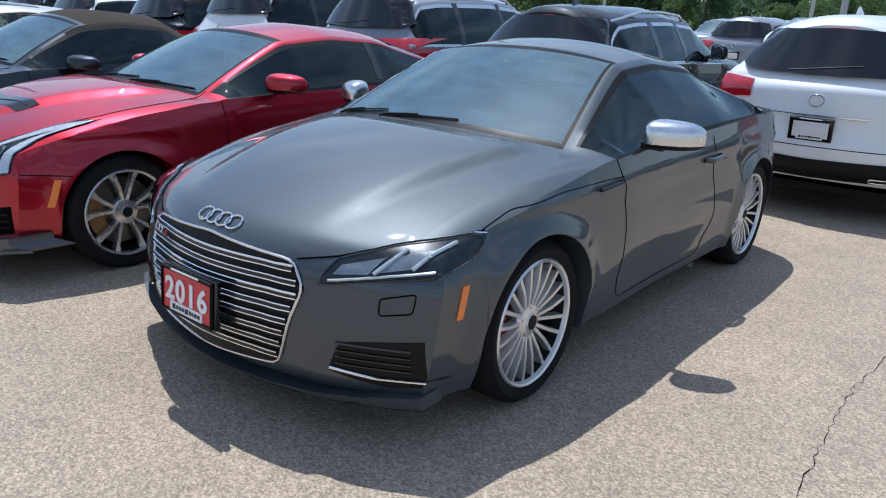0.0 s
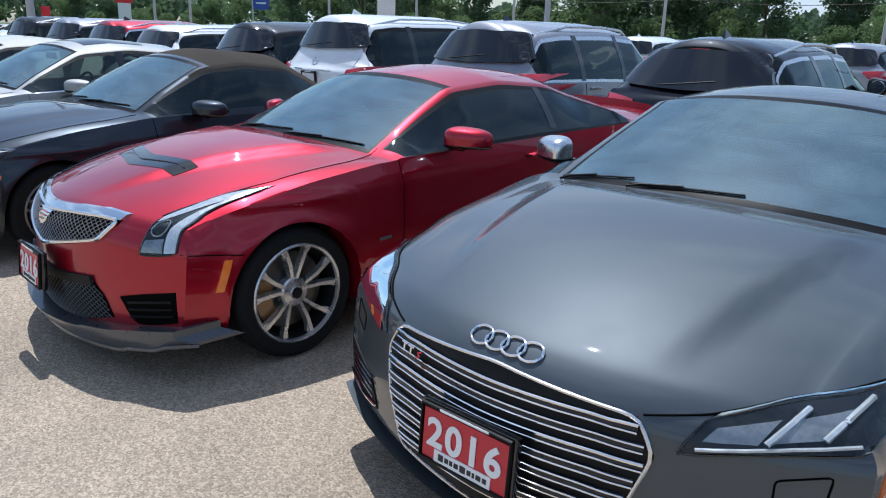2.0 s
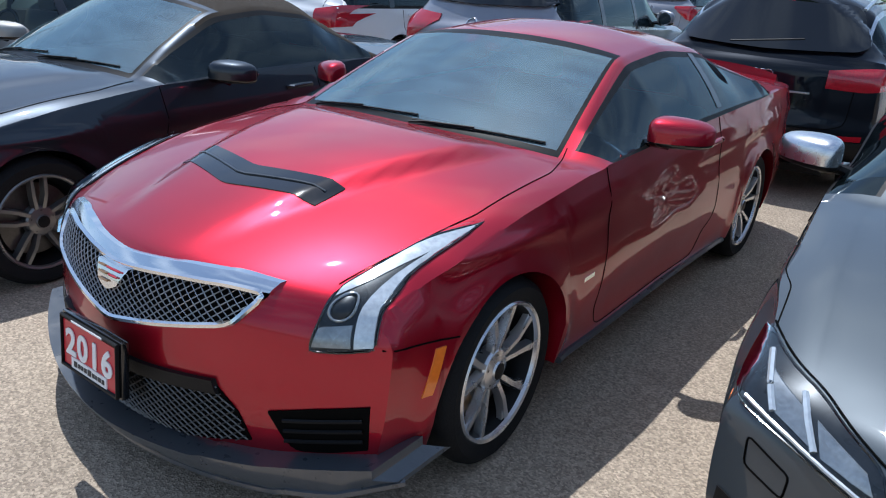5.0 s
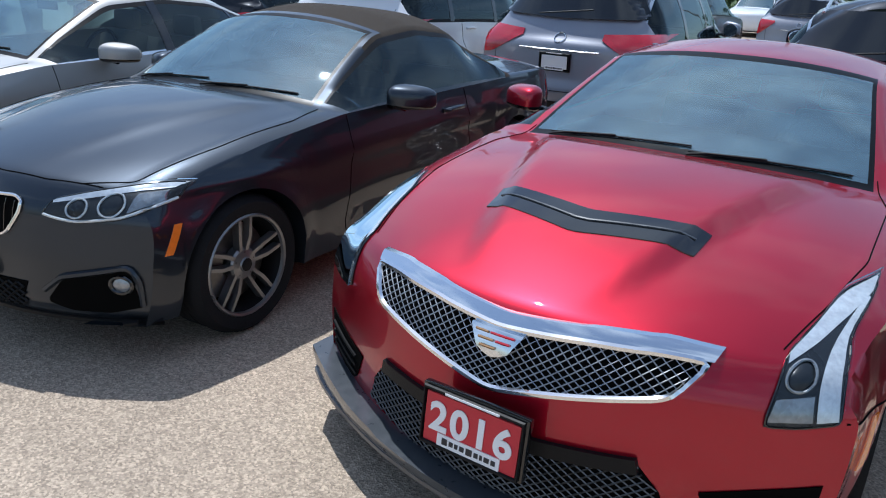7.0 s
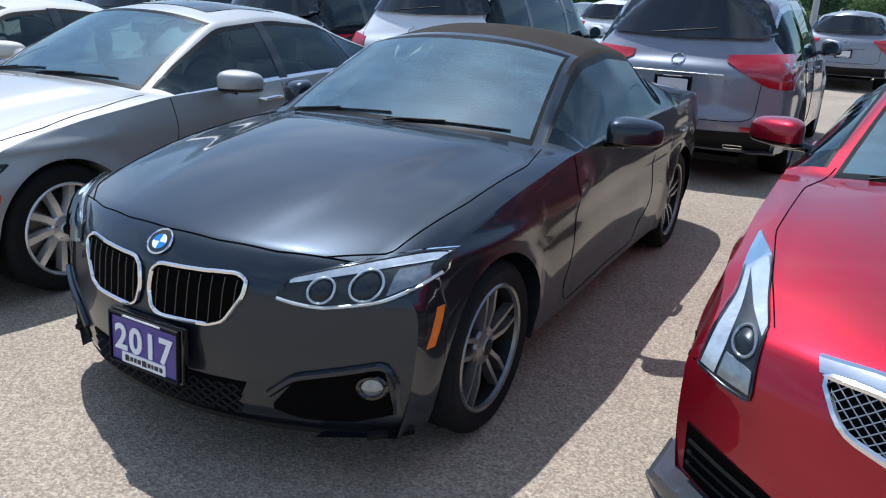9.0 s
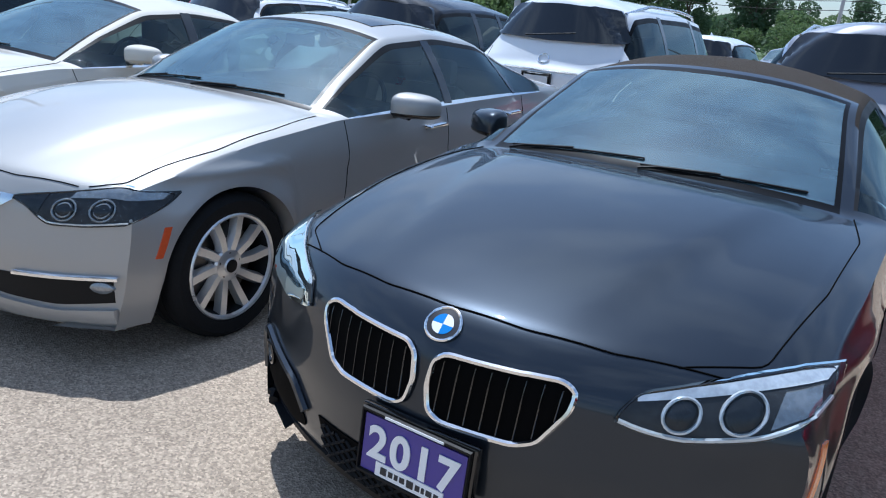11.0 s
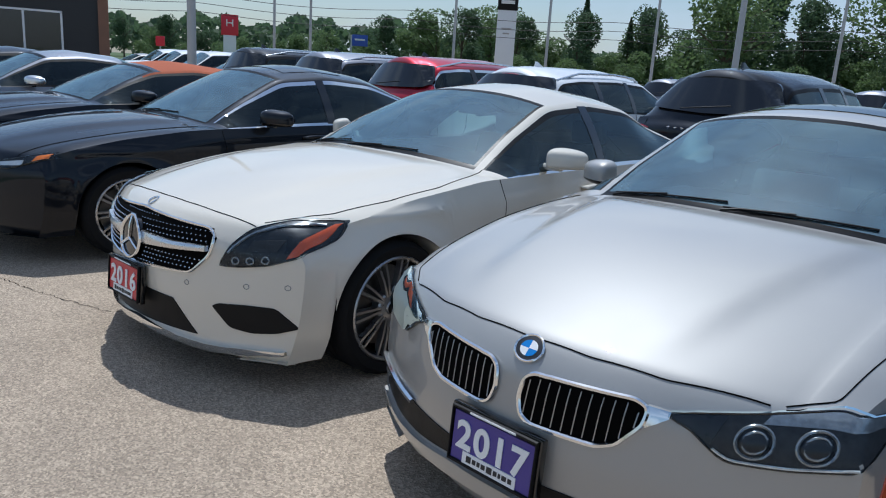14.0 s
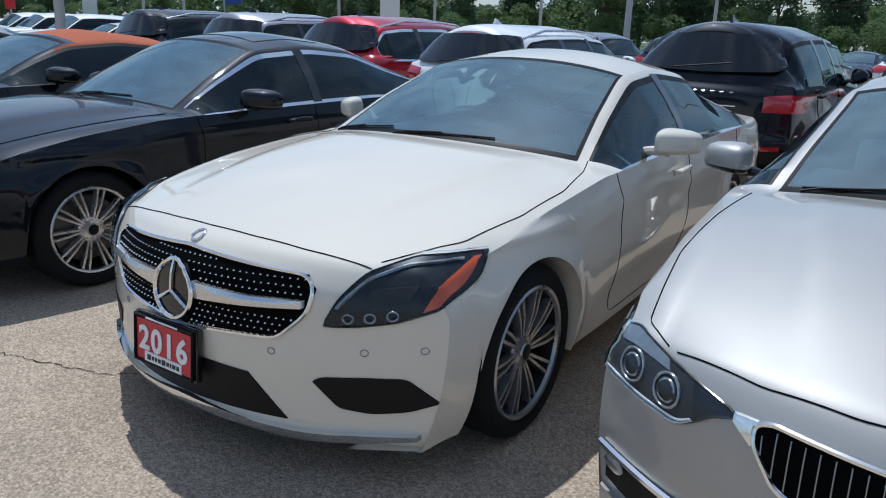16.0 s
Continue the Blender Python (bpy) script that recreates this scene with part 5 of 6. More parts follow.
    panel_lines(sh, e, c, [[(1.50, 0.92), (1.52, 0.75), (1.47, 0.40), (1.50, 0.26), (2.60, 0.26), (2.78, 0.45), (2.76, 0.75), (2.72, 0.94)]])
    for s in (1, -1):
        side_mirror(sh, e, s, 1.90, 0.975, M_BLACK, M_GLOSSBLACK, (0.23, 0.12, 0.15), 0.14)
        door_handle(sh, e, s, 2.56, 0.83, M_BLACK)
        f = (lambda p: p) if s > 0 else mirrored
        patch(sh, "tail_light", 'R', f([(0.50, 0.86), (0.80, 0.88)]), f([(0.50, 0.74), (0.82, 0.74)]), M_REDLENS, e, n=8)
    dealer_plate(sh, e, 0.03, 0.435, "2017", M_PLATEBLUE, gap=0.03)
    wiper(sh, e, 0.56, 0.0)
    wiper(sh, e, 0.0, -0.58)
    box("dash_card", (0.60, 1.78, 1.035), (0.10, 0.004, 0.04), M_INK, e, "paper card behind the windscreen", rot=Euler((radians(60), 0, 0)).to_matrix().to_4x4())


def silver_sedan():
    c = dict(L=4.633, W=1.811, H=1.43, wb=2.81, fo=0.80, wheel_r=0.328, arch=0.360, lip=0.16, sill=0.23, cowl=1.36, cowl_z=0.985, header=2.10, rhead=3.35, deck=3.95, hood=0.13,
             prof=[(0.06, 0.16, 0), (0.01, 0.22, 0), (-0.01, 0.48, 0.0), (0.02, 0.67, 0.0), (0.09, 0.755, 0.045), (1.36, 0.985, 0.012), (2.10, 1.37, 0.004), (2.55, 1.43, 0.004), (3.35, 1.37, 0.012),
                   (3.95, 1.09, 0.0), (4.45, 1.06, 0), (4.60, 0.98, 0), (4.63, 0.6, 0), (4.58, 0.30, 0), (4.5, 0.25, 0)],
             belt=[(0.3, 0.68), (0.6, 0.78), (0.95, 0.855), (1.5, 0.925), (2.3, 0.945), (3.3, 0.985), (4.0, 1.0), (4.63, 0.96)],
             rail=[(1.53, 0.97), (1.75, 1.06), (2.25, 1.30), (2.7, 1.345), (3.15, 1.31), (3.75, 1.10), (3.85, 1.03)],
             rail_x=[(0, 0.80), (1.4, 0.82), (2.2, 0.66), (2.7, 0.64), (3.4, 0.68), (4.6, 0.78)], dlo=(1.48, 3.84), nose_round=0.32, nose_w=0.90,
             flare=0.018, dome=(0.022, 0.36, 0.58, 0.016), hood_line=[(0.66, 0.27), (0.749, 0.364), (0.807, 0.763), (0.80, 1.10), (0.765, 1.42)], crease=[(1.2, 0.76), (4.2, 0.84)], crown=0.045, bow=0.20)
    e, sh = car_base("car", c, M_SILVER, "silver metallic sedan with chrome kidney grille, parked on asphalt", at_nose(-8.317, 1.61, 2.7), group="front row of parked cars", wheel=W_TURB, trim_mat=M_CHROME, seat_mat=M_CREAM, side_glass=M_CLEARGLASS)
    for s in (1, -1):
        kidney(sh, e, s * 0.042, s * 0.392, 0.530, 0.668, 0, M_GUNMETAL, 11)
        f = (lambda p: p) if s > 0 else mirrored
        patch(sh, "grille_bridge", 'F', f([(0.386, 0.668), (0.442, 0.664)]), f([(0.392, 0.615), (0.442, 0.648)]), M_CHROME, e, off=0.010, n=8, m=3)
    disc_badge(sh, e, 'F', 0.025, 0.716, 0.046)
    headlamp(sh, e, [(0.438, 0.664), (0.52, 0.679), (0.61, 0.694), (0.764, 0.722), (0.843, 0.702)], [(0.438, 0.652), (0.492, 0.637), (0.53, 0.605), (0.576, 0.573), (0.70, 0.578), (0.838, 0.597), (0.848, 0.64), (0.846, 0.694)], M_LENSHOUSE,
             [("patch", ([(0.64, 0.696), (0.764, 0.719), (0.838, 0.700)], [(0.63, 0.674), (0.764, 0.686), (0.838, 0.676)]), M_LENSGREY), ("ring", (0.625, 0.632, 0.038), M_LENSGREY), ("ring", (0.625, 0.632, 0.024), M_LENSGREY), ("ring", (0.745, 0.640, 0.038), M_LENSGREY), ("ring", (0.745, 0.640, 0.024), M_LENSGREY),
              ("patch", ([(0.445, 0.660), (0.56, 0.682)], [(0.445, 0.655), (0.54, 0.612)]), M_LENSDARK), ("strip", ([(0.545, 0.602), (0.58, 0.580), (0.70, 0.584), (0.832, 0.603)], 0.004), M_LENSCLEAR)])
    patch(sh, "lower_intake", 'F', [(-0.79, 0.379), (-0.46, 0.366), (0, 0.36), (0.46, 0.366), (0.79, 0.379)], [(-0.79, 0.285), (-0.60, 0.256), (-0.42, 0.268), (-0.2, 0.302), (0, 0.306), (0.2, 0.302), (0.42, 0.268), (0.60, 0.256), (0.79, 0.285)], M_TRIM, e, n=50, m=5)
    for s in (1, -1):
        f = (lambda p: p) if s > 0 else mirrored
        rod(sh, "intake_blade", 'F', f([(0.45, 0.372), (0.60, 0.376), (0.81, 0.386)]), 0.011, M_CHROME, e, off=0.012, n=20)
        q = [(s * 0.755 + 0.038 * math.cos(a), 0.345 + 0.024 * math.sin(a)) for a in [math.pi - math.pi * k / 8 for k in range(9)]]
        patch(sh, "fog_light", 'F', q, [(x, 0.69 - z) for x, z in q], M_LENSGREY, e, off=0.010, n=9, m=4, crown=0.008)
    patch(sh, "front_lip", 'F', [(-0.79, 0.258), (-0.60, 0.240), (-0.42, 0.255), (-0.2, 0.288), (0, 0.292), (0.2, 0.288), (0.42, 0.255), (0.60, 0.240), (0.79, 0.258)], [(-0.79, 0.205), (-0.46, 0.193), (-0.3, 0.228), (0, 0.245), (0.3, 0.228), (0.46, 0.193), (0.79, 0.205)], M_SILVER, e, off=0.020, n=50, m=4, skirt=0.05)
    bonnet_edge(sh, e, 0.083)
    marker(sh, e, (0.462, 0.570), (0.418, 0.450), 0.014, M_REDAMBER)
    panel_lines(sh, e, c, [[(1.52, 0.92), (1.54, 0.75), (1.48, 0.40), (1.52, 0.27), (2.45, 0.27), (2.52, 0.6), (2.50, 0.94)], [(2.50, 0.27), (3.15, 0.27), (3.32, 0.55), (3.52, 0.85), (3.50, 0.98)]])
    patch(sh, "pillar_strip", 'L', [(2.52, 1.305), (2.60, 1.305)], [(2.49, 0.965), (2.57, 0.965)], M_GLOSSBLACK, e, off=0.003, n=6, m=8)
    patch(sh, "pillar_strip", 'L', [(3.30, 1.245), (3.34, 1.23)], [(3.38, 1.0), (3.42, 1.0)], M_GLOSSBLACK, e, off=0.003, n=6, m=8)
    for s in (1, -1):
        side_mirror(sh, e, s, 1.94, 0.985, M_SILVER, M_GLOSSBLACK, (0.23, 0.12, 0.15), 0.15)
        door_handle(sh, e, s, 2.36, 0.84, M_CHROME)
        door_handle(sh, e, s, 3.34, 0.87, M_CHROME)
        f = (lambda p: p) if s > 0 else mirrored
        patch(sh, "tail_light", 'R', f([(0.48, 0.90), (0.82, 0.90)]), f([(0.48, 0.76), (0.84, 0.76)]), M_REDLENS, e, n=8)
    dealer_plate(sh, e, 0.0, 0.425, "2017", M_PLATEBLUE, gap=0.03)
    wiper(sh, e, 0.50, -0.05)
    wiper(sh, e, -0.05, -0.60)
    patch(sh, "sunroof", 'T', [(-0.40, 2.30), (0.40, 2.30)], [(-0.42, 2.95), (0.42, 2.95)], M_GLOSSBLACK, e, off=0.004, n=16, m=6)


def white_sedan():
    c = dict(L=4.94, W=1.881, H=1.418, wb=2.874, fo=0.85, wheel_r=0.338, arch=0.372, lip=0.15, sill=0.22, cowl=1.48, cowl_z=0.985, header=2.32, rhead=3.35, deck=4.25, hood=0.13,
             prof=[(0.06, 0.15, 0), (0.01, 0.20, 0), (-0.01, 0.48, 0.0), (0.01, 0.70, 0.0), (0.09, 0.79, 0.035), (1.48, 0.985, 0.014), (2.32, 1.365, 0.004), (2.75, 1.415, 0.004), (3.35, 1.36, 0.014),
                   (4.25, 1.05, 0.0), (4.75, 0.98, 0), (4.90, 0.90, 0), (4.94, 0.6, 0), (4.88, 0.30, 0), (4.8, 0.25, 0)],
             belt=[(0.3, 0.69), (0.6, 0.78), (0.95, 0.855), (1.5, 0.92), (2.3, 0.93), (3.3, 0.945), (4.0, 0.95), (4.94, 0.88)],
             rail=[(1.62, 0.965), (1.9, 1.07), (2.45, 1.29), (2.85, 1.325), (3.25, 1.285), (3.85, 1.05), (4.0, 0.97)],
             rail_x=[(0, 0.80), (1.5, 0.82), (2.4, 0.66), (2.9, 0.63), (3.6, 0.68), (4.9, 0.78)], dlo=(1.56, 3.99), nose_round=0.35, nose_w=0.90,
             flare=0.024, dome=(0.020, 0.42, 0.62, 0.016), hood_line=[(0.64, 0.29), (0.784, 0.542), (0.838, 0.85), (0.845, 1.174), (0.80, 1.45), (0.745, 1.62)], crease=[(1.2, 0.80), (4.2, 0.72)], crown=0.045, bow=0.20)
    e, sh = car_base("car", c, M_WHITE, "pearl white four-door coupe with studded grille, parked on asphalt", at_nose(-10.515, 1.40, 4), group="front row of parked cars", wheel=W_MULTI, trim_mat=M_CHROME, side_glass=M_CLEARGLASS)
    up = [(-0.506, 0.69), (-0.468, 0.728), (0.0, 0.757), (0.468, 0.728), (0.506, 0.69)]
    lo = [(-0.506, 0.68), (-0.49, 0.615), (-0.40, 0.525), (0.0, 0.504), (0.40, 0.525), (0.49, 0.615), (0.506, 0.68)]
    # Near-black sheet: shade behind the studs, put into the colour.
    patch(sh, "grille_backing", 'F', up, lo, M_GAPSHADE, e, n=40, rounds=0)
    rod(sh, "grille_frame", 'F', up + lo[::-1][1:-1], 0.007, M_CHROME, e, n=90, closed=True, off=0.006)
    ub, lb = up, lo
    g = []
    for j in range(11):
        for k in range(-20, 21):
            x, z = (k + 0.5 * (j % 2)) * 0.024, 0.525 + 0.021 * j
            if lerp_list(lb, x) + 0.012 < z < lerp_list(ub, x) - 0.012 and abs(x) < 0.47 and math.hypot(x, z - 0.62) > 0.10 and abs(z - 0.632) > 0.030:
                p = sh.drop('F', x, z, 0.006)
                r = 0.0042
                g.append(([p + Vector((r, 0, 0)), p + Vector((0, 0, r)), p + Vector((-r, 0, 0)), p + Vector((0, 0, -r)), p + Vector((0, -0.006, 0))], [(0, 1, 4), (1, 2, 4), (2, 3, 4), (3, 0, 4)]))
    tagged(obj("grille_studs", *merge(g), M_CHROME, e, "rows of small chrome studs", smooth=0), kind="stuff")
    for s in (1, -1):
        f = (lambda p: p) if s > 0 else mirrored
        patch(sh, "grille_wing", 'F', f([(0.08, 0.660), (0.30, 0.652), (0.475, 0.655)]), f([(0.08, 0.605), (0.30, 0.618), (0.475, 0.632)]), M_ALU, e, off=0.022, n=16, m=4, skirt=0.02, crown=0.008)
    vs, fs = ring(sh, 'F', 0, 0.615, 0.092, 0.008, 0.03, 32)
    obj("star_ring", vs, fs, M_CHROME, e)
    rods(sh, "star", 'F', [[(0, 0.615), (0.088 * math.cos(a), 0.615 + 0.088 * math.sin(a))] for a in (math.pi / 2, math.pi * 7 / 6, math.pi * 11 / 6)], 0.006, M_CHROME, e, off=0.034, n=4)
    q = [(0.088 * math.cos(a), 0.615 + 0.088 * math.sin(a)) for a in [math.pi - math.pi * k / 10 for k in range(11)]]
    patch(sh, "star_disc", 'F', q, [(x, 1.23 - z) for x, z in q], M_GLOSSBLACK, e, off=0.026, n=11, m=6, skirt=0.03)
    vs, fs = ring(sh, 'F', 0, 0.783, 0.022, 0.004, 0.004, 18, sz=0.6)
    obj("bonnet_badge", vs, fs, M_CHROME, e)
    headlamp(sh, e, [(0.540, 0.586), (0.578, 0.670), (0.627, 0.745), (0.714, 0.784), (0.847, 0.788)], [(0.540, 0.578), (0.63, 0.584), (0.738, 0.604), (0.855, 0.652), (0.868, 0.702), (0.856, 0.780)], M_LENSDARK,
             [("strip", ([(0.575, 0.640), (0.64, 0.728), (0.72, 0.764), (0.82, 0.772)], 0.007), M_LENSGREY), ("patch", ([(0.806, 0.640), (0.826, 0.70), (0.836, 0.774)], [(0.842, 0.655), (0.856, 0.70), (0.849, 0.775)]), M_REDAMBER),
              ("patch", ([(0.66, 0.700), (0.78, 0.715)], [(0.65, 0.655), (0.765, 0.665)]), M_LENSHOUSE), ("ring", (0.610, 0.610, 0.014), M_LENSGREY), ("ring", (0.670, 0.616, 0.014), M_LENSGREY), ("ring", (0.730, 0.626, 0.014), M_LENSGREY)])
    for s in (1, -1):
        f = (lambda p: p) if s > 0 else mirrored
        patch(sh, "air_intake", 'F', f([(0.51, 0.390), (0.53, 0.405), (0.66, 0.416), (0.777, 0.418), (0.86, 0.340)]), f([(0.51, 0.385), (0.585, 0.299), (0.68, 0.287), (0.78, 0.300), (0.86, 0.332)]), M_TRIM, e, n=26)
        for x, z in ((0.66, 0.50), (0.82, 0.515), (0.38, 0.475)):
            vs, fs = ring(sh, 'F', s * x, z, 0.011, 0.0018, 0.001, 14)
            obj("parking_sensor", vs, fs, M_LENSGREY, e)
    patch(sh, "lower_intake", 'F', [(-0.29, 0.385), (0, 0.402), (0.29, 0.385)], [(-0.42, 0.235), (0, 0.238), (0.42, 0.235)], M_TRIM, e, n=30)
    patch(sh, "front_lip", 'F', [(-0.80, 0.222), (-0.46, 0.208), (0, 0.240), (0.46, 0.208), (0.80, 0.222)], [(-0.80, 0.206), (-0.46, 0.172), (0, 0.208), (0.46, 0.172), (0.80, 0.206)], M_CHROME, e, off=0.024, n=50, m=4, skirt=0.06, label="chrome front lip")
    bonnet_edge(sh, e, 0.153, 0.6)
    panel_lines(sh, e, c, [[(1.60, 0.92), (1.64, 0.75), (1.60, 0.40), (1.62, 0.27), (2.58, 0.27), (2.68, 0.6), (2.66, 0.94)], [(2.62, 0.27), (3.25, 0.27), (3.42, 0.55), (3.66, 0.80), (3.70, 0.94)]])
    patch(sh, "pillar_strip", 'L', [(2.70, 1.30), (2.79, 1.30)], [(2.62, 0.955), (2.70, 0.955)], M_GLOSSBLACK, e, off=0.003, n=6, m=8)
    for s in (1, -1):
        side_mirror(sh, e, s, 2.05, 1.02, M_WHITE, M_WHITE, (0.19, 0.11, 0.135), 0.16)
        door_handle(sh, e, s, 2.50, 0.82, M_WHITE)
        door_handle(sh, e, s, 3.45, 0.83, M_WHITE)
    dealer_plate(sh, e, -0.04, 0.41, "2016", M_PLATERED, gap=0.03)
    wiper(sh, e, 0.30, -0.25)
    wiper(sh, e, -0.30, -0.70)


def sedan_form(L=4.97, W=1.85, H=1.435, fo=0.96, wb=2.87, **more):
    c = dict(L=L, W=W, H=H, wb=wb, fo=fo, wheel_r=0.335, arch=0.368, lip=0.19, sill=0.22, cowl=fo + 0.56, cowl_z=0.99, header=fo + 1.36, rhead=fo + 2.45, deck=fo + 3.2, hood=0.14,
             prof=[(0.10, 0.19, 0), (0.01, 0.26, 0), (0.0, 0.52, 0.0), (0.03, 0.70, 0.0), (0.12, 0.785, 0.04), (fo + 0.56, 0.985, 0.014), (fo + 1.36, H - 0.055, 0.004), (fo + 1.8, H, 0.004), (fo + 2.45, H - 0.06, 0.012),
                   (fo + 3.2, 1.09, 0.0), (L - 0.2, 1.04, 0), (L - 0.04, 0.95, 0), (L, 0.6, 0), (L - 0.06, 0.30, 0), (L - 0.14, 0.25, 0)],
             belt=[(0.3, 0.70), (0.6, 0.79), (0.95, 0.86), (1.5, 0.925), (2.3, 0.945), (3.3, 0.975), (4.0, 0.98), (L, 0.93)],
             rail=[(fo + 0.72, 0.97), (fo + 0.95, 1.06), (fo + 1.48, H - 0.125), (fo + 1.9, H - 0.085), (fo + 2.3, H - 0.12), (fo + 2.95, 1.09), (fo + 3.05, 1.0)],
             rail_x=[(0, 0.80), (fo + 0.6, 0.82), (fo + 1.4, 0.66), (fo + 1.9, 0.64), (fo + 2.6, 0.68), (L, 0.78)], dlo=(fo + 0.68, fo + 3.04), nose_round=0.42, nose_w=0.87,
             flare=0.018, dome=(0.018, 0.36, 0.6, 0.02), hood_w=(0.66, 0.74), crease=[(1.2, 0.78), (4.2, 0.84)], crown=0.045, bow=0.20)
    c.update(more)
    return c


def plain_front(sh, e, c, lamp=M_LENSCLEAR, grille=M_GAPSHADE, year="", mat=None):
    """A modest front: lamps, grille with bars, intake and plate."""
    # Flat grille sheet, its default near-black painted for a shaded opening.
    patch(sh, "grille_backing", 'F', [(-0.40, 0.66), (0.40, 0.66)], [(-0.52, 0.30), (0.52, 0.30)], grille, e, n=24)
    for k in range(6):
        z = 0.62 - 0.055 * k
        x = 0.41 + 0.03 * k * 0.5
        rod(sh, "grille_bar", 'F', [(-x, z), (x, z)], 0.007, M_TRIM, e, off=0.010, n=14)
    headlamp(sh, e, [(0.47, 0.67), (0.66, 0.72), (0.83, 0.775)], [(0.47, 0.645), (0.66, 0.655), (0.85, 0.735)], M_LENSDARK,
             [("patch", ([(0.52, 0.68), (0.72, 0.715)], [(0.52, 0.662), (0.72, 0.68)]), lamp), ("patch", ([(0.78, 0.745), (0.835, 0.762)], [(0.77, 0.71), (0.835, 0.735)]), M_AMBER)], n=14)
    if year:
        dealer_plate(sh, e, 0, 0.45, year, mat, gap=0.04)


def side_fittings(sh, e, c, paint, doors=2, handle=None):
    fo = c["fo"]
    lines = [[(fo + 0.72, 0.92), (fo + 0.75, 0.75), (fo + 0.70, 0.40), (fo + 0.75, 0.27), (fo + 1.68, 0.27), (fo + 1.74, 0.6), (fo + 1.72, 0.94)]]
    if doors > 1:
        lines.append([(fo + 1.72, 0.27), (fo + 2.36, 0.27), (fo + 2.52, 0.55), (fo + 2.72, 0.85), (fo + 2.70, 0.97)])
    panel_lines(sh, e, c, lines)
    for s in (1, -1):
        side_mirror(sh, e, s, fo + 1.14, c["belt"][3][1] + 0.09, paint, M_GLOSSBLACK, (0.23, 0.12, 0.15), 0.14)
        door_handle(sh, e, s, fo + 1.56, 0.85, handle or paint)
        if doors > 1:
            door_handle(sh, e, s, fo + 2.52, 0.87, handle or paint)


def dark_sedan():
    c = sedan_form(ring_trim=True)
    e, sh = car_base("car", c, M_NAVY, "glossy black large sedan with chrome window line, on asphalt", at_nose(-13.28, 1.10, 1.0), group="front row of parked cars", wheel=W_THIN, trim_mat=M_CHROME)
    plain_front(sh, e, c)
    side_fittings(sh, e, c, M_NAVY)
    wiper(sh, e, 0.30, -0.25)
    patch(sh, "pillar_strip", 'L', [(2.70, 1.32), (2.78, 1.32)], [(2.68, 0.97), (2.76, 0.97)], M_GLOSSBLACK, e, off=0.003, n=6, m=8)
    patch(sh, "sunroof", 'T', [(-0.42, 2.5), (0.42, 2.5)], [(-0.44, 3.1), (0.44, 3.1)], M_GLOSSBLACK, e, off=0.004, n=16, m=6)


def orange_top():
    c = sedan_form(4.72, 1.92, 1.39, 0.85, 2.72, fabric=M_ORANGE)
    c["deck"] = 3.6
    e, sh = car_base("car", c, M_NAVY, "black convertible with closed orange-brown fabric top, on asphalt", at_nose(-15.85, 1.15, 1.0), step=0.03, group="front row of parked cars", wheel=W_TAPER)
    plain_front(sh, e, c)
    side_fittings(sh, e, c, M_NAVY, 1)


def far_sedan(x, y, paint, word, turn=0, chrome_mirror=False):
    c = sedan_form(4.7, 1.85, 1.44, 0.88, 2.8, cols=8)
    e, sh = car_base("car", c, paint, word, at_nose(x, y, turn), step=0.06, group="parked cars of the lot", wheel=W_FAR)
    plain_front(sh, e, c)
    side_fittings(sh, e, c, M_ALU if chrome_mirror else paint)
    return e


# ---- utility vehicles that turn their tails to the walk ----
def suv_form(L, W, H, fo=0.90, wb=2.82, tail=0.28, **more):
    cw = fo + 0.48
    dk = L - tail * 0.2
    c = dict(L=L, W=W, H=H, wb=wb, fo=fo, wheel_r=0.37, arch=0.405, lip=0.26, sill=0.30, cowl=cw, cowl_z=1.12, header=cw + 0.72, rhead=L - 0.55, deck=L - 0.55, hood=0.16,
             prof=[(0.12, 0.26, 0), (0.02, 0.36, 0), (0.0, 0.62, 0.0), (0.03, 0.86, 0.0), (0.12, 0.95, 0.045), (cw, 1.12, 0.010), (cw + 0.72, H - 0.07, 0.004), (cw + 1.3, H, 0.004), (L - 0.75, H - 0.015, 0.0), (L - 0.42, H - 0.06, 0.0),
                   (L - 0.13, 1.12, 0.0), (L - 0.05, 1.05, 0), (L - 0.03, 0.72, 0), (L, 0.60, 0), (L - 0.02, 0.42, 0), (L - 0.14, 0.32, 0)],
             belt=[(0.3, 0.86), (0.6, 0.93), (0.95, 0.98), (1.5, 1.03), (2.3, 1.05), (3.3, 1.08), (L, 1.10)],
             rail=[(cw + 0.12, 1.10), (cw + 0.35, 1.20), (cw + 0.9, H - 0.17), (cw + 1.5, H - 0.13), (L - 1.0, H - 0.15), (L - 0.62, H - 0.20), (L - 0.50, 1.16), (L - 0.42, 1.12)],
             rail_x=[(0, 0.80), (cw, 0.82), (cw + 0.8, 0.70), (L - 1.2, 0.70), (L - 0.4, 0.70), (L, 0.76)], dlo=(cw + 0.2, L - 0.5), nose_round=0.34, nose_w=0.88, tail_round=0.22, tail_w=0.92,
             flare=0.02, hood_w=(0.66, 0.74), crown=0.035, bow=0.16, soft=8, tuck=0.04, tumble=0.045)
    c.update(more)
    return c


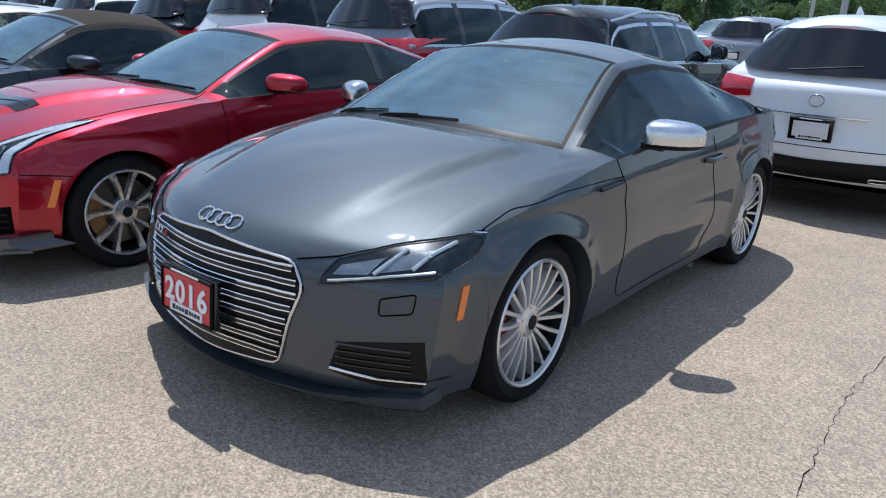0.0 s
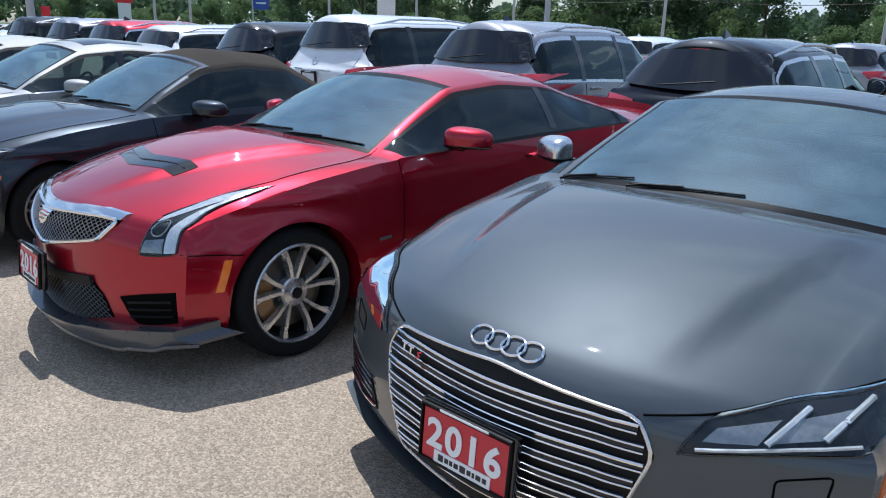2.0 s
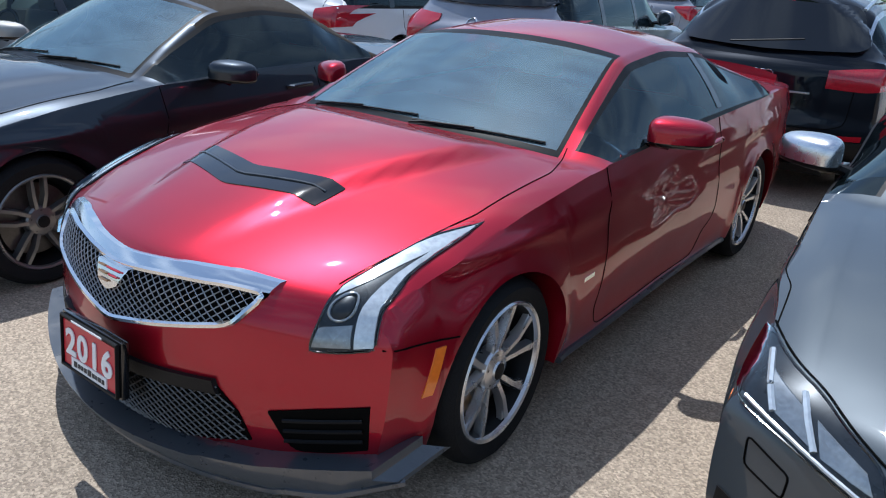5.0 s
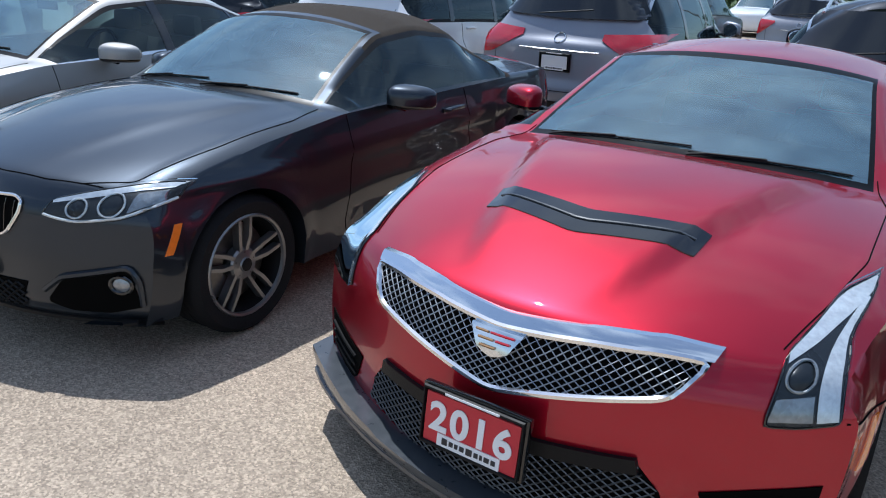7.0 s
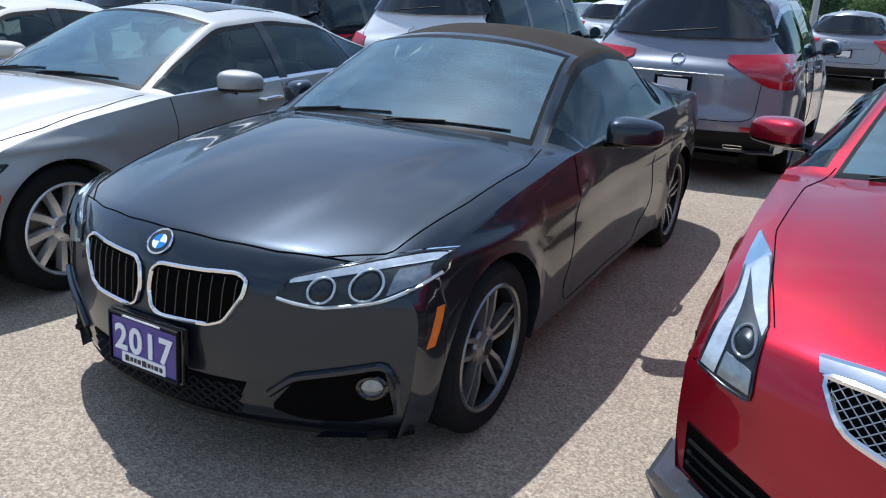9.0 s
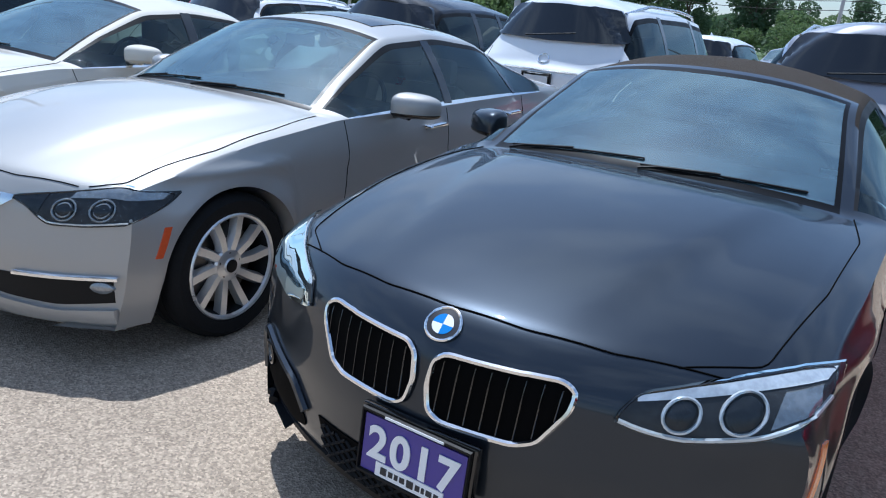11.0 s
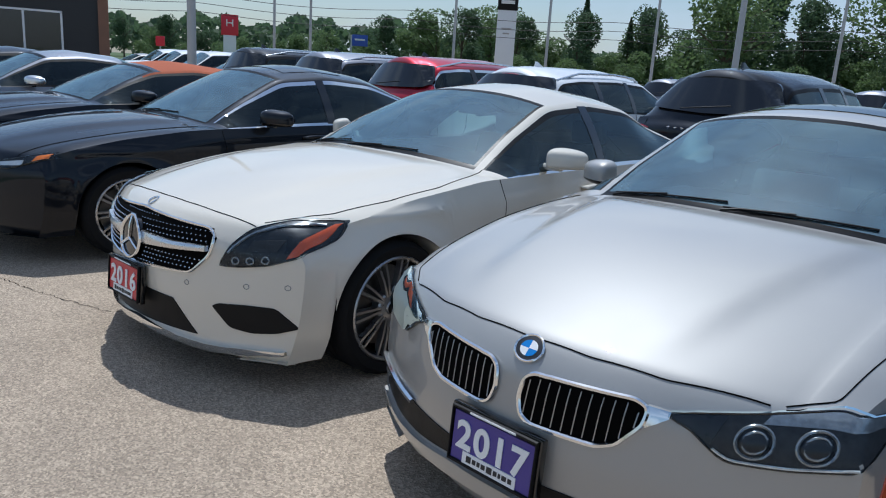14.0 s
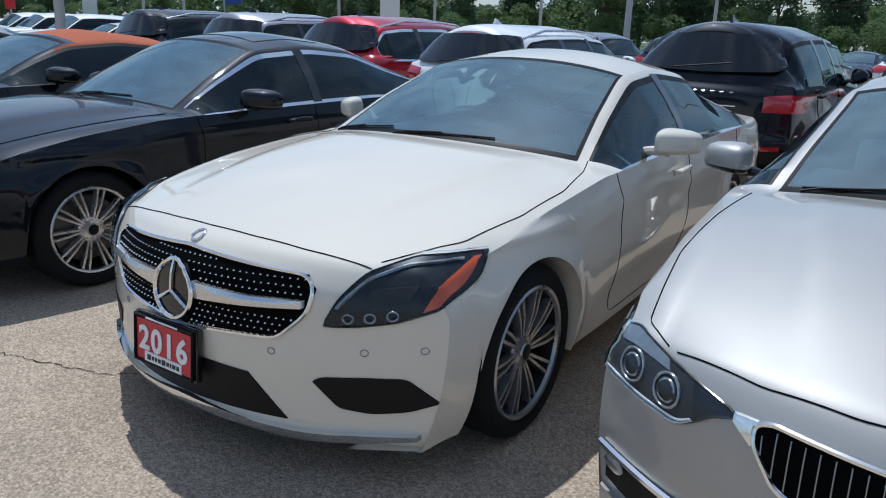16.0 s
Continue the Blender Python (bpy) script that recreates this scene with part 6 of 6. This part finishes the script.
def suv(x, y, paint, word, dims, lamp, turn=0, glass_z=(1.08, 1.50), lower=0.0, ant=True, rails=True, plate=True, trim=None, badge="bar", wiper_z=1.10, step=0.03, lamp_w=(0.55, 0.86)):
    L, W, H = dims
    c = suv_form(L, W, H, cols=18 if step < 0.05 else 8, ring_trim=trim is not None)
    e, sh = car_base("suv", c, paint, word, at_tail(x, y, L, turn), step=step, group="parked cars of the lot", wheel=W_SUV if step < 0.05 else W_FARSUV, trim_mat=trim)
    e["category"] = "suv"
    hw = W / 2
    z0, z1 = H - 0.60, H - 0.10
    patch(sh, "tailgate_glass", 'R', [(-hw * 0.62, z1 - 0.12), (-hw * 0.57, z1 - 0.07), (0, z1 - 0.045), (hw * 0.57, z1 - 0.07), (hw * 0.62, z1 - 0.12)], [(-hw * 0.74, z0 + 0.15), (-hw * 0.70, z0 + 0.105), (0, z0 + 0.085), (hw * 0.70, z0 + 0.105), (hw * 0.74, z0 + 0.15)], M_GLOSSBLACK, e, off=0.034, n=40, m=16, skirt=0.04, label="dark tinted tailgate glass")
    patch(sh, "roof_spoiler", 'T', [(-hw * 0.62, L - 0.54), (0, L - 0.54), (hw * 0.62, L - 0.54)], [(-hw * 0.60, L - 0.41), (0, L - 0.385), (hw * 0.60, L - 0.41)], paint, e, off=0.012, n=24, m=4, skirt=0.03)
    rod(sh, "brake_light", 'T', [(-0.17, L - 0.372), (0.17, L - 0.372)], 0.011, M_REDLENS, e, off=0.004, n=12)
    for s in (1, -1):
        f = (lambda p: p) if s > 0 else mirrored
        a, b = lamp_w
        u, l = lamp
        patch(sh, "tail_light", 'R', f([(a * hw, z0 + u[0]), (b * hw, z0 + u[1]), (0.955 * hw, z0 + u[2])]), f([(a * hw, z0 + l[0]), (b * hw, z0 + l[1]), (0.955 * hw, z0 + l[2])]), M_REDLENS, e, off=0.012, n=16, m=5, crown=0.01)
        if step > 0.07:
            continue
        patch(sh, "rear_reflector", 'R', f([(0.62 * hw, 0.56), (0.86 * hw, 0.57)]), f([(0.62 * hw, 0.52), (0.86 * hw, 0.53)]), M_REDLENS, e, off=0.008, n=8, m=2)
        rod(sh, "exhaust_tip", 'R', f([(0.50 * hw, 0.375), (0.66 * hw, 0.375), (0.66 * hw, 0.405), (0.50 * hw, 0.405)]), 0.007, M_CHROME, e, off=0.02, n=24, closed=True)
        side_mirror(sh, e, s, c["fo"] + 1.08, 1.18, paint, M_GLOSSBLACK, (0.23, 0.12, 0.20), 0.14)
        door_handle(sh, e, s, c["fo"] + 1.56, 0.98, paint)
        door_handle(sh, e, s, c["fo"] + 2.50, 1.0, paint)
        if rails:
            pts = [sh.drop('T', s * hw * 0.62, c["header"] + 0.15, 0.0)] + [sh.drop('T', s * hw * 0.62, c["header"] + 0.3 + k * 0.25, 0.045) for k in range(int((L - c["header"] - 1.1) / 0.25))] + [sh.drop('T', s * hw * 0.62, L - 0.62, 0.0)]
            obj("roof_rail", *sweep(pts, 0.017, 8), trim or M_ALU, e, smooth=60)
    patch(sh, "bumper_guard", 'R', [(-0.90 * hw, 0.52), (0, 0.50), (0.90 * hw, 0.52)], [(-0.88 * hw, 0.36), (0, 0.34), (0.88 * hw, 0.36)], M_TRIM, e, off=0.008, n=30, m=4)
    rod(sh, "tailgate_gap", 'R', [(-0.74 * hw, z0 - 0.02), (-0.72 * hw, 0.64), (-0.6 * hw, 0.60), (0.6 * hw, 0.60), (0.72 * hw, 0.64), (0.74 * hw, z0 - 0.02)], 0.0035, M_GAPSHADE, e, off=0.0005, n=60)
    rod(sh, "tailgate_trim", 'R', [(-0.42 * hw, z0 - 0.20), (0.42 * hw, z0 - 0.20)], 0.008, trim or M_CHROME, e, off=0.008, n=16)
    if badge == "rings":
        obj("badge", *merge([ring(sh, 'R', q, z0 - 0.085, 0.033, 0.0045, 0.006) for q in (-0.075, -0.025, 0.025, 0.075)]), M_CHROME, e, "four interlocked chrome rings")
    elif badge == "letters":
        rods(sh, "letter_bars", 'R', [[(q * 0.085 - 0.02, z0 - 0.075), (q * 0.085 + 0.02, z0 - 0.075)] for q in range(-4, 5)] + [[(q * 0.085, z0 - 0.062), (q * 0.085, z0 - 0.09)] for q in range(-4, 5)], 0.0022, M_ALU, e, off=0.004, n=4)
    elif badge:
        obj("badge", *ring(sh, 'R', 0, z0 - 0.085, 0.045, 0.006, 0.006, sx=1.25), M_CHROME, e)
    if plate:
        dealer_plate(sh, e, 0, z0 - 0.31, "", None, way='R', gap=0.015)
    pts = [sh.drop('R', 0.28 - k * 0.09, z0 + 0.115 + 0.010 * k, 0.034) for k in range(7)]
    obj("rear_wiper", *sweep(pts, 0.007, 6), M_TRIM, e)
    if ant:
        at = sh.drop('T', 0, L - 0.95, 0)
        obj("roof_antenna", [at + Vector(p) for p in ((-0.02, -0.08, -0.01), (0.02, -0.08, -0.01), (0.02, 0.09, -0.01), (-0.02, 0.09, -0.01), (-0.006, 0.05, 0.065), (0.006, 0.05, 0.065), (0.006, 0.08, 0.065), (-0.006, 0.08, 0.065))],
            [(0, 1, 5, 4), (1, 2, 6, 5), (2, 3, 7, 6), (3, 0, 4, 7), (4, 5, 6, 7)], M_GLOSSBLACK if paint is not M_PUREWHITE else paint, e)
    for way in ('L', 'E') if step < 0.07 else ():
        rod(sh, "panel_gap", way, [(c["fo"] + 1.75, 0.42), (c["fo"] + 1.75, 1.05)], 0.004, M_GAPSHADE, e, off=0.0005, n=16)
        rod(sh, "panel_gap", way, [(c["fo"] + 2.52, 0.55), (c["fo"] + 2.72, 0.85), (c["fo"] + 2.72, 1.07)], 0.004, M_GAPSHADE, e, off=0.0005, n=16)
        patch(sh, "pillar_strip", way, [(c["fo"] + 1.74, H - 0.15), (c["fo"] + 1.83, H - 0.15)], [(c["fo"] + 1.72, 1.07), (c["fo"] + 1.81, 1.07)], M_GLOSSBLACK, e, off=0.003, n=6, m=8)
        patch(sh, "pillar_strip", way, [(L - 1.35, H - 0.17), (L - 1.25, H - 0.17)], [(L - 1.33, 1.10), (L - 1.23, 1.10)], M_GLOSSBLACK, e, off=0.003, n=6, m=8)
    return e


grey_coupe()
red_coupe()
black_convertible()
silver_sedan()
white_sedan()
dark_sedan()
orange_top()
WIDE = ((0.03, 0.05, 0.06), (-0.10, -0.12, -0.13))
TALL = ((-0.02, 0.0, 0.0), (-0.06, -0.30, -0.32))
suv(-0.12, 7.10, M_PUREWHITE, "white crossover with dark lower bumper, tail to the lane", (4.64, 1.87, 1.645), WIDE, badge="ring", lamp_w=(0.58, 0.8))
suv(-2.88, 7.05, M_NAVY, "black crossover with red tail lamps, tail to the lane", (4.66, 1.89, 1.66), ((-0.02, 0.01, 0.02), (-0.15, -0.16, -0.14)), badge="rings", trim=M_ALU, plate=False, lamp_w=(0.52, 0.8))
suv(-5.72, 7.20, M_STEELGREY, "steel grey family suv with angular red tail lamps", (4.94, 1.99, 1.79), ((-0.03, -0.01, 0.0), (-0.09, -0.28, -0.30)), trim=M_ALU, badge="ring", lamp_w=(0.42, 0.78))
suv(-8.62, 7.25, M_PUREWHITE, "white large suv with dark rear glass", (5.13, 1.98, 1.85), ((-0.18, -0.14, -0.12), (-0.36, -0.38, -0.36)), badge="ring", lamp_w=(0.66, 0.84))
suv(-10.98, 7.30, M_NAVY, "black suv with round tail lamps, tail to the lane", (4.60, 1.90, 1.72), ((-0.10, -0.08, -0.08), (-0.24, -0.24, -0.24)), badge="letters", rails=False, lamp_w=(0.66, 0.84))
suv(-13.85, 7.20, M_PUREWHITE, "white crossover with black rear glass", (4.70, 1.92, 1.63), WIDE, lamp_w=(0.6, 0.8), step=0.045)
suv(-16.3, 7.30, M_RED, "dark red suv with chrome window line", (4.80, 1.93, 1.70), WIDE, trim=M_CHROME, step=0.045, lamp_w=(0.6, 0.8))
suv(-18.9, 7.4, M_STEELGREY, "grey suv parked tail to the lane", (4.80, 1.93, 1.72), TALL, step=0.06)
suv(-21.6, 7.4, M_NAVY, "black suv parked in the second row", (4.80, 1.93, 1.74), TALL, step=0.06)

# ---- rows farther back ----
GREYBLUE = material("grey_blue_paint", (0.10, 0.14, 0.18), 0.42, 0.3, 1.0, 0.04, 1.5, fine=900)
far_sedan(-18.9, 0.9, M_STEELGREY, "grey sedan with bright mirrors in the front row", 0, True)
far_sedan(-21.6, 0.8, M_NAVY, "black sedan at the far end of the row")


def far_row(models, y, xs, turn, rnd):
    for k, x in enumerate(xs):
        m = models[rnd.randrange(len(models))]
        copy_thing(m, pose(x + rnd.uniform(-0.2, 0.2), y + rnd.uniform(-0.3, 0.3), 0, 0, 0, turn + rnd.uniform(-2, 2)))


rnd = random.Random(11)
m_a = suv(-36.0, 17.5, M_STEELGREY, "grey suv in a farther row of the lot", (4.7, 1.90, 1.70), TALL, step=0.09)
m_b = suv(-30.0, 17.5, M_PUREWHITE, "white suv in a farther row of the lot", (4.7, 1.90, 1.72), WIDE, step=0.09)
m_c = suv(-27.2, 17.5, M_NAVY, "black suv in a farther row of the lot", (4.7, 1.90, 1.70), TALL, step=0.09)
m_d = far_sedan(3.2, 19.0, GREYBLUE, "grey-blue sedan in a farther row of the lot")
m_e = far_sedan(-33.0, 17.5, M_SILVER, "silver sedan in a farther row of the lot")
m_f = far_sedan(6.0, 19.0, M_BLACK, "black sedan in a farther row of the lot")
far_row([m_a, m_b, m_c, m_a], 23.6, [-24.4 + 2.8 * k for k in range(8)], 180, rnd)
far_row([m_d, m_e, m_f, m_d], 19.0, [-1.9, 0.5, 8.8, 11.6], 0, rnd)
far_row([m_a, m_d, m_b, m_e, m_f, m_c], 33.0, [-52 + 2.9 * k for k in range(24)], 0, rnd)
far_row([m_b, m_e, m_c, m_a], 12.5, [-46 + 2.8 * k for k in range(6)], 0, rnd)


def pickup(x, y, turn):
    e = tagged(new("pickup_truck"), "dark pickup truck with red tail lamps", "truck", "parked cars of the lot")
    e.matrix_basis = pose(x, y, 0, 0, 0, turn)
    bm = bmesh.new()
    add_box(bm, 0, 2.8, 0.78, 1.95, 5.6, 0.72, bevel=0.08)
    part("body", bm, M_NAVY, e)
    bm = bmesh.new()
    add_box(bm, 0, 2.9, 1.48, 1.70, 2.0, 0.72, bevel=0.16)
    part("cab", bm, M_GLOSSBLACK, e)
    for s in (1, -1):
        box("tail_light", (s * 0.88, -0.005, 0.92), (0.14, 0.04, 0.36), M_REDLENS, e, bevel=0.01)
        for yy in (1.1, 4.6):
            w = new("wheel")
            w.parent = e
            w.matrix_basis = pose(s * 0.84, yy, 0.39, 0, 0, 0 if s > 0 else 180)
            for k, me in W_SUV[0].items():
                o = new(k, me)
                o.parent = w


pickup(0.2, 27.0, 0)
pickup(-45.5, 6.5, 90)


# ---- lamp posts, signs, building ----
def lamp_post(x, y, h=10.5, r=0.11):
    e = tagged(new("lamp_post"), "tall galvanised steel lamp post with twin heads", "lamp post", "lamp posts of the lot")
    e.matrix_basis = pose(x, y, 0, 0, 0, 35)
    obj("base", *lathe_up([(0.30, 0), (0.30, 0.75), (0.28, 0.78), (0, 0.78)], 20), M_ASH, e)
    obj("pole", *lathe_up([(r, 0.75), (r * 0.7, h), (0, h)], 14), M_POLE, e)
    for s in (1, -1):
        bm = bmesh.new()
        add_box(bm, s * 0.45, 0, h - 0.05, 0.9, 0.06, 0.06)
        add_box(bm, s * 1.0, 0, h - 0.06, 0.55, 0.30, 0.10, bevel=0.03)
        part("lamp_head", bm, M_POLE, e)


def lathe_up(profile, seg):
    vs, fs = lathe(profile, seg)
    return [Vector((v.y, v.z, v.x)) for v in vs], fs


for x, y, h, r in ((-34.3, 12.5, 10.5, 0.17), (-39.0, 50.9, 12, 0.12), (-45.5, 46.2, 12, 0.12), (-50.7, 41.2, 12, 0.12), (-57.5, 32.5, 12, 0.11), (-58.9, 30.2, 12, 0.11), (-24.95, 35.9, 11, 0.17),
                   (-26.1, 51.7, 12, 0.12), (-12.0, 52.0, 12, 0.12), (2.0, 50.0, 12, 0.12), (-7.5, 40.0, 11, 0.15)):
    lamp_post(x, y, h, r)


def sign(name, label, x, y, turn, parts_list):
    e = tagged(new(name), label, "sign")
    e.matrix_basis = pose(x, y, 0, 0, 0, turn)
    for n, c, s, m in parts_list:
        box(n, c, s, m, e, bevel=0.02)


sign("pylon_sign", "tall white pylon sign with a dark head panel", -54.7, 51.3, 45, [("panel", (0, 0, 3.6), (1.7, 0.4, 7.2), M_SIGNWHITE), ("head_panel", (0, 0, 8.0), (1.8, 0.45, 1.6), M_TRIM), ("letter_bar", (0, -0.21, 5.6), (0.9, 0.03, 0.16), M_ASH), ("letter_bar", (0, -0.21, 5.2), (0.6, 0.03, 0.12), M_ASH), ("letter_bar", (0, -0.235, 7.9), (1.2, 0.03, 0.3), M_SIGNWHITE)])
sign("dealer_sign", "red and white roadside sign on a post", -82.7, 38.7, 65, [("post", (0, 0, 2.0), (1.3, 0.3, 4.0), M_SIGNWHITE), ("panel", (0, 0, 4.9), (1.75, 0.4, 2.1), M_SIGNRED), ("mark", (-0.3, -0.21, 5.1), (0.12, 0.03, 0.7), M_SIGNWHITE), ("mark", (0.3, -0.21, 5.1), (0.12, 0.03, 0.7), M_SIGNWHITE), ("mark", (0, -0.21, 5.1), (0.5, 0.03, 0.12), M_SIGNWHITE)])
sign("roadside_sign", "small red sign board beside the road", -70.0, 26.0, 65, [("post", (0, 0, 1.1), (0.12, 0.12, 2.2), M_POLE), ("panel", (0, 0, 2.5), (0.7, 0.15, 0.8), M_SIGNRED)])
sign("direction_sign", "blue sign board on a grey post", -87.6, 59.3, 52, [("post", (-1.1, 0, 2.2), (0.18, 0.18, 6.4), M_POLE), ("panel", (0, 0, 4.75), (2.0, 0.2, 1.4), M_SIGNBLUE), ("letter_bar", (0, -0.115, 4.85), (1.3, 0.03, 0.22), M_SIGNWHITE)])

dealership = tagged(new("dealership_building"), "dark clad showroom building with glazed front", "building")
dealership.matrix_basis = pose(-50.4, 12.6, 0, 0, 0, 70)
box("wall", (-11, 4.5, 3.2), (26, 9, 6.4), M_DARKWALL, dealership)
box("corner_post", (2.15, -0.1, 3.2), (0.5, 0.3, 6.4), M_BRONZE, dealership)
box("roof", (-11, 4.5, 6.5), (26.6, 9.6, 0.25), M_TRIM, dealership)
for k in range(5):
    w = new("window")
    w.parent = dealership
    x = -1.6 - 4.2 * k
    box("pane", (x, -0.02, 1.9), (3.4, 0.06, 2.6), M_GLOSSBLACK, w)
    for dx in (-1.75, 0, 1.75):
        box("window_frame", (x + dx, -0.06, 1.9), (0.10, 0.12, 2.8), M_SIGNWHITE, w)
    box("window_frame", (x, -0.06, 3.25), (3.6, 0.12, 0.10), M_SIGNWHITE, w)

for k, (z, d) in enumerate(((5.2, 62), (4.6, 63), (4.0, 64))):
    pts = []
    for q in range(80):
        a = radians(-10 + 90 * q / 79)
        pts.append(Vector((-7 - d * math.sin(a), d * math.cos(a), z + 0.9 - 0.35 * math.sin(math.pi * ((q * 6 / 79) % 1)))))
    tagged(obj("power_line", *sweep(pts, 0.022, 4), M_TRIM), "thin dark overhead power line", "cable", "overhead power lines")


# ---- trees ----
def leaf_cloud(rng, n, sx, sy, sz, size, cone=False):
    """A crown of many small leaf clumps with gaps and an uneven outline."""
    vs, fs = [], []
    lobes = [(Vector((rng.uniform(-0.6, 0.6) * sx, rng.uniform(-0.6, 0.6) * sy, rng.uniform(-0.55, 0.75) * sz)), rng.uniform(0.3, 0.55)) for _ in range(11)]
    for k in range(n):
        if cone:
            h = rng.random() ** 0.8
            tier = 0.72 + 0.28 * (1 - ((h * 9) % 1))
            r = (1 - h) * sx * tier * math.sqrt(rng.uniform(0.25, 1))
            a = rng.uniform(0, 2 * math.pi)
            p = Vector((r * math.cos(a), r * math.sin(a), (h * 2 - 1) * sz - 0.12 * r))
        else:
            c, q = lobes[rng.randrange(len(lobes))]
            d = Vector((rng.gauss(0, 1), rng.gauss(0, 1), rng.gauss(0, 1))).normalized() * rng.uniform(0.6, 1.0) ** 0.5
            p = c + Vector((d.x * sx * q, d.y * sy * q, d.z * sz * q))
        s = size * rng.uniform(0.5, 1.3)
        u = Vector((rng.gauss(0, 1), rng.gauss(0, 1), rng.gauss(0, 0.6))).normalized()
        w = u.cross(Vector((rng.gauss(0, 1), rng.gauss(0, 1), rng.gauss(0, 1)))).normalized()
        o = len(vs)
        vs += [p - u * s * 0.5, p + w * s * 0.32, p + u * s * 0.5, p - w * s * 0.32]
        fs.append((o, o + 1, o + 2, o + 3))
    return vs, fs


def tree_model(seed, h, spread, mat, cone=False, n=4600):
    rng = random.Random(seed)
    e = tagged(new("tree"), "dark conical spruce tree" if cone else "leafy green roadside tree in summer", "tree", "trees behind the lot")
    obj("trunk", *lathe_up([(0.24, 0), (0.17, h * 0.4), (0.04, h * 0.9), (0, h * 0.9)], 9), M_BARK, e)
    if not cone:
        for k in range(6):
            a, z = rng.uniform(0, 6.28), h * rng.uniform(0.25, 0.55)
            obj("limb", *sweep([(0, 0, z), (math.cos(a) * spread * 0.35, math.sin(a) * spread * 0.35, z + h * 0.14), (math.cos(a) * spread * 0.7, math.sin(a) * spread * 0.7, z + h * 0.22)], 0.06, 5), M_BARK, e)
    vs, fs = leaf_cloud(rng, n, spread, spread, h * (0.47 if cone else 0.40), 0.34 if cone else 0.40, cone)
    cz = h * (0.53 if cone else 0.58)
    obj("crown", [v + Vector((0, 0, cz)) for v in vs], fs, mat, e, smooth=0)
    return e


tr = random.Random(3)


def polar(deg, d):
    a = radians(deg)
    return -7 - d * math.sin(a), d * math.cos(a)


models = [tree_model(21, 9.5, 4.2, M_LEAF), tree_model(22, 11.0, 4.6, M_LEAF), tree_model(23, 8.0, 4.4, M_LEAF), tree_model(24, 12.0, 3.6, M_LEAFDARK), tree_model(25, 10.0, 4.4, M_LEAFDARK)]
for m, a in zip(models, (48, 44, 40, 33, 29)):
    m.location = (*polar(a, 112), 0)
spruce = tree_model(31, 13.0, 3.0, M_LEAFDARK, True, 3600)
spruce.location = (*polar(37.2, 108), 0)
copy_thing(spruce, pose(*polar(34.0, 110), 0) @ Matrix.Scale(0.8, 4))
copy_thing(spruce, pose(*polar(27.5, 96), 0) @ Matrix.Scale(1.12, 4))
for k in range(78):
    a = -22 + 112 * k / 78 + tr.uniform(-0.8, 0.8)
    d = tr.uniform(100, 135) if a < 52 else tr.uniform(150, 190)
    big = 1.0 if a < 47 else 0.8
    if 14 < a < 28:
        d, big = tr.uniform(80, 100), 1.10
    elif 28 <= a < 46:
        big = 0.84
    m = models[tr.randrange(5)]
    copy_thing(m, pose(*polar(a, d), -0.5, 0, 0, tr.uniform(0, 360)) @ Matrix.Diagonal((*([big * tr.uniform(0.72, 1.12)] * 3), 1)))
    if k % 2:
        copy_thing(models[tr.randrange(3)], pose(*polar(a + 0.7, d - 8), -2.2, 0, 0, tr.uniform(0, 360)) @ Matrix.Scale(0.62, 4))

# wooded ridge on the horizon
rg = random.Random(8)
vs, fs = [], []
for k in range(26000):
    a = rg.uniform(-25, 100)
    d = rg.uniform(235, 300)
    top = 11 + 7.0 * math.exp(-((a - 52) / 9) ** 2) + 3.5 * math.exp(-((a - 66) / 8) ** 2) + 2.0 * math.sin(a * 0.9) + 1.2 * math.sin(a * 2.7 + 1)
    x, y = polar(a, d)
    p = Vector((x, y, top * rg.random() ** 0.5 * (0.75 + 0.25 * (d - 235) / 65)))
    s = rg.uniform(1.2, 3.2)
    u = Vector((rg.gauss(0, 1), rg.gauss(0, 1), rg.gauss(0, 0.7))).normalized()
    w = u.cross(Vector((rg.gauss(0, 1), rg.gauss(0, 1), rg.gauss(0, 1)))).normalized()
    o = len(vs)
    vs += [p - u * s * 0.5, p + w * s * 0.4, p + u * s * 0.5, p - w * s * 0.4]
    fs.append((o, o + 1, o + 2, o + 3))
tagged(obj("far_woods", vs, fs, M_LEAFDARK, smooth=0), "hazy dark green woods along the horizon", "woods", kind="stuff")
